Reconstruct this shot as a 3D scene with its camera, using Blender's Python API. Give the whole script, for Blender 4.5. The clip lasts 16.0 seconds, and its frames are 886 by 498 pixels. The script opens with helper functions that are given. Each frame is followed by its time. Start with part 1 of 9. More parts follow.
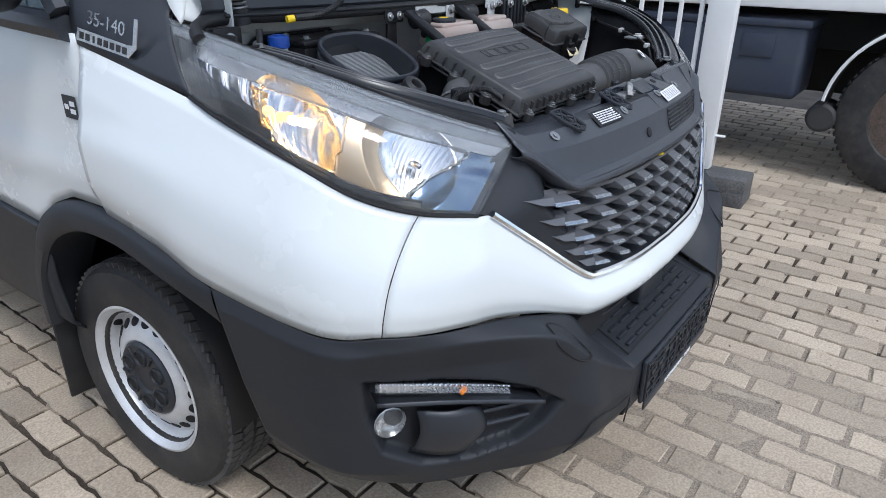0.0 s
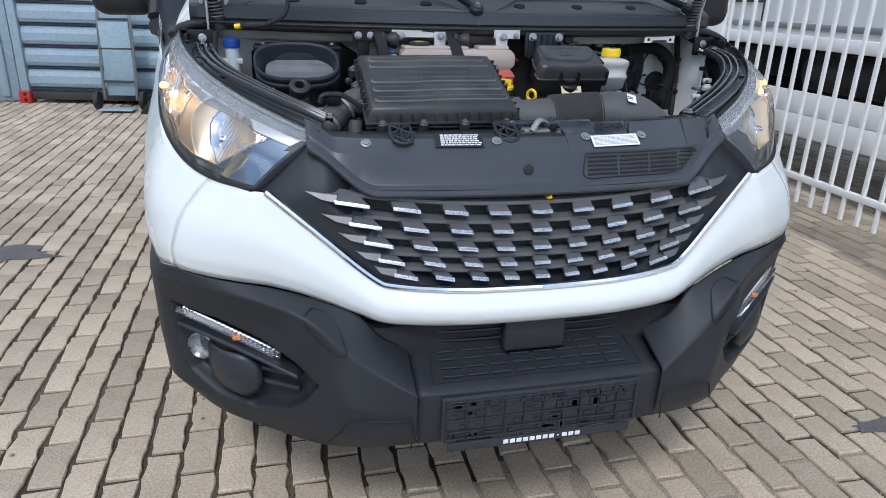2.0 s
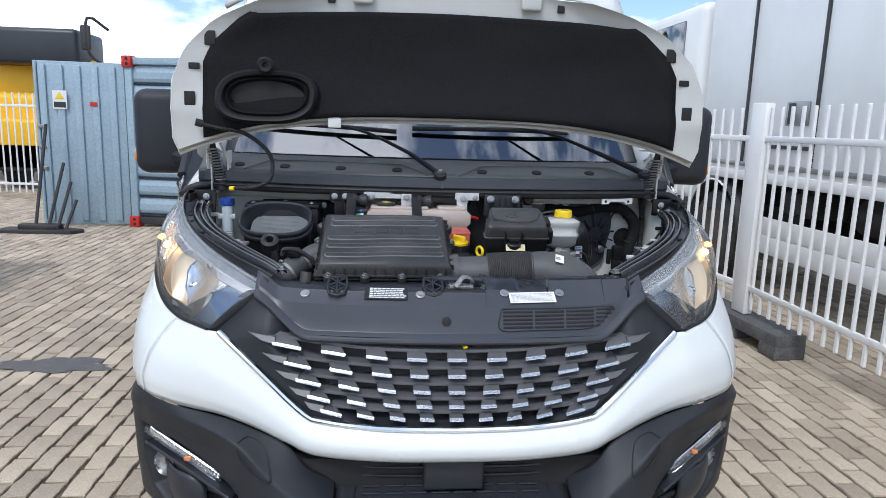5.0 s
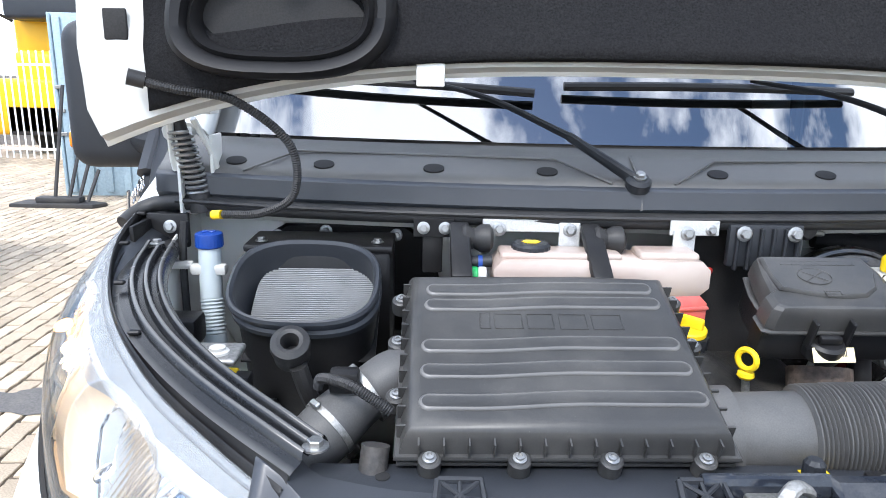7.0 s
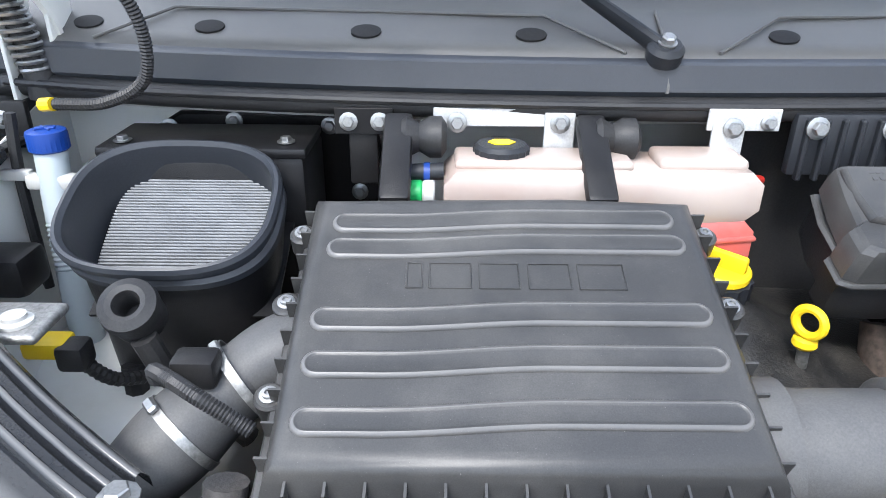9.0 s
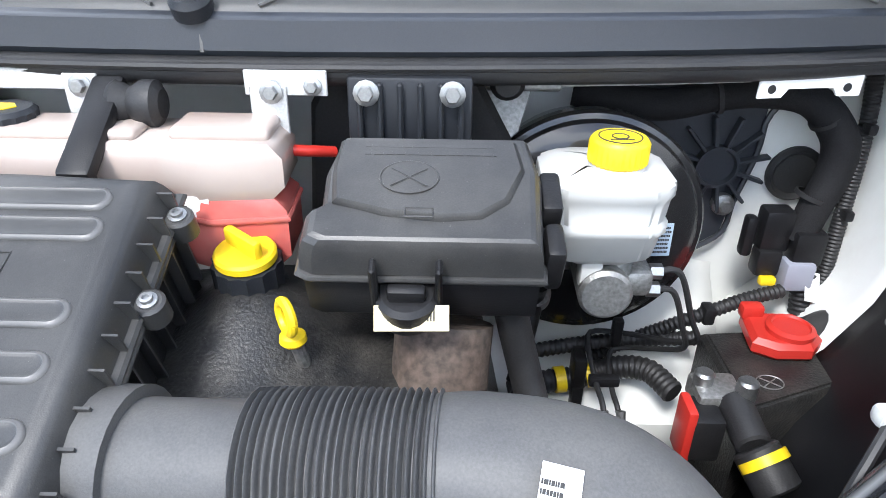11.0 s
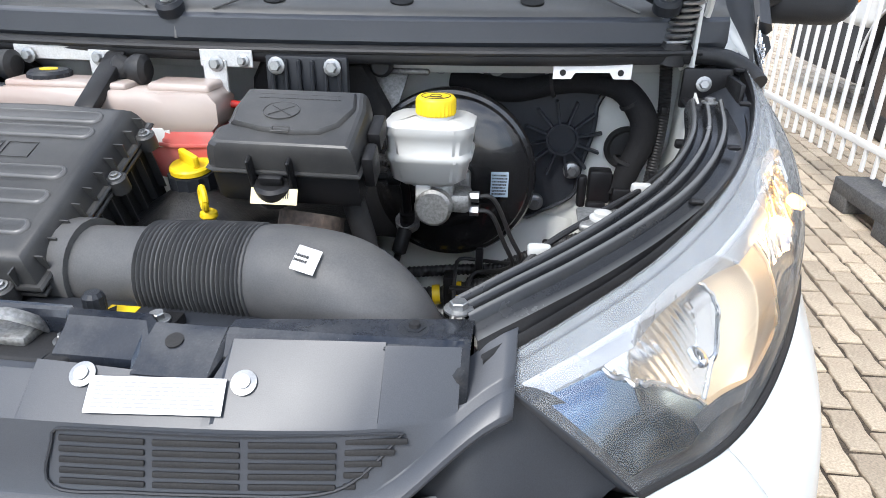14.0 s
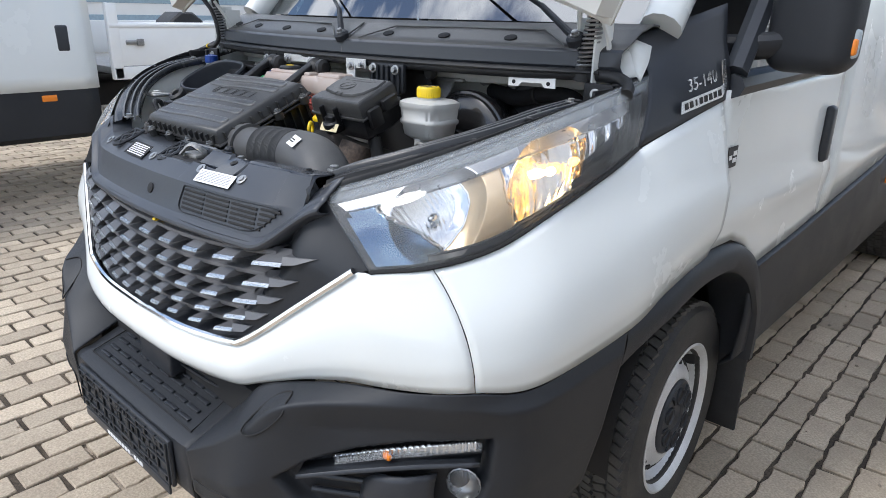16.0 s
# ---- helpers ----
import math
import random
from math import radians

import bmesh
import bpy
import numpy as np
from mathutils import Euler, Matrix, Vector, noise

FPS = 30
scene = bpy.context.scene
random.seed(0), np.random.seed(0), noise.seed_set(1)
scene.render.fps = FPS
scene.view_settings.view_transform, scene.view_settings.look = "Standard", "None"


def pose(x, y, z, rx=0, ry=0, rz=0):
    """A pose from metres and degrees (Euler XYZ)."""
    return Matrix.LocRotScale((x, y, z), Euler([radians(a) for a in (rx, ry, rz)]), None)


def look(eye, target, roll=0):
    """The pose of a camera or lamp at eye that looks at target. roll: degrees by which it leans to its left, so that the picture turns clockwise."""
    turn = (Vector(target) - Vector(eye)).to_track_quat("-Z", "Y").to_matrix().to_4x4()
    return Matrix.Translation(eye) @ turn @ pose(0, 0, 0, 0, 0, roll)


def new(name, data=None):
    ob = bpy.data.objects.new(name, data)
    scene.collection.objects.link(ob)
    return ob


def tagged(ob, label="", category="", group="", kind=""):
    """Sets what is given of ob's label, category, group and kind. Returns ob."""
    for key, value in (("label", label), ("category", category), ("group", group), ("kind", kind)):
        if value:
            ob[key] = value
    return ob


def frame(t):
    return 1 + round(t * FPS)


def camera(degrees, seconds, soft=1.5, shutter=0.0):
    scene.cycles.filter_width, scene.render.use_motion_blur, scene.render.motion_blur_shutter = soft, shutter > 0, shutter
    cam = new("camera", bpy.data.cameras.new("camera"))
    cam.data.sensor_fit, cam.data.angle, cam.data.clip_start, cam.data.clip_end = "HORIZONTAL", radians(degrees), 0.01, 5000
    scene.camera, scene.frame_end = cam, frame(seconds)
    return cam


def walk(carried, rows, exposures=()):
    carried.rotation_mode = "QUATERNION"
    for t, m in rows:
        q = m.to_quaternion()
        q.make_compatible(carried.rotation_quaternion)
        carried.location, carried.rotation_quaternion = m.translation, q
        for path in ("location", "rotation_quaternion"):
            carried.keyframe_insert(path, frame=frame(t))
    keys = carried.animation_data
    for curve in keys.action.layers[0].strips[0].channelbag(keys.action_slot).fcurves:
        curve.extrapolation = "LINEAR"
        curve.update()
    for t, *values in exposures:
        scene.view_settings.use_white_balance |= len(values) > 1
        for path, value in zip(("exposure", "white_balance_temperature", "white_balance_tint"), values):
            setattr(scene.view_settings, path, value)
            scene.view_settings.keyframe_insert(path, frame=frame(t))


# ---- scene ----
cam = camera(66.7, 16.0, soft=0.7)
PATH = [
    (0, (-1.743, -0.452, 1.548), (-0.287, 0.641, 0.721), 0.4),
    (0.5, (-1.476, -0.765, 1.518), (-0.316, 0.664, 0.736), 0.5),
    (1, (-1.178, -1.055, 1.503), (-0.297, 0.575, 0.751), 0.6),
    (1.5, (-0.796, -1.326, 1.544), (-0.26, 0.45, 0.797), 0.0),
    (2, (-0.614, -1.365, 1.498), (-0.169, 0.452, 0.79), 1.6),
    (2.5, (-0.334, -1.477, 1.505), (-0.034, 0.37, 0.799), 1.6),
    (3, (-0.202, -1.622, 1.512), (0.05, 0.239, 0.822), 1.7),
    (3.5, (-0.212, -1.745, 1.537), (0.012, 0.125, 0.866), 1.6),
    (4, (-0.215, -1.852, 1.609), (-0.008, 0.057, 1.052), 1.5),
    (4.5, (-0.207, -1.813, 1.633), (-0.01, 0.139, 1.245), 1.5),
    (4.7, (-0.205, -1.747, 1.63), (-0.012, 0.21, 1.269), 1.6),
    (6.8, (-0.344, -0.506, 1.635), (-0.309, 1.447, 1.205), 0.9),
    (7, (-0.375, -0.378, 1.62), (-0.318, 1.562, 1.137), 1.2),
    (7.5, (-0.404, -0.144, 1.597), (-0.394, 1.748, 0.949), 0.7),
    (8, (-0.406, -0.041, 1.576), (-0.402, 1.805, 0.807), 0.6),
    (8.5, (-0.358, -0.026, 1.579), (-0.363, 1.787, 0.734), 0.5),
    (9, (-0.261, -0.038, 1.584), (-0.264, 1.768, 0.724), 0.5),
    (9.5, (-0.145, -0.053, 1.583), (-0.146, 1.743, 0.703), 0.5),
    (10, (-0.017, -0.027, 1.574), (-0.022, 1.764, 0.683), 0.7),
    (10.2, (0.041, -0.006, 1.575), (0.036, 1.78, 0.674), 0.7),
    (12.3, (0.444, 0.082, 1.554), (0.376, 1.797, 0.527), 1.4),
    (12.5, (0.447, 0.08, 1.555), (0.365, 1.794, 0.528), 1.5),
    (13, (0.457, 0.084, 1.55), (0.335, 1.796, 0.522), 1.4),
    (13.5, (0.474, -0.044, 1.567), (0.306, 1.679, 0.565), 1.1),
    (14, (0.55, -0.288, 1.566), (0.343, 1.511, 0.716), 0.9),
    (14.5, (0.724, -0.492, 1.514), (0.436, 1.35, 0.79), 0.9),
    (15, (0.985, -0.613, 1.49), (0.482, 1.196, 0.802), 0.9),
    (15.5, (1.249, -0.693, 1.489), (0.457, 1.022, 0.832), 1.6),
    (16, (1.615, -0.552, 1.527), (0.343, 0.841, 0.863), 1.1),
]
EXPOSURE = [(0.0, 0.40, 5750, 10), (4.7, 0.44, 5850, 10), (7.0, 1.65, 6000, 10), (8.5, 1.85, 6050, 10), (10.2, 1.85, 6000, 10), (12.3, 1.98, 6000, 10),
            (13.0, 1.98, 6000, 10), (13.5, 1.98, 6050, 10), (14.0, 1.42, 6150, 10), (14.5, 0.74, 6300, 10), (15.2, 0.5, 6300, 10), (16.0, 0.75, 6050, 10)]
walk(cam, [(t, look(eye, target, roll)) for t, eye, target, roll in PATH], exposures=EXPOSURE)

# ---- world, sun ----
SUN_EL, SUN_AZ = 52.0, 205.0   # degrees; azimuth clockwise from +y
world = bpy.data.worlds.new("sky")
scene.world = world
world.use_nodes = True
wn, wl = world.node_tree.nodes, world.node_tree.links
wn.clear()
w_out = wn.new("ShaderNodeOutputWorld")
w_bg = wn.new("ShaderNodeBackground")
w_sky = wn.new("ShaderNodeTexSky")
w_sky.sky_type = "NISHITA"
w_sky.sun_disc = False
w_sky.sun_elevation, w_sky.sun_rotation = radians(SUN_EL), radians(SUN_AZ)
w_co = wn.new("ShaderNodeTexCoord")
w_map = wn.new("ShaderNodeMapping")
w_map.inputs["Scale"].default_value = (1.0, 1.0, 2.6)
w_cl = wn.new("ShaderNodeTexNoise")
w_cl.inputs["Scale"].default_value = 3.0
w_cl.inputs["Detail"].default_value = 9.0
w_cl.inputs["Roughness"].default_value = 0.58
w_rp = wn.new("ShaderNodeValToRGB")
w_rp.color_ramp.elements[0].position, w_rp.color_ramp.elements[1].position = 0.45, 0.57
w_mix = wn.new("ShaderNodeMix")
w_mix.data_type = "RGBA"
w_mix.inputs["B"].default_value = (11.0, 11.2, 11.6, 1)
wl.new(w_co.outputs["Generated"], w_map.inputs["Vector"])
wl.new(w_map.outputs["Vector"], w_cl.inputs["Vector"])
wl.new(w_cl.outputs["Fac"], w_rp.inputs["Fac"])
wl.new(w_rp.outputs["Color"], w_mix.inputs["Factor"])
wl.new(w_sky.outputs["Color"], w_mix.inputs["A"])
wl.new(w_mix.outputs["Result"], w_bg.inputs["Color"])
w_bg.inputs["Strength"].default_value = 0.118
wl.new(w_bg.outputs["Background"], w_out.inputs["Surface"])

sun = new("sun", bpy.data.lights.new("sun", "SUN"))
sun.data.energy, sun.data.angle, sun.data.color = 1.35, radians(13), (1.0, 0.95, 0.88)
sun_dir = Vector((math.sin(radians(SUN_AZ)) * math.cos(radians(SUN_EL)), math.cos(radians(SUN_AZ)) * math.cos(radians(SUN_EL)), math.sin(radians(SUN_EL))))
sun.matrix_world = look(sun_dir * 30, (0, 0, 0))


# ---- materials ----
def material(name, colour, rough=0.5, metal=0.0, grain=0.0, grain_scale=400.0, wear=0.0, wear_scale=6.0, bump=0.0, bump_scale=600.0,
             coat=0.0, spec=0.5, vary=0.0, wear_colour=None, island=False, transmission=0.0, ior=1.45, specks=0.0):
    """A surface with grain and wear at two scales, fine relief and, with vary, a tone of its own for each object."""
    m = bpy.data.materials.new(name)
    m.use_nodes = True
    n, l = m.node_tree.nodes, m.node_tree.links
    b = n["Principled BSDF"]
    b.inputs["Base Color"].default_value = (*colour, 1)
    b.inputs["Roughness"].default_value, b.inputs["Metallic"].default_value = rough, metal
    b.inputs["Coat Weight"].default_value, b.inputs["Specular IOR Level"].default_value = coat, spec
    b.inputs["Coat Roughness"].default_value = 0.04
    b.inputs["Transmission Weight"].default_value, b.inputs["IOR"].default_value = transmission, ior
    co = n.new("ShaderNodeTexCoord")
    last = None
    if grain or wear or vary:
        col = n.new("ShaderNodeRGB")
        col.outputs[0].default_value = (*colour, 1)
        last = col.outputs[0]
    if wear:
        t = n.new("ShaderNodeTexNoise")
        t.inputs["Scale"].default_value, t.inputs["Detail"].default_value, t.inputs["Roughness"].default_value = wear_scale, 6.0, 0.62
        l.new(co.outputs["Object"], t.inputs["Vector"])
        r = n.new("ShaderNodeMapRange")
        r.inputs["From Min"].default_value, r.inputs["From Max"].default_value = 0.42, 0.72
        r.inputs["To Max"].default_value = wear
        l.new(t.outputs["Fac"], r.inputs["Value"])
        x = n.new("ShaderNodeMix")
        x.data_type = "RGBA"
        x.inputs["B"].default_value = (*(wear_colour or [c * 0.5 for c in colour]), 1)
        l.new(r.outputs["Result"], x.inputs["Factor"])
        l.new(last, x.inputs["A"])
        last = x.outputs["Result"]
        rr = n.new("ShaderNodeMapRange")
        rr.inputs["To Min"].default_value, rr.inputs["To Max"].default_value = rough * 0.8, min(1.0, rough * 1.25 + 0.03)
        l.new(t.outputs["Fac"], rr.inputs["Value"])
        l.new(rr.outputs["Result"], b.inputs["Roughness"])
    if grain:
        t = n.new("ShaderNodeTexNoise")
        t.inputs["Scale"].default_value, t.inputs["Detail"].default_value = grain_scale, 3.0
        l.new(co.outputs["Object"], t.inputs["Vector"])
        r = n.new("ShaderNodeMapRange")
        r.inputs["From Min"].default_value, r.inputs["From Max"].default_value = 0.3, 0.7
        r.inputs["To Min"].default_value, r.inputs["To Max"].default_value = 1 - grain, 1 + grain
        l.new(t.outputs["Fac"], r.inputs["Value"])
        x = n.new("ShaderNodeVectorMath")
        x.operation = "SCALE"
        l.new(last, x.inputs[0])
        l.new(r.outputs["Result"], x.inputs["Scale"])
        last = x.outputs["Vector"]
    if specks:
        t = n.new("ShaderNodeTexNoise")
        t.inputs["Scale"].default_value, t.inputs["Detail"].default_value = 520.0, 3.0
        l.new(co.outputs["Object"], t.inputs["Vector"])
        r = n.new("ShaderNodeMapRange")
        r.inputs["From Min"].default_value, r.inputs["From Max"].default_value, r.inputs["To Max"].default_value = 0.70, 0.80, specks
        l.new(t.outputs["Fac"], r.inputs["Value"])
        x = n.new("ShaderNodeMix")
        x.data_type = "RGBA"
        x.inputs["B"].default_value = (0.30, 0.29, 0.27, 1)
        l.new(r.outputs["Result"], x.inputs["Factor"])
        l.new(last, x.inputs["A"])
        last = x.outputs["Result"]
    if vary:
        o = n.new("ShaderNodeNewGeometry" if island else "ShaderNodeObjectInfo")
        r = n.new("ShaderNodeMapRange")
        r.inputs["To Min"].default_value, r.inputs["To Max"].default_value = 1 - vary, 1 + vary
        l.new(o.outputs["Random Per Island" if island else "Random"], r.inputs["Value"])
        x = n.new("ShaderNodeVectorMath")
        x.operation = "SCALE"
        l.new(last, x.inputs[0])
        l.new(r.outputs["Result"], x.inputs["Scale"])
        last = x.outputs["Vector"]
    if last is not None:
        l.new(last, b.inputs["Base Color"])
    if bump:
        t = n.new("ShaderNodeTexNoise")
        t.inputs["Scale"].default_value, t.inputs["Detail"].default_value = bump_scale, 4.0
        l.new(co.outputs["Object"], t.inputs["Vector"])
        u = n.new("ShaderNodeBump")
        u.inputs["Strength"].default_value, u.inputs["Distance"].default_value = bump, 0.004
        l.new(t.outputs["Fac"], u.inputs["Height"])
        l.new(u.outputs["Normal"], b.inputs["Normal"])
    return m


def glass(name, tint=(1, 1, 1), see=0.9, rough=0.02, ior=1.5, haze=0.0):
    """A thin clear pane: light passes straight through, with gloss by Fresnel; haze: a pale film, part dusty scratches,
    part mirrored sky put into colour.
    """
    m = bpy.data.materials.new(name)
    m.use_nodes = True
    n, l = m.node_tree.nodes, m.node_tree.links
    n.clear()
    out, mix, tr, gl, fr = (n.new("ShaderNode" + k) for k in ("OutputMaterial", "MixShader", "BsdfTransparent", "BsdfGlossy", "Fresnel"))
    tr.inputs["Color"].default_value = (*[c * see for c in tint], 1)
    gl.inputs["Roughness"].default_value = rough
    fr.inputs["IOR"].default_value = ior
    l.new(fr.outputs["Fac"], mix.inputs["Fac"])
    l.new(tr.outputs["BSDF"], mix.inputs[1])
    l.new(gl.outputs["BSDF"], mix.inputs[2])
    last = mix.outputs["Shader"]
    if haze:
        haze_film, blend = n.new("ShaderNodeBsdfDiffuse"), n.new("ShaderNodeMixShader")
        haze_film.inputs["Color"].default_value = (0.8, 0.82, 0.83, 1)
        t, r, co = n.new("ShaderNodeTexNoise"), n.new("ShaderNodeMapRange"), n.new("ShaderNodeTexCoord")
        t.inputs["Scale"].default_value, t.inputs["Detail"].default_value = 14.0, 8.0
        r.inputs["From Min"].default_value, r.inputs["From Max"].default_value = 0.3, 0.75
        r.inputs["To Min"].default_value, r.inputs["To Max"].default_value = haze * 0.5, haze * 1.6
        l.new(co.outputs["Object"], t.inputs["Vector"])
        l.new(t.outputs["Fac"], r.inputs["Value"])
        l.new(r.outputs["Result"], blend.inputs["Fac"])
        l.new(last, blend.inputs[1])
        l.new(haze_film.outputs["BSDF"], blend.inputs[2])
        last = blend.outputs["Shader"]
    l.new(last, out.inputs["Surface"])
    return m


def glow(name, colour, strength):
    m = bpy.data.materials.new(name)
    m.use_nodes = True
    b = m.node_tree.nodes["Principled BSDF"]
    b.inputs["Base Color"].default_value = (*colour, 1)
    b.inputs["Emission Color"].default_value = (*colour, 1)
    b.inputs["Emission Strength"].default_value = strength
    return m


M_WHITE = material("white_paint", (0.70, 0.725, 0.715), 0.24, coat=0.55, wear=0.04, wear_scale=3.0, wear_colour=(0.72, 0.72, 0.69))
M_INNER = material("grey_white_primer", (0.66, 0.67, 0.645), 0.42, wear=0.3, wear_scale=9.0, wear_colour=(0.43, 0.41, 0.365), bump=0.05, bump_scale=90)
M_BLACK = material("black_textured_plastic", (0.019, 0.021, 0.025), 0.46, spec=0.4, grain=0.18, grain_scale=900, wear=0.25, wear_scale=5.0, wear_colour=(0.034, 0.036, 0.04), bump=0.14, bump_scale=1500)
M_GLOSSB = material("smooth_black_plastic", (0.024, 0.027, 0.033), 0.38, grain=0.1, wear=0.3, wear_scale=4.0, wear_colour=(0.042, 0.044, 0.05), bump=0.04, bump_scale=500)
# satin black paled in colour to carry the sky's sheen on the blades
M_BLADE = material("satin_black_sky_lit", (0.105, 0.106, 0.111), 0.30, spec=0.65, grain=0.15, grain_scale=900, wear=0.3, wear_scale=6.0, wear_colour=(0.044, 0.045, 0.048), bump=0.08, bump_scale=1400)
# blue-grey gloss of reflected sky lifted into this black plastic's base colour
M_SLAM = material("black_plastic_sky_sheen", (0.040, 0.044, 0.052), 0.33, grain=0.12, grain_scale=900, wear=0.35, wear_scale=5.0, wear_colour=(0.062, 0.064, 0.070), bump=0.05, bump_scale=900)
M_BEAM = material("dusty_painted_steel", (0.014, 0.017, 0.024), 0.13, spec=0.5, grain=0.15, wear=0.45, wear_scale=16, wear_colour=(0.085, 0.085, 0.083), bump=0.04, bump_scale=60, specks=0.3)
# copy of the inner paint, darkened in colour to dim the bonnet frame
M_FRAME = material("darkened_pale_paint", (0.50, 0.505, 0.485), 0.45, wear=0.35, wear_scale=5.0, wear_colour=(0.40, 0.39, 0.36), bump=0.04, bump_scale=60)
M_RAIL = material("satin_black_rail", (0.012, 0.013, 0.015), 0.24, grain=0.1, wear=0.5, wear_scale=10, wear_colour=(0.028, 0.028, 0.028), bump=0.05, bump_scale=400)


def bright_worn_edges(m, colour, low, high, most):
    """Pale wear and painted-in highlights along the raised edges of a finely modelled thing."""
    n, l = m.node_tree.nodes, m.node_tree.links
    geo, r, x, b = n.new("ShaderNodeNewGeometry"), n.new("ShaderNodeMapRange"), n.new("ShaderNodeMix"), n["Principled BSDF"]
    x.data_type = "RGBA"
    x.inputs["B"].default_value = (*colour, 1)
    r.inputs["From Min"].default_value, r.inputs["From Max"].default_value, r.inputs["To Max"].default_value = low, high, most
    old = b.inputs["Base Color"].links[0].from_socket
    l.new(geo.outputs["Pointiness"], r.inputs["Value"])
    l.new(r.outputs["Result"], x.inputs["Factor"])
    l.new(old, x.inputs["A"])
    l.new(x.outputs["Result"], b.inputs["Base Color"])


# rail crests: wear plus edge highlights, both as pale colour
bright_worn_edges(M_RAIL, (0.24, 0.24, 0.235), 0.52, 0.60, 0.8)
# weathered grey, made paler as the cowl's upper face reflects sky
M_COWL = material("weathered_sky_lit_plastic", (0.10, 0.098, 0.094), 0.38, grain=0.12, grain_scale=800, wear=0.5, wear_scale=5.0, wear_colour=(0.14, 0.136, 0.128), bump=0.08, bump_scale=900)
M_BAY = material("dull_black_plastic", (0.009, 0.009, 0.010), 0.38, spec=0.32, grain=0.15, wear=0.5, wear_scale=9.0, wear_colour=(0.026, 0.025, 0.024), bump=0.12, bump_scale=700)
M_SERVO = material("black_gloss_enamel", (0.010, 0.010, 0.011), 0.22, coat=0.5, wear=0.4, wear_scale=9, wear_colour=(0.025, 0.024, 0.022))
M_LID = material("dusty_black_plastic", (0.031, 0.031, 0.031), 0.36, grain=0.15, grain_scale=700, wear=0.7, wear_scale=8.0, wear_colour=(0.078, 0.075, 0.070), bump=0.07, bump_scale=900, specks=0.35)
M_PAD = material("dusty_black_rib", (0.033, 0.033, 0.033), 0.34, grain=0.15, grain_scale=700, wear=0.7, wear_scale=8.0, wear_colour=(0.075, 0.072, 0.067), bump=0.07, bump_scale=900, specks=0.35)
bright_worn_edges(M_PAD, (0.20, 0.195, 0.19), 0.515, 0.57, 0.7)
M_RUBBER = material("black_rubber", (0.016, 0.016, 0.017), 0.48, grain=0.2, wear=0.4, wear_scale=12, wear_colour=(0.045, 0.043, 0.04), bump=0.1, bump_scale=400)
M_TAPE = material("matt_cloth_tape", (0.010, 0.010, 0.011), 0.8, spec=0.25, grain=0.3, grain_scale=500, bump=0.2, bump_scale=500, wear=0.4, wear_scale=14, wear_colour=(0.022, 0.021, 0.02))
M_TYRE = material("tyre_rubber", (0.022, 0.022, 0.023), 0.62, grain=0.25, grain_scale=200, wear=0.6, wear_scale=9, wear_colour=(0.085, 0.077, 0.066), bump=0.2, bump_scale=300)
M_TREAD = material("dusty_tread", (0.05, 0.048, 0.045), 0.7, wear=0.6, wear_scale=14, wear_colour=(0.11, 0.10, 0.088), grain=0.2)
# near black for dark parts; also the shade of holes, slots and seams as colour
M_DARK = material("near_black_and_hole_shade", (0.010, 0.010, 0.011), 0.7, grain=0.3, wear=0.5, wear_scale=6, wear_colour=(0.03, 0.028, 0.025))
M_DUCT = material("matt_duct_rubber", (0.009, 0.009, 0.010), 0.5, spec=0.3, wear=0.3, wear_scale=8, wear_colour=(0.016, 0.016, 0.016))
M_FELT = material("black_felt", (0.012, 0.012, 0.013), 0.95, grain=0.4, grain_scale=300, spec=0.1, bump=0.5, bump_scale=250, wear=0.3, wear_scale=4, wear_colour=(0.02, 0.02, 0.02))
M_SILVER = material("silver_painted_steel", (0.66, 0.67, 0.68), 0.34, metal=0.35, grain=0.08, wear=0.35, wear_scale=14, wear_colour=(0.36, 0.35, 0.33))
M_ZINC = material("zinc_plated_steel", (0.33, 0.335, 0.335), 0.34, metal=0.9, grain=0.1, wear=0.4, wear_scale=40, wear_colour=(0.28, 0.27, 0.25))
M_CHROME = material("bright_chrome", (0.80, 0.81, 0.82), 0.10, metal=1.0)
M_SATIN = material("satin_chrome", (0.78, 0.80, 0.82), 0.20, metal=1.0, wear=0.2, wear_scale=20, wear_colour=(0.45, 0.46, 0.47))
M_YELLOW = material("yellow_plastic", (0.80, 0.56, 0.01), 0.38, wear=0.3, wear_scale=30, wear_colour=(0.6, 0.42, 0.02))
M_RED = material("red_plastic", (0.46, 0.026, 0.018), 0.4, wear=0.3, wear_scale=25, wear_colour=(0.4, 0.03, 0.02))
M_BLUE = material("blue_plastic", (0.01, 0.045, 0.24), 0.35, wear=0.2, wear_scale=30)
M_GREEN = material("green_plastic", (0.02, 0.35, 0.09), 0.4, wear=0.2, wear_scale=30)
M_RES = material("milky_plastic", (0.47, 0.47, 0.45), 0.35, wear=0.3, wear_scale=12, wear_colour=(0.36, 0.345, 0.31), bump=0.03, bump_scale=60, spec=0.5)
M_TANK = material("hazy_tank_plastic", (0.40, 0.335, 0.295), 0.28, wear=0.6, wear_scale=7, wear_colour=(0.37, 0.25, 0.205), bump=0.05, bump_scale=50)
M_COOL = material("pink_coolant_plastic", (0.50, 0.10, 0.085), 0.30, wear=0.6, wear_scale=14, wear_colour=(0.42, 0.20, 0.17))
M_WASH = material("pale_washer_plastic", (0.40, 0.45, 0.47), 0.4, wear=0.3, wear_scale=20, wear_colour=(0.33, 0.38, 0.41))
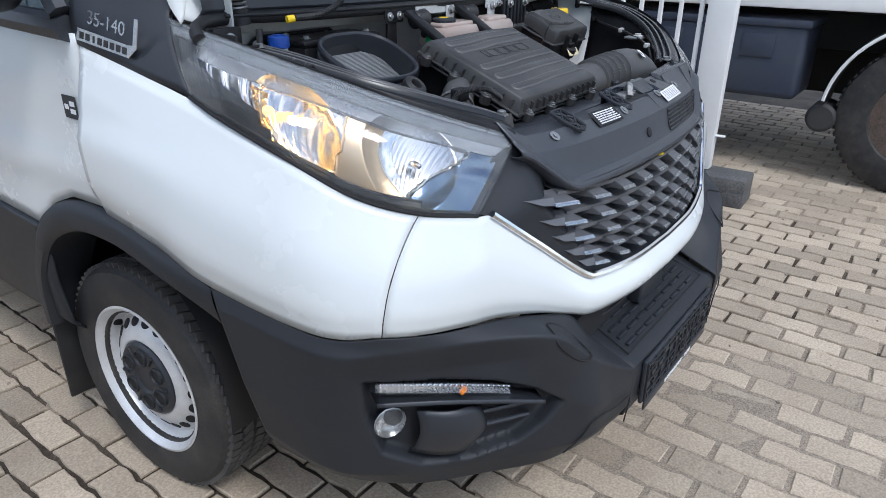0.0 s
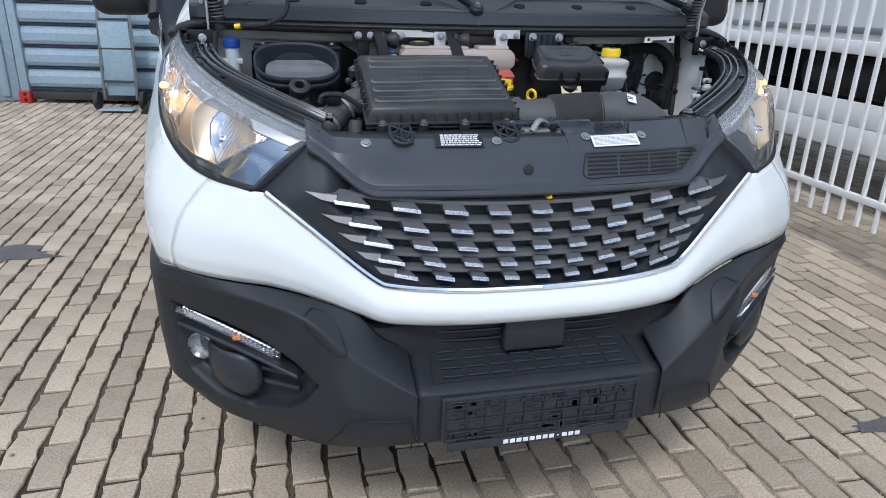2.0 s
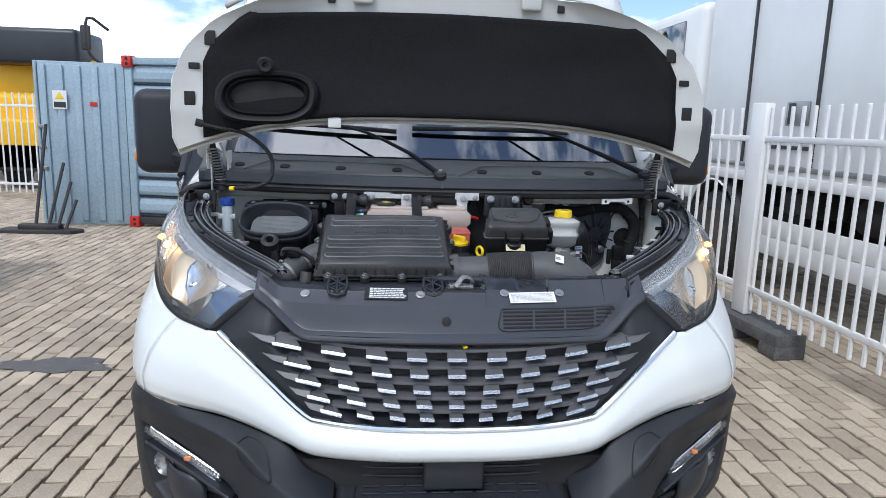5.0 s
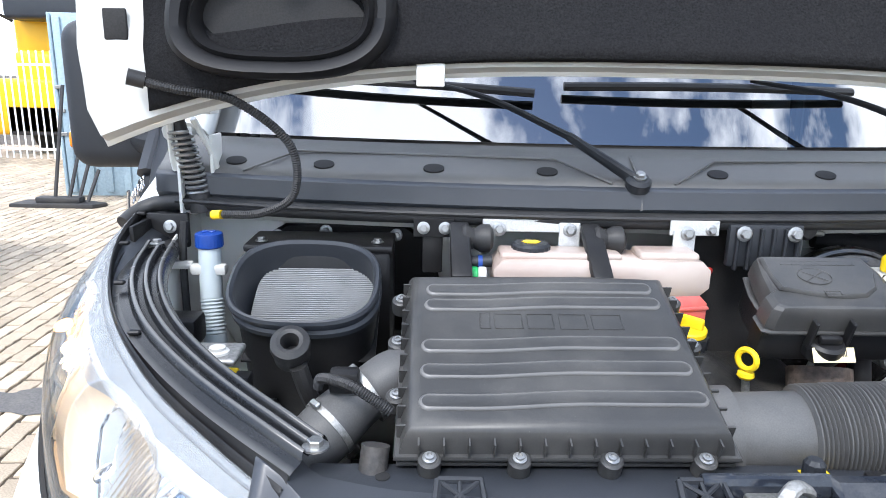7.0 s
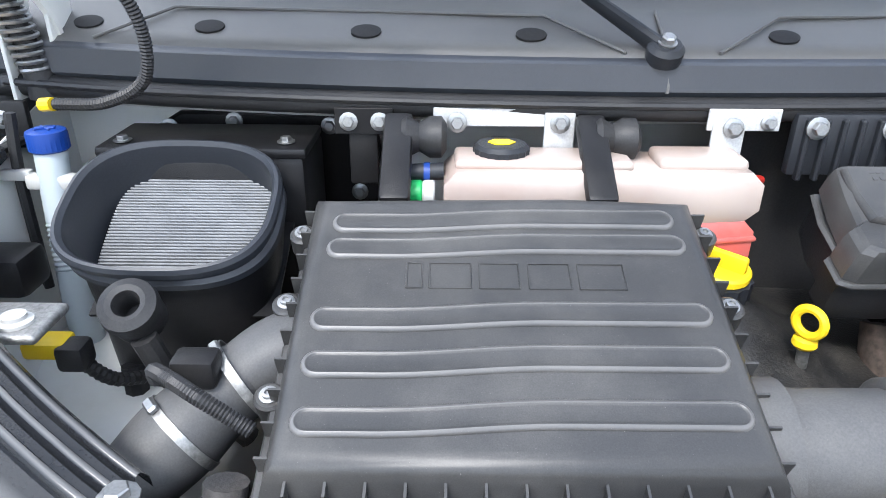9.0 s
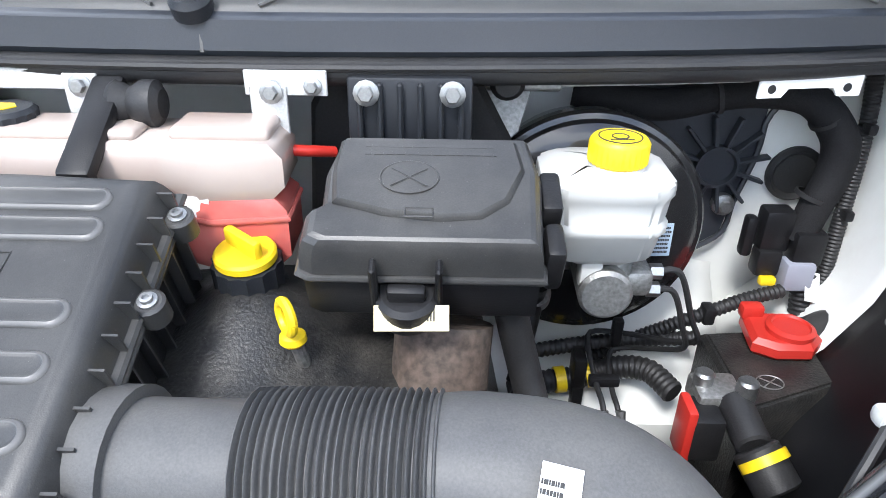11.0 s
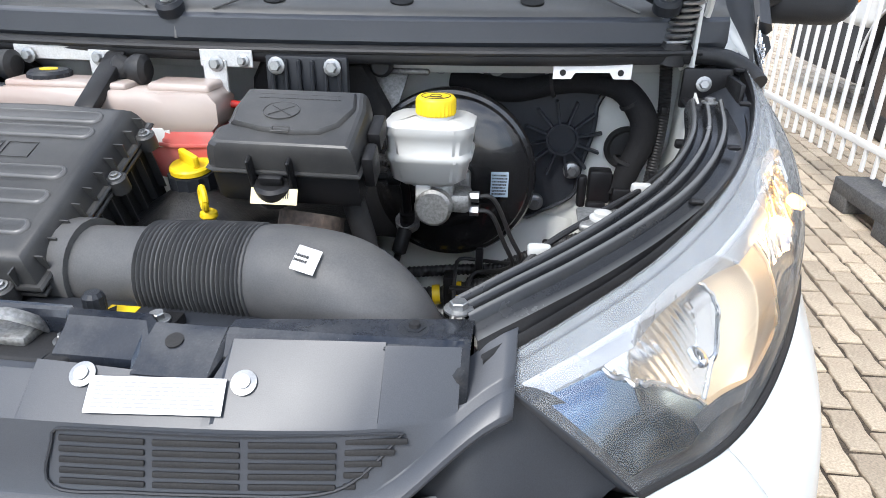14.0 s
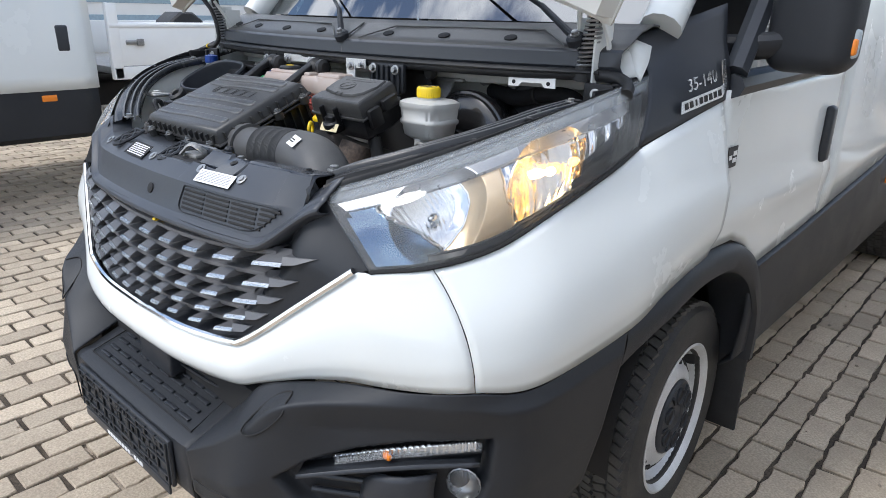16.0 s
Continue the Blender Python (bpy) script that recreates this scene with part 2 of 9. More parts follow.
M_LABEL = material("white_label_paper", (0.72, 0.72, 0.71), 0.5, wear=0.15, wear_scale=30)
M_CREAM = material("cream_label_paper", (0.66, 0.56, 0.34), 0.55, wear=0.15, wear_scale=30)
M_INK = material("black_ink", (0.03, 0.03, 0.03), 0.6)
M_WHITEINK = material("white_ink", (0.75, 0.75, 0.75), 0.5)
M_ALU = material("cast_aluminium", (0.32, 0.32, 0.31), 0.5, metal=0.85, grain=0.25, grain_scale=200, wear=0.5, wear_scale=20, wear_colour=(0.20, 0.19, 0.18), bump=0.25, bump_scale=200)
M_ENGINE = material("dusty_engine_plastic", (0.035, 0.034, 0.034), 0.55, wear=0.85, wear_scale=10, wear_colour=(0.10, 0.085, 0.07), grain=0.3, grain_scale=150, bump=0.2, bump_scale=250)
M_RUST = material("dusty_brown_pipe", (0.09, 0.065, 0.05), 0.7, grain=0.4, grain_scale=120, wear=0.7, wear_scale=16, wear_colour=(0.05, 0.045, 0.04), bump=0.3, bump_scale=120)
M_HOSE = material("dusty_hose_plastic", (0.062, 0.062, 0.063), 0.50, spec=0.5, grain=0.12, grain_scale=500, wear=0.6, wear_scale=9, wear_colour=(0.105, 0.102, 0.096), bump=0.06, bump_scale=700, specks=0.15)
M_BAT = material("dusty_battery_case", (0.014, 0.014, 0.014), 0.36, grain=0.5, grain_scale=300, wear=0.7, wear_scale=30, wear_colour=(0.050, 0.046, 0.040), bump=0.3, bump_scale=300, specks=0.9)
M_BRKT = material("pale_zinc_plate", (0.60, 0.61, 0.61), 0.38, metal=0.45, grain=0.1, wear=0.4, wear_scale=30, wear_colour=(0.46, 0.45, 0.43))
M_STRIP = material("grey_lamp_trim", (0.42, 0.43, 0.44), 0.26, metal=0.7, wear=0.3, wear_scale=20)
M_FILTER = material("pleated_filter_paper", (0.22, 0.225, 0.23), 0.8, wear=0.3, wear_scale=30)
# the lens haze also whitens it as reflected sky would
M_LENS = glass("clear_lens", (1, 1, 1), 0.93, 0.02, haze=0.07)
M_LENSF = material("frosted_flange", (0.72, 0.76, 0.79), 0.22, wear=0.6, wear_scale=30, wear_colour=(0.5, 0.53, 0.56))
M_LENSF.node_tree.nodes["Principled BSDF"].inputs["Alpha"].default_value = 0.18
# dark tip; the blue of the sky it reflects is part of this colour
M_SMOKE = material("smoked_sky_mirror", (0.13, 0.19, 0.27), 0.10, metal=1.0)
# champagne, turned golden to hold reflections of bulb and ground
M_CHAMP = material("warm_lit_champagne", (0.82, 0.64, 0.42), 0.28, metal=0.7, grain=0.1, grain_scale=900, bump=0.1, bump_scale=1600)
M_BOWL = material("bright_fluted_bowl", (0.74, 0.74, 0.73), 0.2, metal=1.0)
M_GLASS = glass("tinted_windscreen", (0.25, 0.32, 0.34), 0.5, 0.0, 3.6)
M_AMBER = material("amber_plastic", (0.75, 0.22, 0.02), 0.25, spec=0.6)
M_BULB = glow("lit_bulb", (1.0, 0.66, 0.28), 20.0)
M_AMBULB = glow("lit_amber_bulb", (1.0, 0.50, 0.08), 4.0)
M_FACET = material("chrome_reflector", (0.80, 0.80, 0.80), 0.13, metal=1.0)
# chrome with the amber bulb's reflected light put into its tint
M_AMBMIR = material("amber_lit_reflector", (0.78, 0.55, 0.26), 0.16, metal=1.0)
M_RIBEND = material("grey_lamp_plastic", (0.12, 0.125, 0.13), 0.3, wear=0.3, wear_scale=20)
M_FENCE = material("white_powder_coat", (0.78, 0.78, 0.77), 0.4, wear=0.3, wear_scale=3, wear_colour=(0.6, 0.58, 0.54))
M_FOOT = material("grey_recycled_plastic", (0.085, 0.085, 0.088), 0.75, grain=0.3, grain_scale=80, wear=0.6, wear_scale=8, wear_colour=(0.16, 0.15, 0.135), bump=0.15, bump_scale=60)
M_CONT = material("blue_grey_container_paint", (0.27, 0.36, 0.42), 0.5, wear=0.45, wear_scale=2.5, wear_colour=(0.35, 0.42, 0.46), grain=0.1, grain_scale=30)
M_TRUCKY = material("yellow_truck_paint", (0.82, 0.46, 0.01), 0.4, wear=0.3, wear_scale=2, wear_colour=(0.6, 0.34, 0.02))
M_TRUCKW = material("white_trailer_panel", (0.76, 0.76, 0.74), 0.4, wear=0.35, wear_scale=1.6, wear_colour=(0.62, 0.61, 0.57))
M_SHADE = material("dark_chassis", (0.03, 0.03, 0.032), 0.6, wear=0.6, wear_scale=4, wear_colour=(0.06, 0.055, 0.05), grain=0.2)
M_BLUED = material("navy_paint_and_groove_dark", (0.03, 0.04, 0.065), 0.5, wear=0.4, wear_scale=3, wear_colour=(0.07, 0.075, 0.085))
M_BRICK = material("grey_clinker_paver", (0.405, 0.331, 0.246), 0.85, grain=0.22, grain_scale=120, wear=0.8, wear_scale=2.4, wear_colour=(0.51, 0.43, 0.325), bump=0.7, bump_scale=110, vary=0.2)
M_BRICKS = material("grey_clinker_pavers", (0.405, 0.331, 0.246), 0.85, grain=0.22, grain_scale=120, wear=0.8, wear_scale=2.4, wear_colour=(0.51, 0.43, 0.325), bump=0.7, bump_scale=110, vary=0.2, island=True)
M_JOINT = material("dark_sandy_joint", (0.045, 0.034, 0.024), 0.95, grain=0.5, grain_scale=140, wear=0.85, wear_scale=1.6, wear_colour=(0.15, 0.118, 0.086), bump=0.6, bump_scale=110)
M_STAIN = material("dark_damp_stain", (0.10, 0.094, 0.09), 0.6, wear=0.5, wear_scale=8, wear_colour=(0.17, 0.155, 0.14), grain=0.3, grain_scale=120)
M_SAND = material("loose_sand", (0.30, 0.248, 0.19), 0.95, grain=0.4, grain_scale=160, wear=0.5, wear_scale=5, wear_colour=(0.22, 0.18, 0.14), bump=0.5, bump_scale=160)


# ---- mesh helpers ----
def rbox(bm, c, s, bev=0.004, seg=2, m=None):
    """A box with rounded edges: centre, size, rounding, and a pose applied after."""
    r = bmesh.ops.create_cube(bm, size=1.0)
    vs = r["verts"]
    for v in vs:
        v.co = Vector((v.co.x * s[0], v.co.y * s[1], v.co.z * s[2]))
    b = min(bev, 0.45 * min(s))
    if b > 0:
        es = list({e for v in vs for e in v.link_edges})
        r = bmesh.ops.bevel(bm, geom=es, offset=b, segments=seg, affect="EDGES", profile=0.5)
        vs = list({v for f in r["faces"] for v in f.verts} | {v for v in vs if v.is_valid})
    for v in vs:
        v.co += Vector(c)
        if m is not None:
            v.co = m @ v.co
    return vs


def ring(bm, pts):
    return [bm.verts.new(p) for p in pts]


def bridge(bm, a, b, close=True):
    n = len(a)
    for i in range(n if close else n - 1):
        j = (i + 1) % n
        try:
            bm.faces.new((a[i], a[j], b[j], b[i]))
        except ValueError:
            pass


def lathe(bm, prof, m=None, n=24, cap=(True, True)):
    """A turned shape: (radius, height) pairs about z, placed by m."""
    m = m or Matrix.Identity(4)
    rings = []
    for r, z in prof:
        rings.append(ring(bm, [m @ Vector((r * math.cos(a), r * math.sin(a), z)) for a in (2 * math.pi * i / n for i in range(n))]))
    for a, b in zip(rings, rings[1:]):
        bridge(bm, a, b)
    if cap[0]:
        bm.faces.new(list(reversed(rings[0])))
    if cap[1]:
        bm.faces.new(rings[-1])


def cyl(bm, p0, p1, r, r1=None, n=16, bev=0.0):
    p0, p1 = Vector(p0), Vector(p1)
    d = p1 - p0
    m = Matrix.Translation(p0) @ d.to_track_quat("Z", "Y").to_matrix().to_4x4()
    h, r1 = d.length, r if r1 is None else r1
    b = min(bev, 0.4 * h, 0.4 * min(r, r1))
    prof = [(r, 0), (r1, h)] if b <= 0 else [(r - b, 0), (r, b), (r1, h - b), (r1 - b, h)]
    lathe(bm, prof, m, n)


def curve(pts, n=24):
    """A smooth line through the points, in n even steps."""
    p = np.array(pts, float)
    if len(p) == 2:
        return [Vector(p[0] + (p[1] - p[0]) * i / n) for i in range(n + 1)]
    q = np.vstack([2 * p[0] - p[1], p, 2 * p[-1] - p[-2]])
    fine = []
    for i in range(len(p) - 1):
        a, b, c, d = q[i:i + 4]
        for u in np.linspace(0, 1, 16, endpoint=False):
            fine.append(0.5 * (2 * b + (c - a) * u + (2 * a - 5 * b + 4 * c - d) * u * u + (3 * b - a - 3 * c + d) * u ** 3))
    fine.append(p[-1])
    fine = np.array(fine)
    s = np.r_[0, np.cumsum(np.linalg.norm(np.diff(fine, axis=0), axis=1))]
    t = np.linspace(0, s[-1], n + 1)
    return [Vector([np.interp(v, s, fine[:, k]) for k in range(3)]) for v in t]


def tube(bm, pts, r, n=10, steps=24, smooth=True, ribs=0, rib=0.0, flat=1.0):
    """A round bar along a line; ribs: rings along it, raised by rib."""
    line = curve(pts, max(steps, ribs * 4)) if smooth else [Vector(p) for p in pts]
    up, prev = None, None
    for i, p in enumerate(line):
        d = (line[min(i + 1, len(line) - 1)] - line[max(i - 1, 0)]).normalized()
        if up is None:
            up = d.orthogonal().normalized()
        up = (up - d * up.dot(d)).normalized()
        side = d.cross(up)
        rr = r(i / (len(line) - 1)) if callable(r) else r
        if ribs:
            rr += rib * (0.5 - 0.5 * math.cos(2 * math.pi * ribs * i / (len(line) - 1)))
        now = ring(bm, [p + rr * (math.cos(a) * side + flat * math.sin(a) * up) for a in (2 * math.pi * k / n for k in range(n))])
        if prev:
            bridge(bm, prev, now)
        else:
            bm.faces.new(list(reversed(now)))
        prev = now
    bm.faces.new(prev)


def prism(bm, poly, h, m=None, bev=0.0):
    """A plate: an outline in x and y, h thick in z, placed by m."""
    m = m or Matrix.Identity(4)
    c = Vector((sum(p[0] for p in poly) / len(poly), sum(p[1] for p in poly) / len(poly)))

    def at(z, k):
        out = []
        for p in poly:
            d = Vector(p) - c
            q = c + d * (1 - k / max(d.length, 1e-6))
            out.append(m @ Vector((q.x, q.y, z)))
        return ring(bm, out)
    b = min(bev, 0.45 * h)
    rows = [at(0, b), at(b, 0), at(h - b, 0), at(h, b)] if b > 0 else [at(0, 0), at(h, 0)]
    for a, d in zip(rows, rows[1:]):
        bridge(bm, a, d)
    bm.faces.new(list(reversed(rows[0])))
    bm.faces.new(rows[-1])


def loft(bm, rows):
    """A sheet through rows of points."""
    vs = [ring(bm, r) for r in rows]
    for a, b in zip(vs, vs[1:]):
        bridge(bm, a, b, close=False)


def fluted(bm, prof, m, n, low):
    """A turned shape whose radius drops to a share of low at every second corner of the rows marked 1."""
    rings = []
    for r, z, k in prof:
        rings.append(ring(bm, [m @ Vector((r * (low if k and i % 2 else 1) * math.cos(t), r * (low if k and i % 2 else 1) * math.sin(t), z)) for i, t in ((i, math.pi * i / n) for i in range(2 * n))]))
    for p, q in zip(rings, rings[1:]):
        bridge(bm, p, q)
    bm.faces.new(list(reversed(rings[0])))
    bm.faces.new(rings[-1])


def hexbolt(bm, p, axis=(0, 0, 1), r=0.007, h=0.006):
    m = Matrix.Translation(p) @ Vector(axis).to_track_quat("Z", "Y").to_matrix().to_4x4()
    fluted(bm, [(r * 1.6, 0, 0), (r * 1.6, h * 0.22, 0), (r * 1.35, h * 0.28, 0), (r, h * 0.30, 1), (r, h * 0.9, 1), (r * 0.86, h, 1)], m, 6, 0.866)


def part(name, bm, mat, parent=None, label="", sharp=32, thick=0.0, both=False):
    """Links a bmesh as one mesh, under a thing or a part of it."""
    me = bpy.data.meshes.new(name)
    bmesh.ops.recalc_face_normals(bm, faces=bm.faces)
    bm.to_mesh(me)
    bm.free()
    me.materials.append(mat)
    me.shade_smooth()
    me.set_sharp_from_angle(angle=radians(sharp))
    ob = new(name, me)
    if parent is not None:
        ob.parent = parent
    if label:
        ob["label"] = label
    if thick:
        s = ob.modifiers.new("thickness", "SOLIDIFY")
        s.thickness, s.offset = abs(thick), -1.0 if thick > 0 else 1.0
    return ob


def thing(name, label, category, group="", at=None, kind=""):
    e = tagged(new(name), label, category, group, kind)
    e.empty_display_size = 0.1
    if at is not None:
        e.matrix_world = at
    return e


def smooth01(a, b, v):
    u = min(1.0, max(0.0, (v - a) / (b - a)))
    return u * u * (3 - 2 * u)


def lin(xs, ys, v):
    return float(np.interp(v, xs, ys))


def bars(bm, w, h, rows, m, fill=0.8, thick=0.0004, seed=1, gap=0.45):
    """Rows of small printed bars that stand for lines of writing, on the plane z = 0 of m."""
    rnd = random.Random(seed)
    for r in range(rows):
        y, x = h * (0.5 - (r + 0.5) / rows), -w / 2
        hh = h / rows * (1 - gap)
        while x < w / 2 * (2 * fill - 1):
            l = min(rnd.uniform(0.03, 0.12) * w, w / 2 - x)
            rbox(bm, (x + l / 2, y, thick / 2), (l * 0.9, hh, thick), 0, m=m)
            x += l + 0.012 * w


def polygon_sdf(poly, x, y):
    """Signed distance to an outline: less than 0 inside."""
    d, inside, n = 1e9, False, len(poly)
    for i in range(n):
        (ax, ay), (bx, by) = poly[i], poly[(i + 1) % n]
        ex, ey, px, py = bx - ax, by - ay, x - ax, y - ay
        k = min(1.0, max(0.0, (px * ex + py * ey) / (ex * ex + ey * ey)))
        d = min(d, math.hypot(px - k * ex, py - k * ey))
        if (ay > y) != (by > y) and x < (bx - ax) * (y - ay) / (by - ay) + ax:
            inside = not inside
    return -d if inside else d


# ---- the van ----
van = thing("delivery_van", "white delivery van with black bumper and open bonnet, parked on pavers", "van")

WHITE_TOP = [(0, 0.085, 0.812), (0.2, 0.092, 0.815), (0.36, 0.118, 0.825), (0.42, 0.135, 0.845), (0.55, 0.19, 0.95), (0.66, 0.238, 1.04),
             (0.70, 0.25, 1.046), (0.797, 0.323, 1.066), (0.87, 0.42, 1.10), (0.919, 0.537, 1.16), (0.945, 0.78, 1.245), (0.967, 0.96, 1.292), (0.99, 1.13, 1.335)]
WHITE_LOW = [(0, 0.072, 0.728), (0.2, 0.08, 0.728), (0.38, 0.112, 0.732), (0.46, 0.14, 0.755), (0.56, 0.175, 0.79), (0.66, 0.21, 0.812),
             (0.74, 0.235, 0.82), (0.83, 0.275, 0.828), (0.9, 0.326, 0.836), (0.965, 0.455, 0.825), (1.0, 0.745, 0.857), (1.003, 0.92, 0.905), (1.005, 1.13, 0.938)]
RIDGE = [(0.33, 0.006, 0.583), (0.42, 0.036, 0.635), (0.5, 0.062, 0.695), (0.58, 0.094, 0.766), (0.68, 0.165, 0.785), (0.8, 0.245, 0.793),
         (0.9, 0.316, 0.798), (0.978, 0.43, 0.79), (1.012, 0.715, 0.815)]
WING_TOP = [(0.33, 0.15, 0.64), (0.40, 0.125, 0.69), (0.46, 0.136, 0.752), (0.56, 0.171, 0.787), (0.66, 0.206, 0.809), (0.8, 0.258, 0.822),
            (0.9, 0.322, 0.833), (0.965, 0.452, 0.822), (1.0, 0.745, 0.853)]
MID = [(0.33, 0.010, 0.53), (0.42, 0.022, 0.54), (0.5, 0.034, 0.56), (0.58, 0.098, 0.60), (0.68, 0.176, 0.61), (0.8, 0.268, 0.61),
       (0.9, 0.348, 0.61), (0.972, 0.44, 0.60), (1.004, 0.665, 0.64)]
LOW = [(0.33, 0.014, 0.47), (0.42, 0.026, 0.465), (0.5, 0.045, 0.46), (0.58, 0.10, 0.46), (0.68, 0.185, 0.455), (0.8, 0.278, 0.455),
       (0.9, 0.358, 0.465), (0.965, 0.45, 0.48), (0.985, 0.632, 0.505)]
BOTTOM = [(0.33, 0.035, 0.425), (0.42, 0.055, 0.415), (0.5, 0.085, 0.405), (0.58, 0.125, 0.40), (0.68, 0.21, 0.395), (0.8, 0.302, 0.40),
          (0.88, 0.385, 0.415), (0.935, 0.47, 0.435), (0.958, 0.622, 0.445)]


def mirror(pts, sx):
    return [(p[0] * sx, p[1], p[2]) for p in pts]


def white_skin(sx, s0, s1, n, rows=14):
    """Painted front between the black bumper and the grille, lamp and door; s runs from the middle to the door."""
    top, low = curve(WHITE_TOP, 160), curve(WHITE_LOW, 160)
    out = []
    for j in range(rows + 1):
        v = j / rows
        row = []
        for i in range(n + 1):
            a0, a1 = (f(v) if callable(f) else f for f in (s0, s1))
            s = a0 + (a1 - a0) * i / n
            k = s * 160
            a, b = int(min(159, k)), k - int(min(159, k))
            t, o = top[a].lerp(top[a + 1], b), low[a].lerp(low[a + 1], b)
            p = o.lerp(t, v)
            tan = (top[min(160, a + 2)] - top[max(0, a - 2)])
            out_dir = Vector((tan.y, -tan.x, 0)).normalized()
            h = (t - o).length
            swell = 0.055 * h * math.sin(math.pi * v) + 0.05 * h * smooth01(0.0, 0.22, v) * (1 - smooth01(0.45, 1.0, v))
            swell += 0.012 * math.sin(math.pi * v) * smooth01(0.36, 0.16, s)
            # swage from the door edge down towards the lamp
            swell += 0.011 * smooth01(0.72, 0.9, s) * (smooth01(0.62, 0.50, v - 0.55 * (1 - s)) - 0.6 * smooth01(0.8, 0.5, v))
            p = p + out_dir * swell
            row.append((p.x * sx, p.y, p.z))
        out.append(row)
    return out




def seam(v):
    """Where the joint between nose panel and wing runs, by height."""
    return SEAM_LOW + (SEAM_TOP - SEAM_LOW) * v ** 2.4


top_line, low_line = curve(WHITE_TOP, 160), curve(WHITE_LOW, 160)
SEAM_TOP = min(range(161), key=lambda k: abs(top_line[k].x - 0.797)) / 160
SEAM_LOW = min(range(161), key=lambda k: abs(low_line[k].x - 0.9)) / 160
bm = bmesh.new()
left = white_skin(-1, 0, lambda v: seam(v) - 0.0006, 60)
right = white_skin(1, 0, lambda v: seam(v) - 0.0006, 60)
loft(bm, [list(reversed(a)) + b[1:] for a, b in zip(left, right)])
part("nose_panel", bm, M_WHITE, van, "white painted nose panel under the grille", sharp=50, thick=0.006)
for sx in (-1, 1):
    bm = bmesh.new()
    loft(bm, white_skin(sx, lambda v: seam(v) + 0.0006, 1.0, 50))
    part("front_wing", bm, M_WHITE, van, "white front wing above the wheel arch", sharp=50, thick=0.006)

# chrome line under the grille
bm = bmesh.new()
for sx in (-1, 1):
    pts = [Vector((p.x * sx, p.y - 0.002, p.z + 0.006)) for p in curve(WHITE_TOP[:6], 40)]
    tube(bm, pts, 0.0085, 8, smooth=False)
part("chrome_trim", bm, M_CHROME, van, "chrome strip along the lower grille edge")


# black bumper wings, with a lamp pocket in each
POCKET = [(0.926, 0.722), (0.80, 0.704), (0.70, 0.676), (0.62, 0.638), (0.563, 0.592), (0.60, 0.53), (0.645, 0.49), (0.73, 0.466), (0.82, 0.474), (0.893, 0.525), (0.92, 0.62)]


def bumper_point(u, v):
    """A point of the bumper wing: u from the middle to the wheel, v from the top edge to the bottom."""
    ks = [0.0, 0.16, 0.29, 0.52, 0.84, 1.0]
    ps = [c[min(160, int(round(u * 160)))] for c in BUMPER_LINES]
    return Vector([float(np.interp(v, ks, [p[k] for p in ps])) for k in range(3)])


BUMPER_LINES = [curve(c, 160) for c in (WING_TOP, RIDGE, MID, LOW, BOTTOM)]
NECK = [a.lerp(b, 0.36) + Vector((0, 0.016 * smooth01(0.57, 0.68, a.x) * smooth01(1.0, 0.92, a.x), 0)) for a, b in zip(BUMPER_LINES[1], BUMPER_LINES[2])]
BUMPER_LINES.insert(2, NECK)


def bumper_wing(sx):
    n, rows = 160, 92
    grid = [[None] * (n + 1) for _ in range(rows + 1)]
    for j in range(rows + 1):
        for i in range(n + 1):
            grid[j][i] = bumper_point(i / n, j / rows)
    # soften the profile so that the edges read as rounded mouldings
    for _ in range(3):
        g = [[p.copy() for p in r] for r in grid]
        for j in range(1, rows):
            for i in range(n + 1):
                g[j][i] = grid[j][i] * 0.5 + (grid[j - 1][i] + grid[j + 1][i]) * 0.25
        grid = g
    flat = [[p.copy() for p in r] for r in grid]
    for j in range(rows + 1):
        for i in range(n + 1):
            p = flat[j][i]
            d = polygon_sdf(POCKET, p.x, p.z)
            k = smooth01(-0.003, 0.012, -d)
            if k > 0:
                q = flat[j][min(n, i + 6)] - flat[j][max(0, i - 6)]
                nrm = Vector((q.y, -q.x, 0)).normalized()
                grid[j][i] = p - nrm * 0.038 * k
    return [[(p.x * sx, p.y, p.z) for p in r] for r in grid]


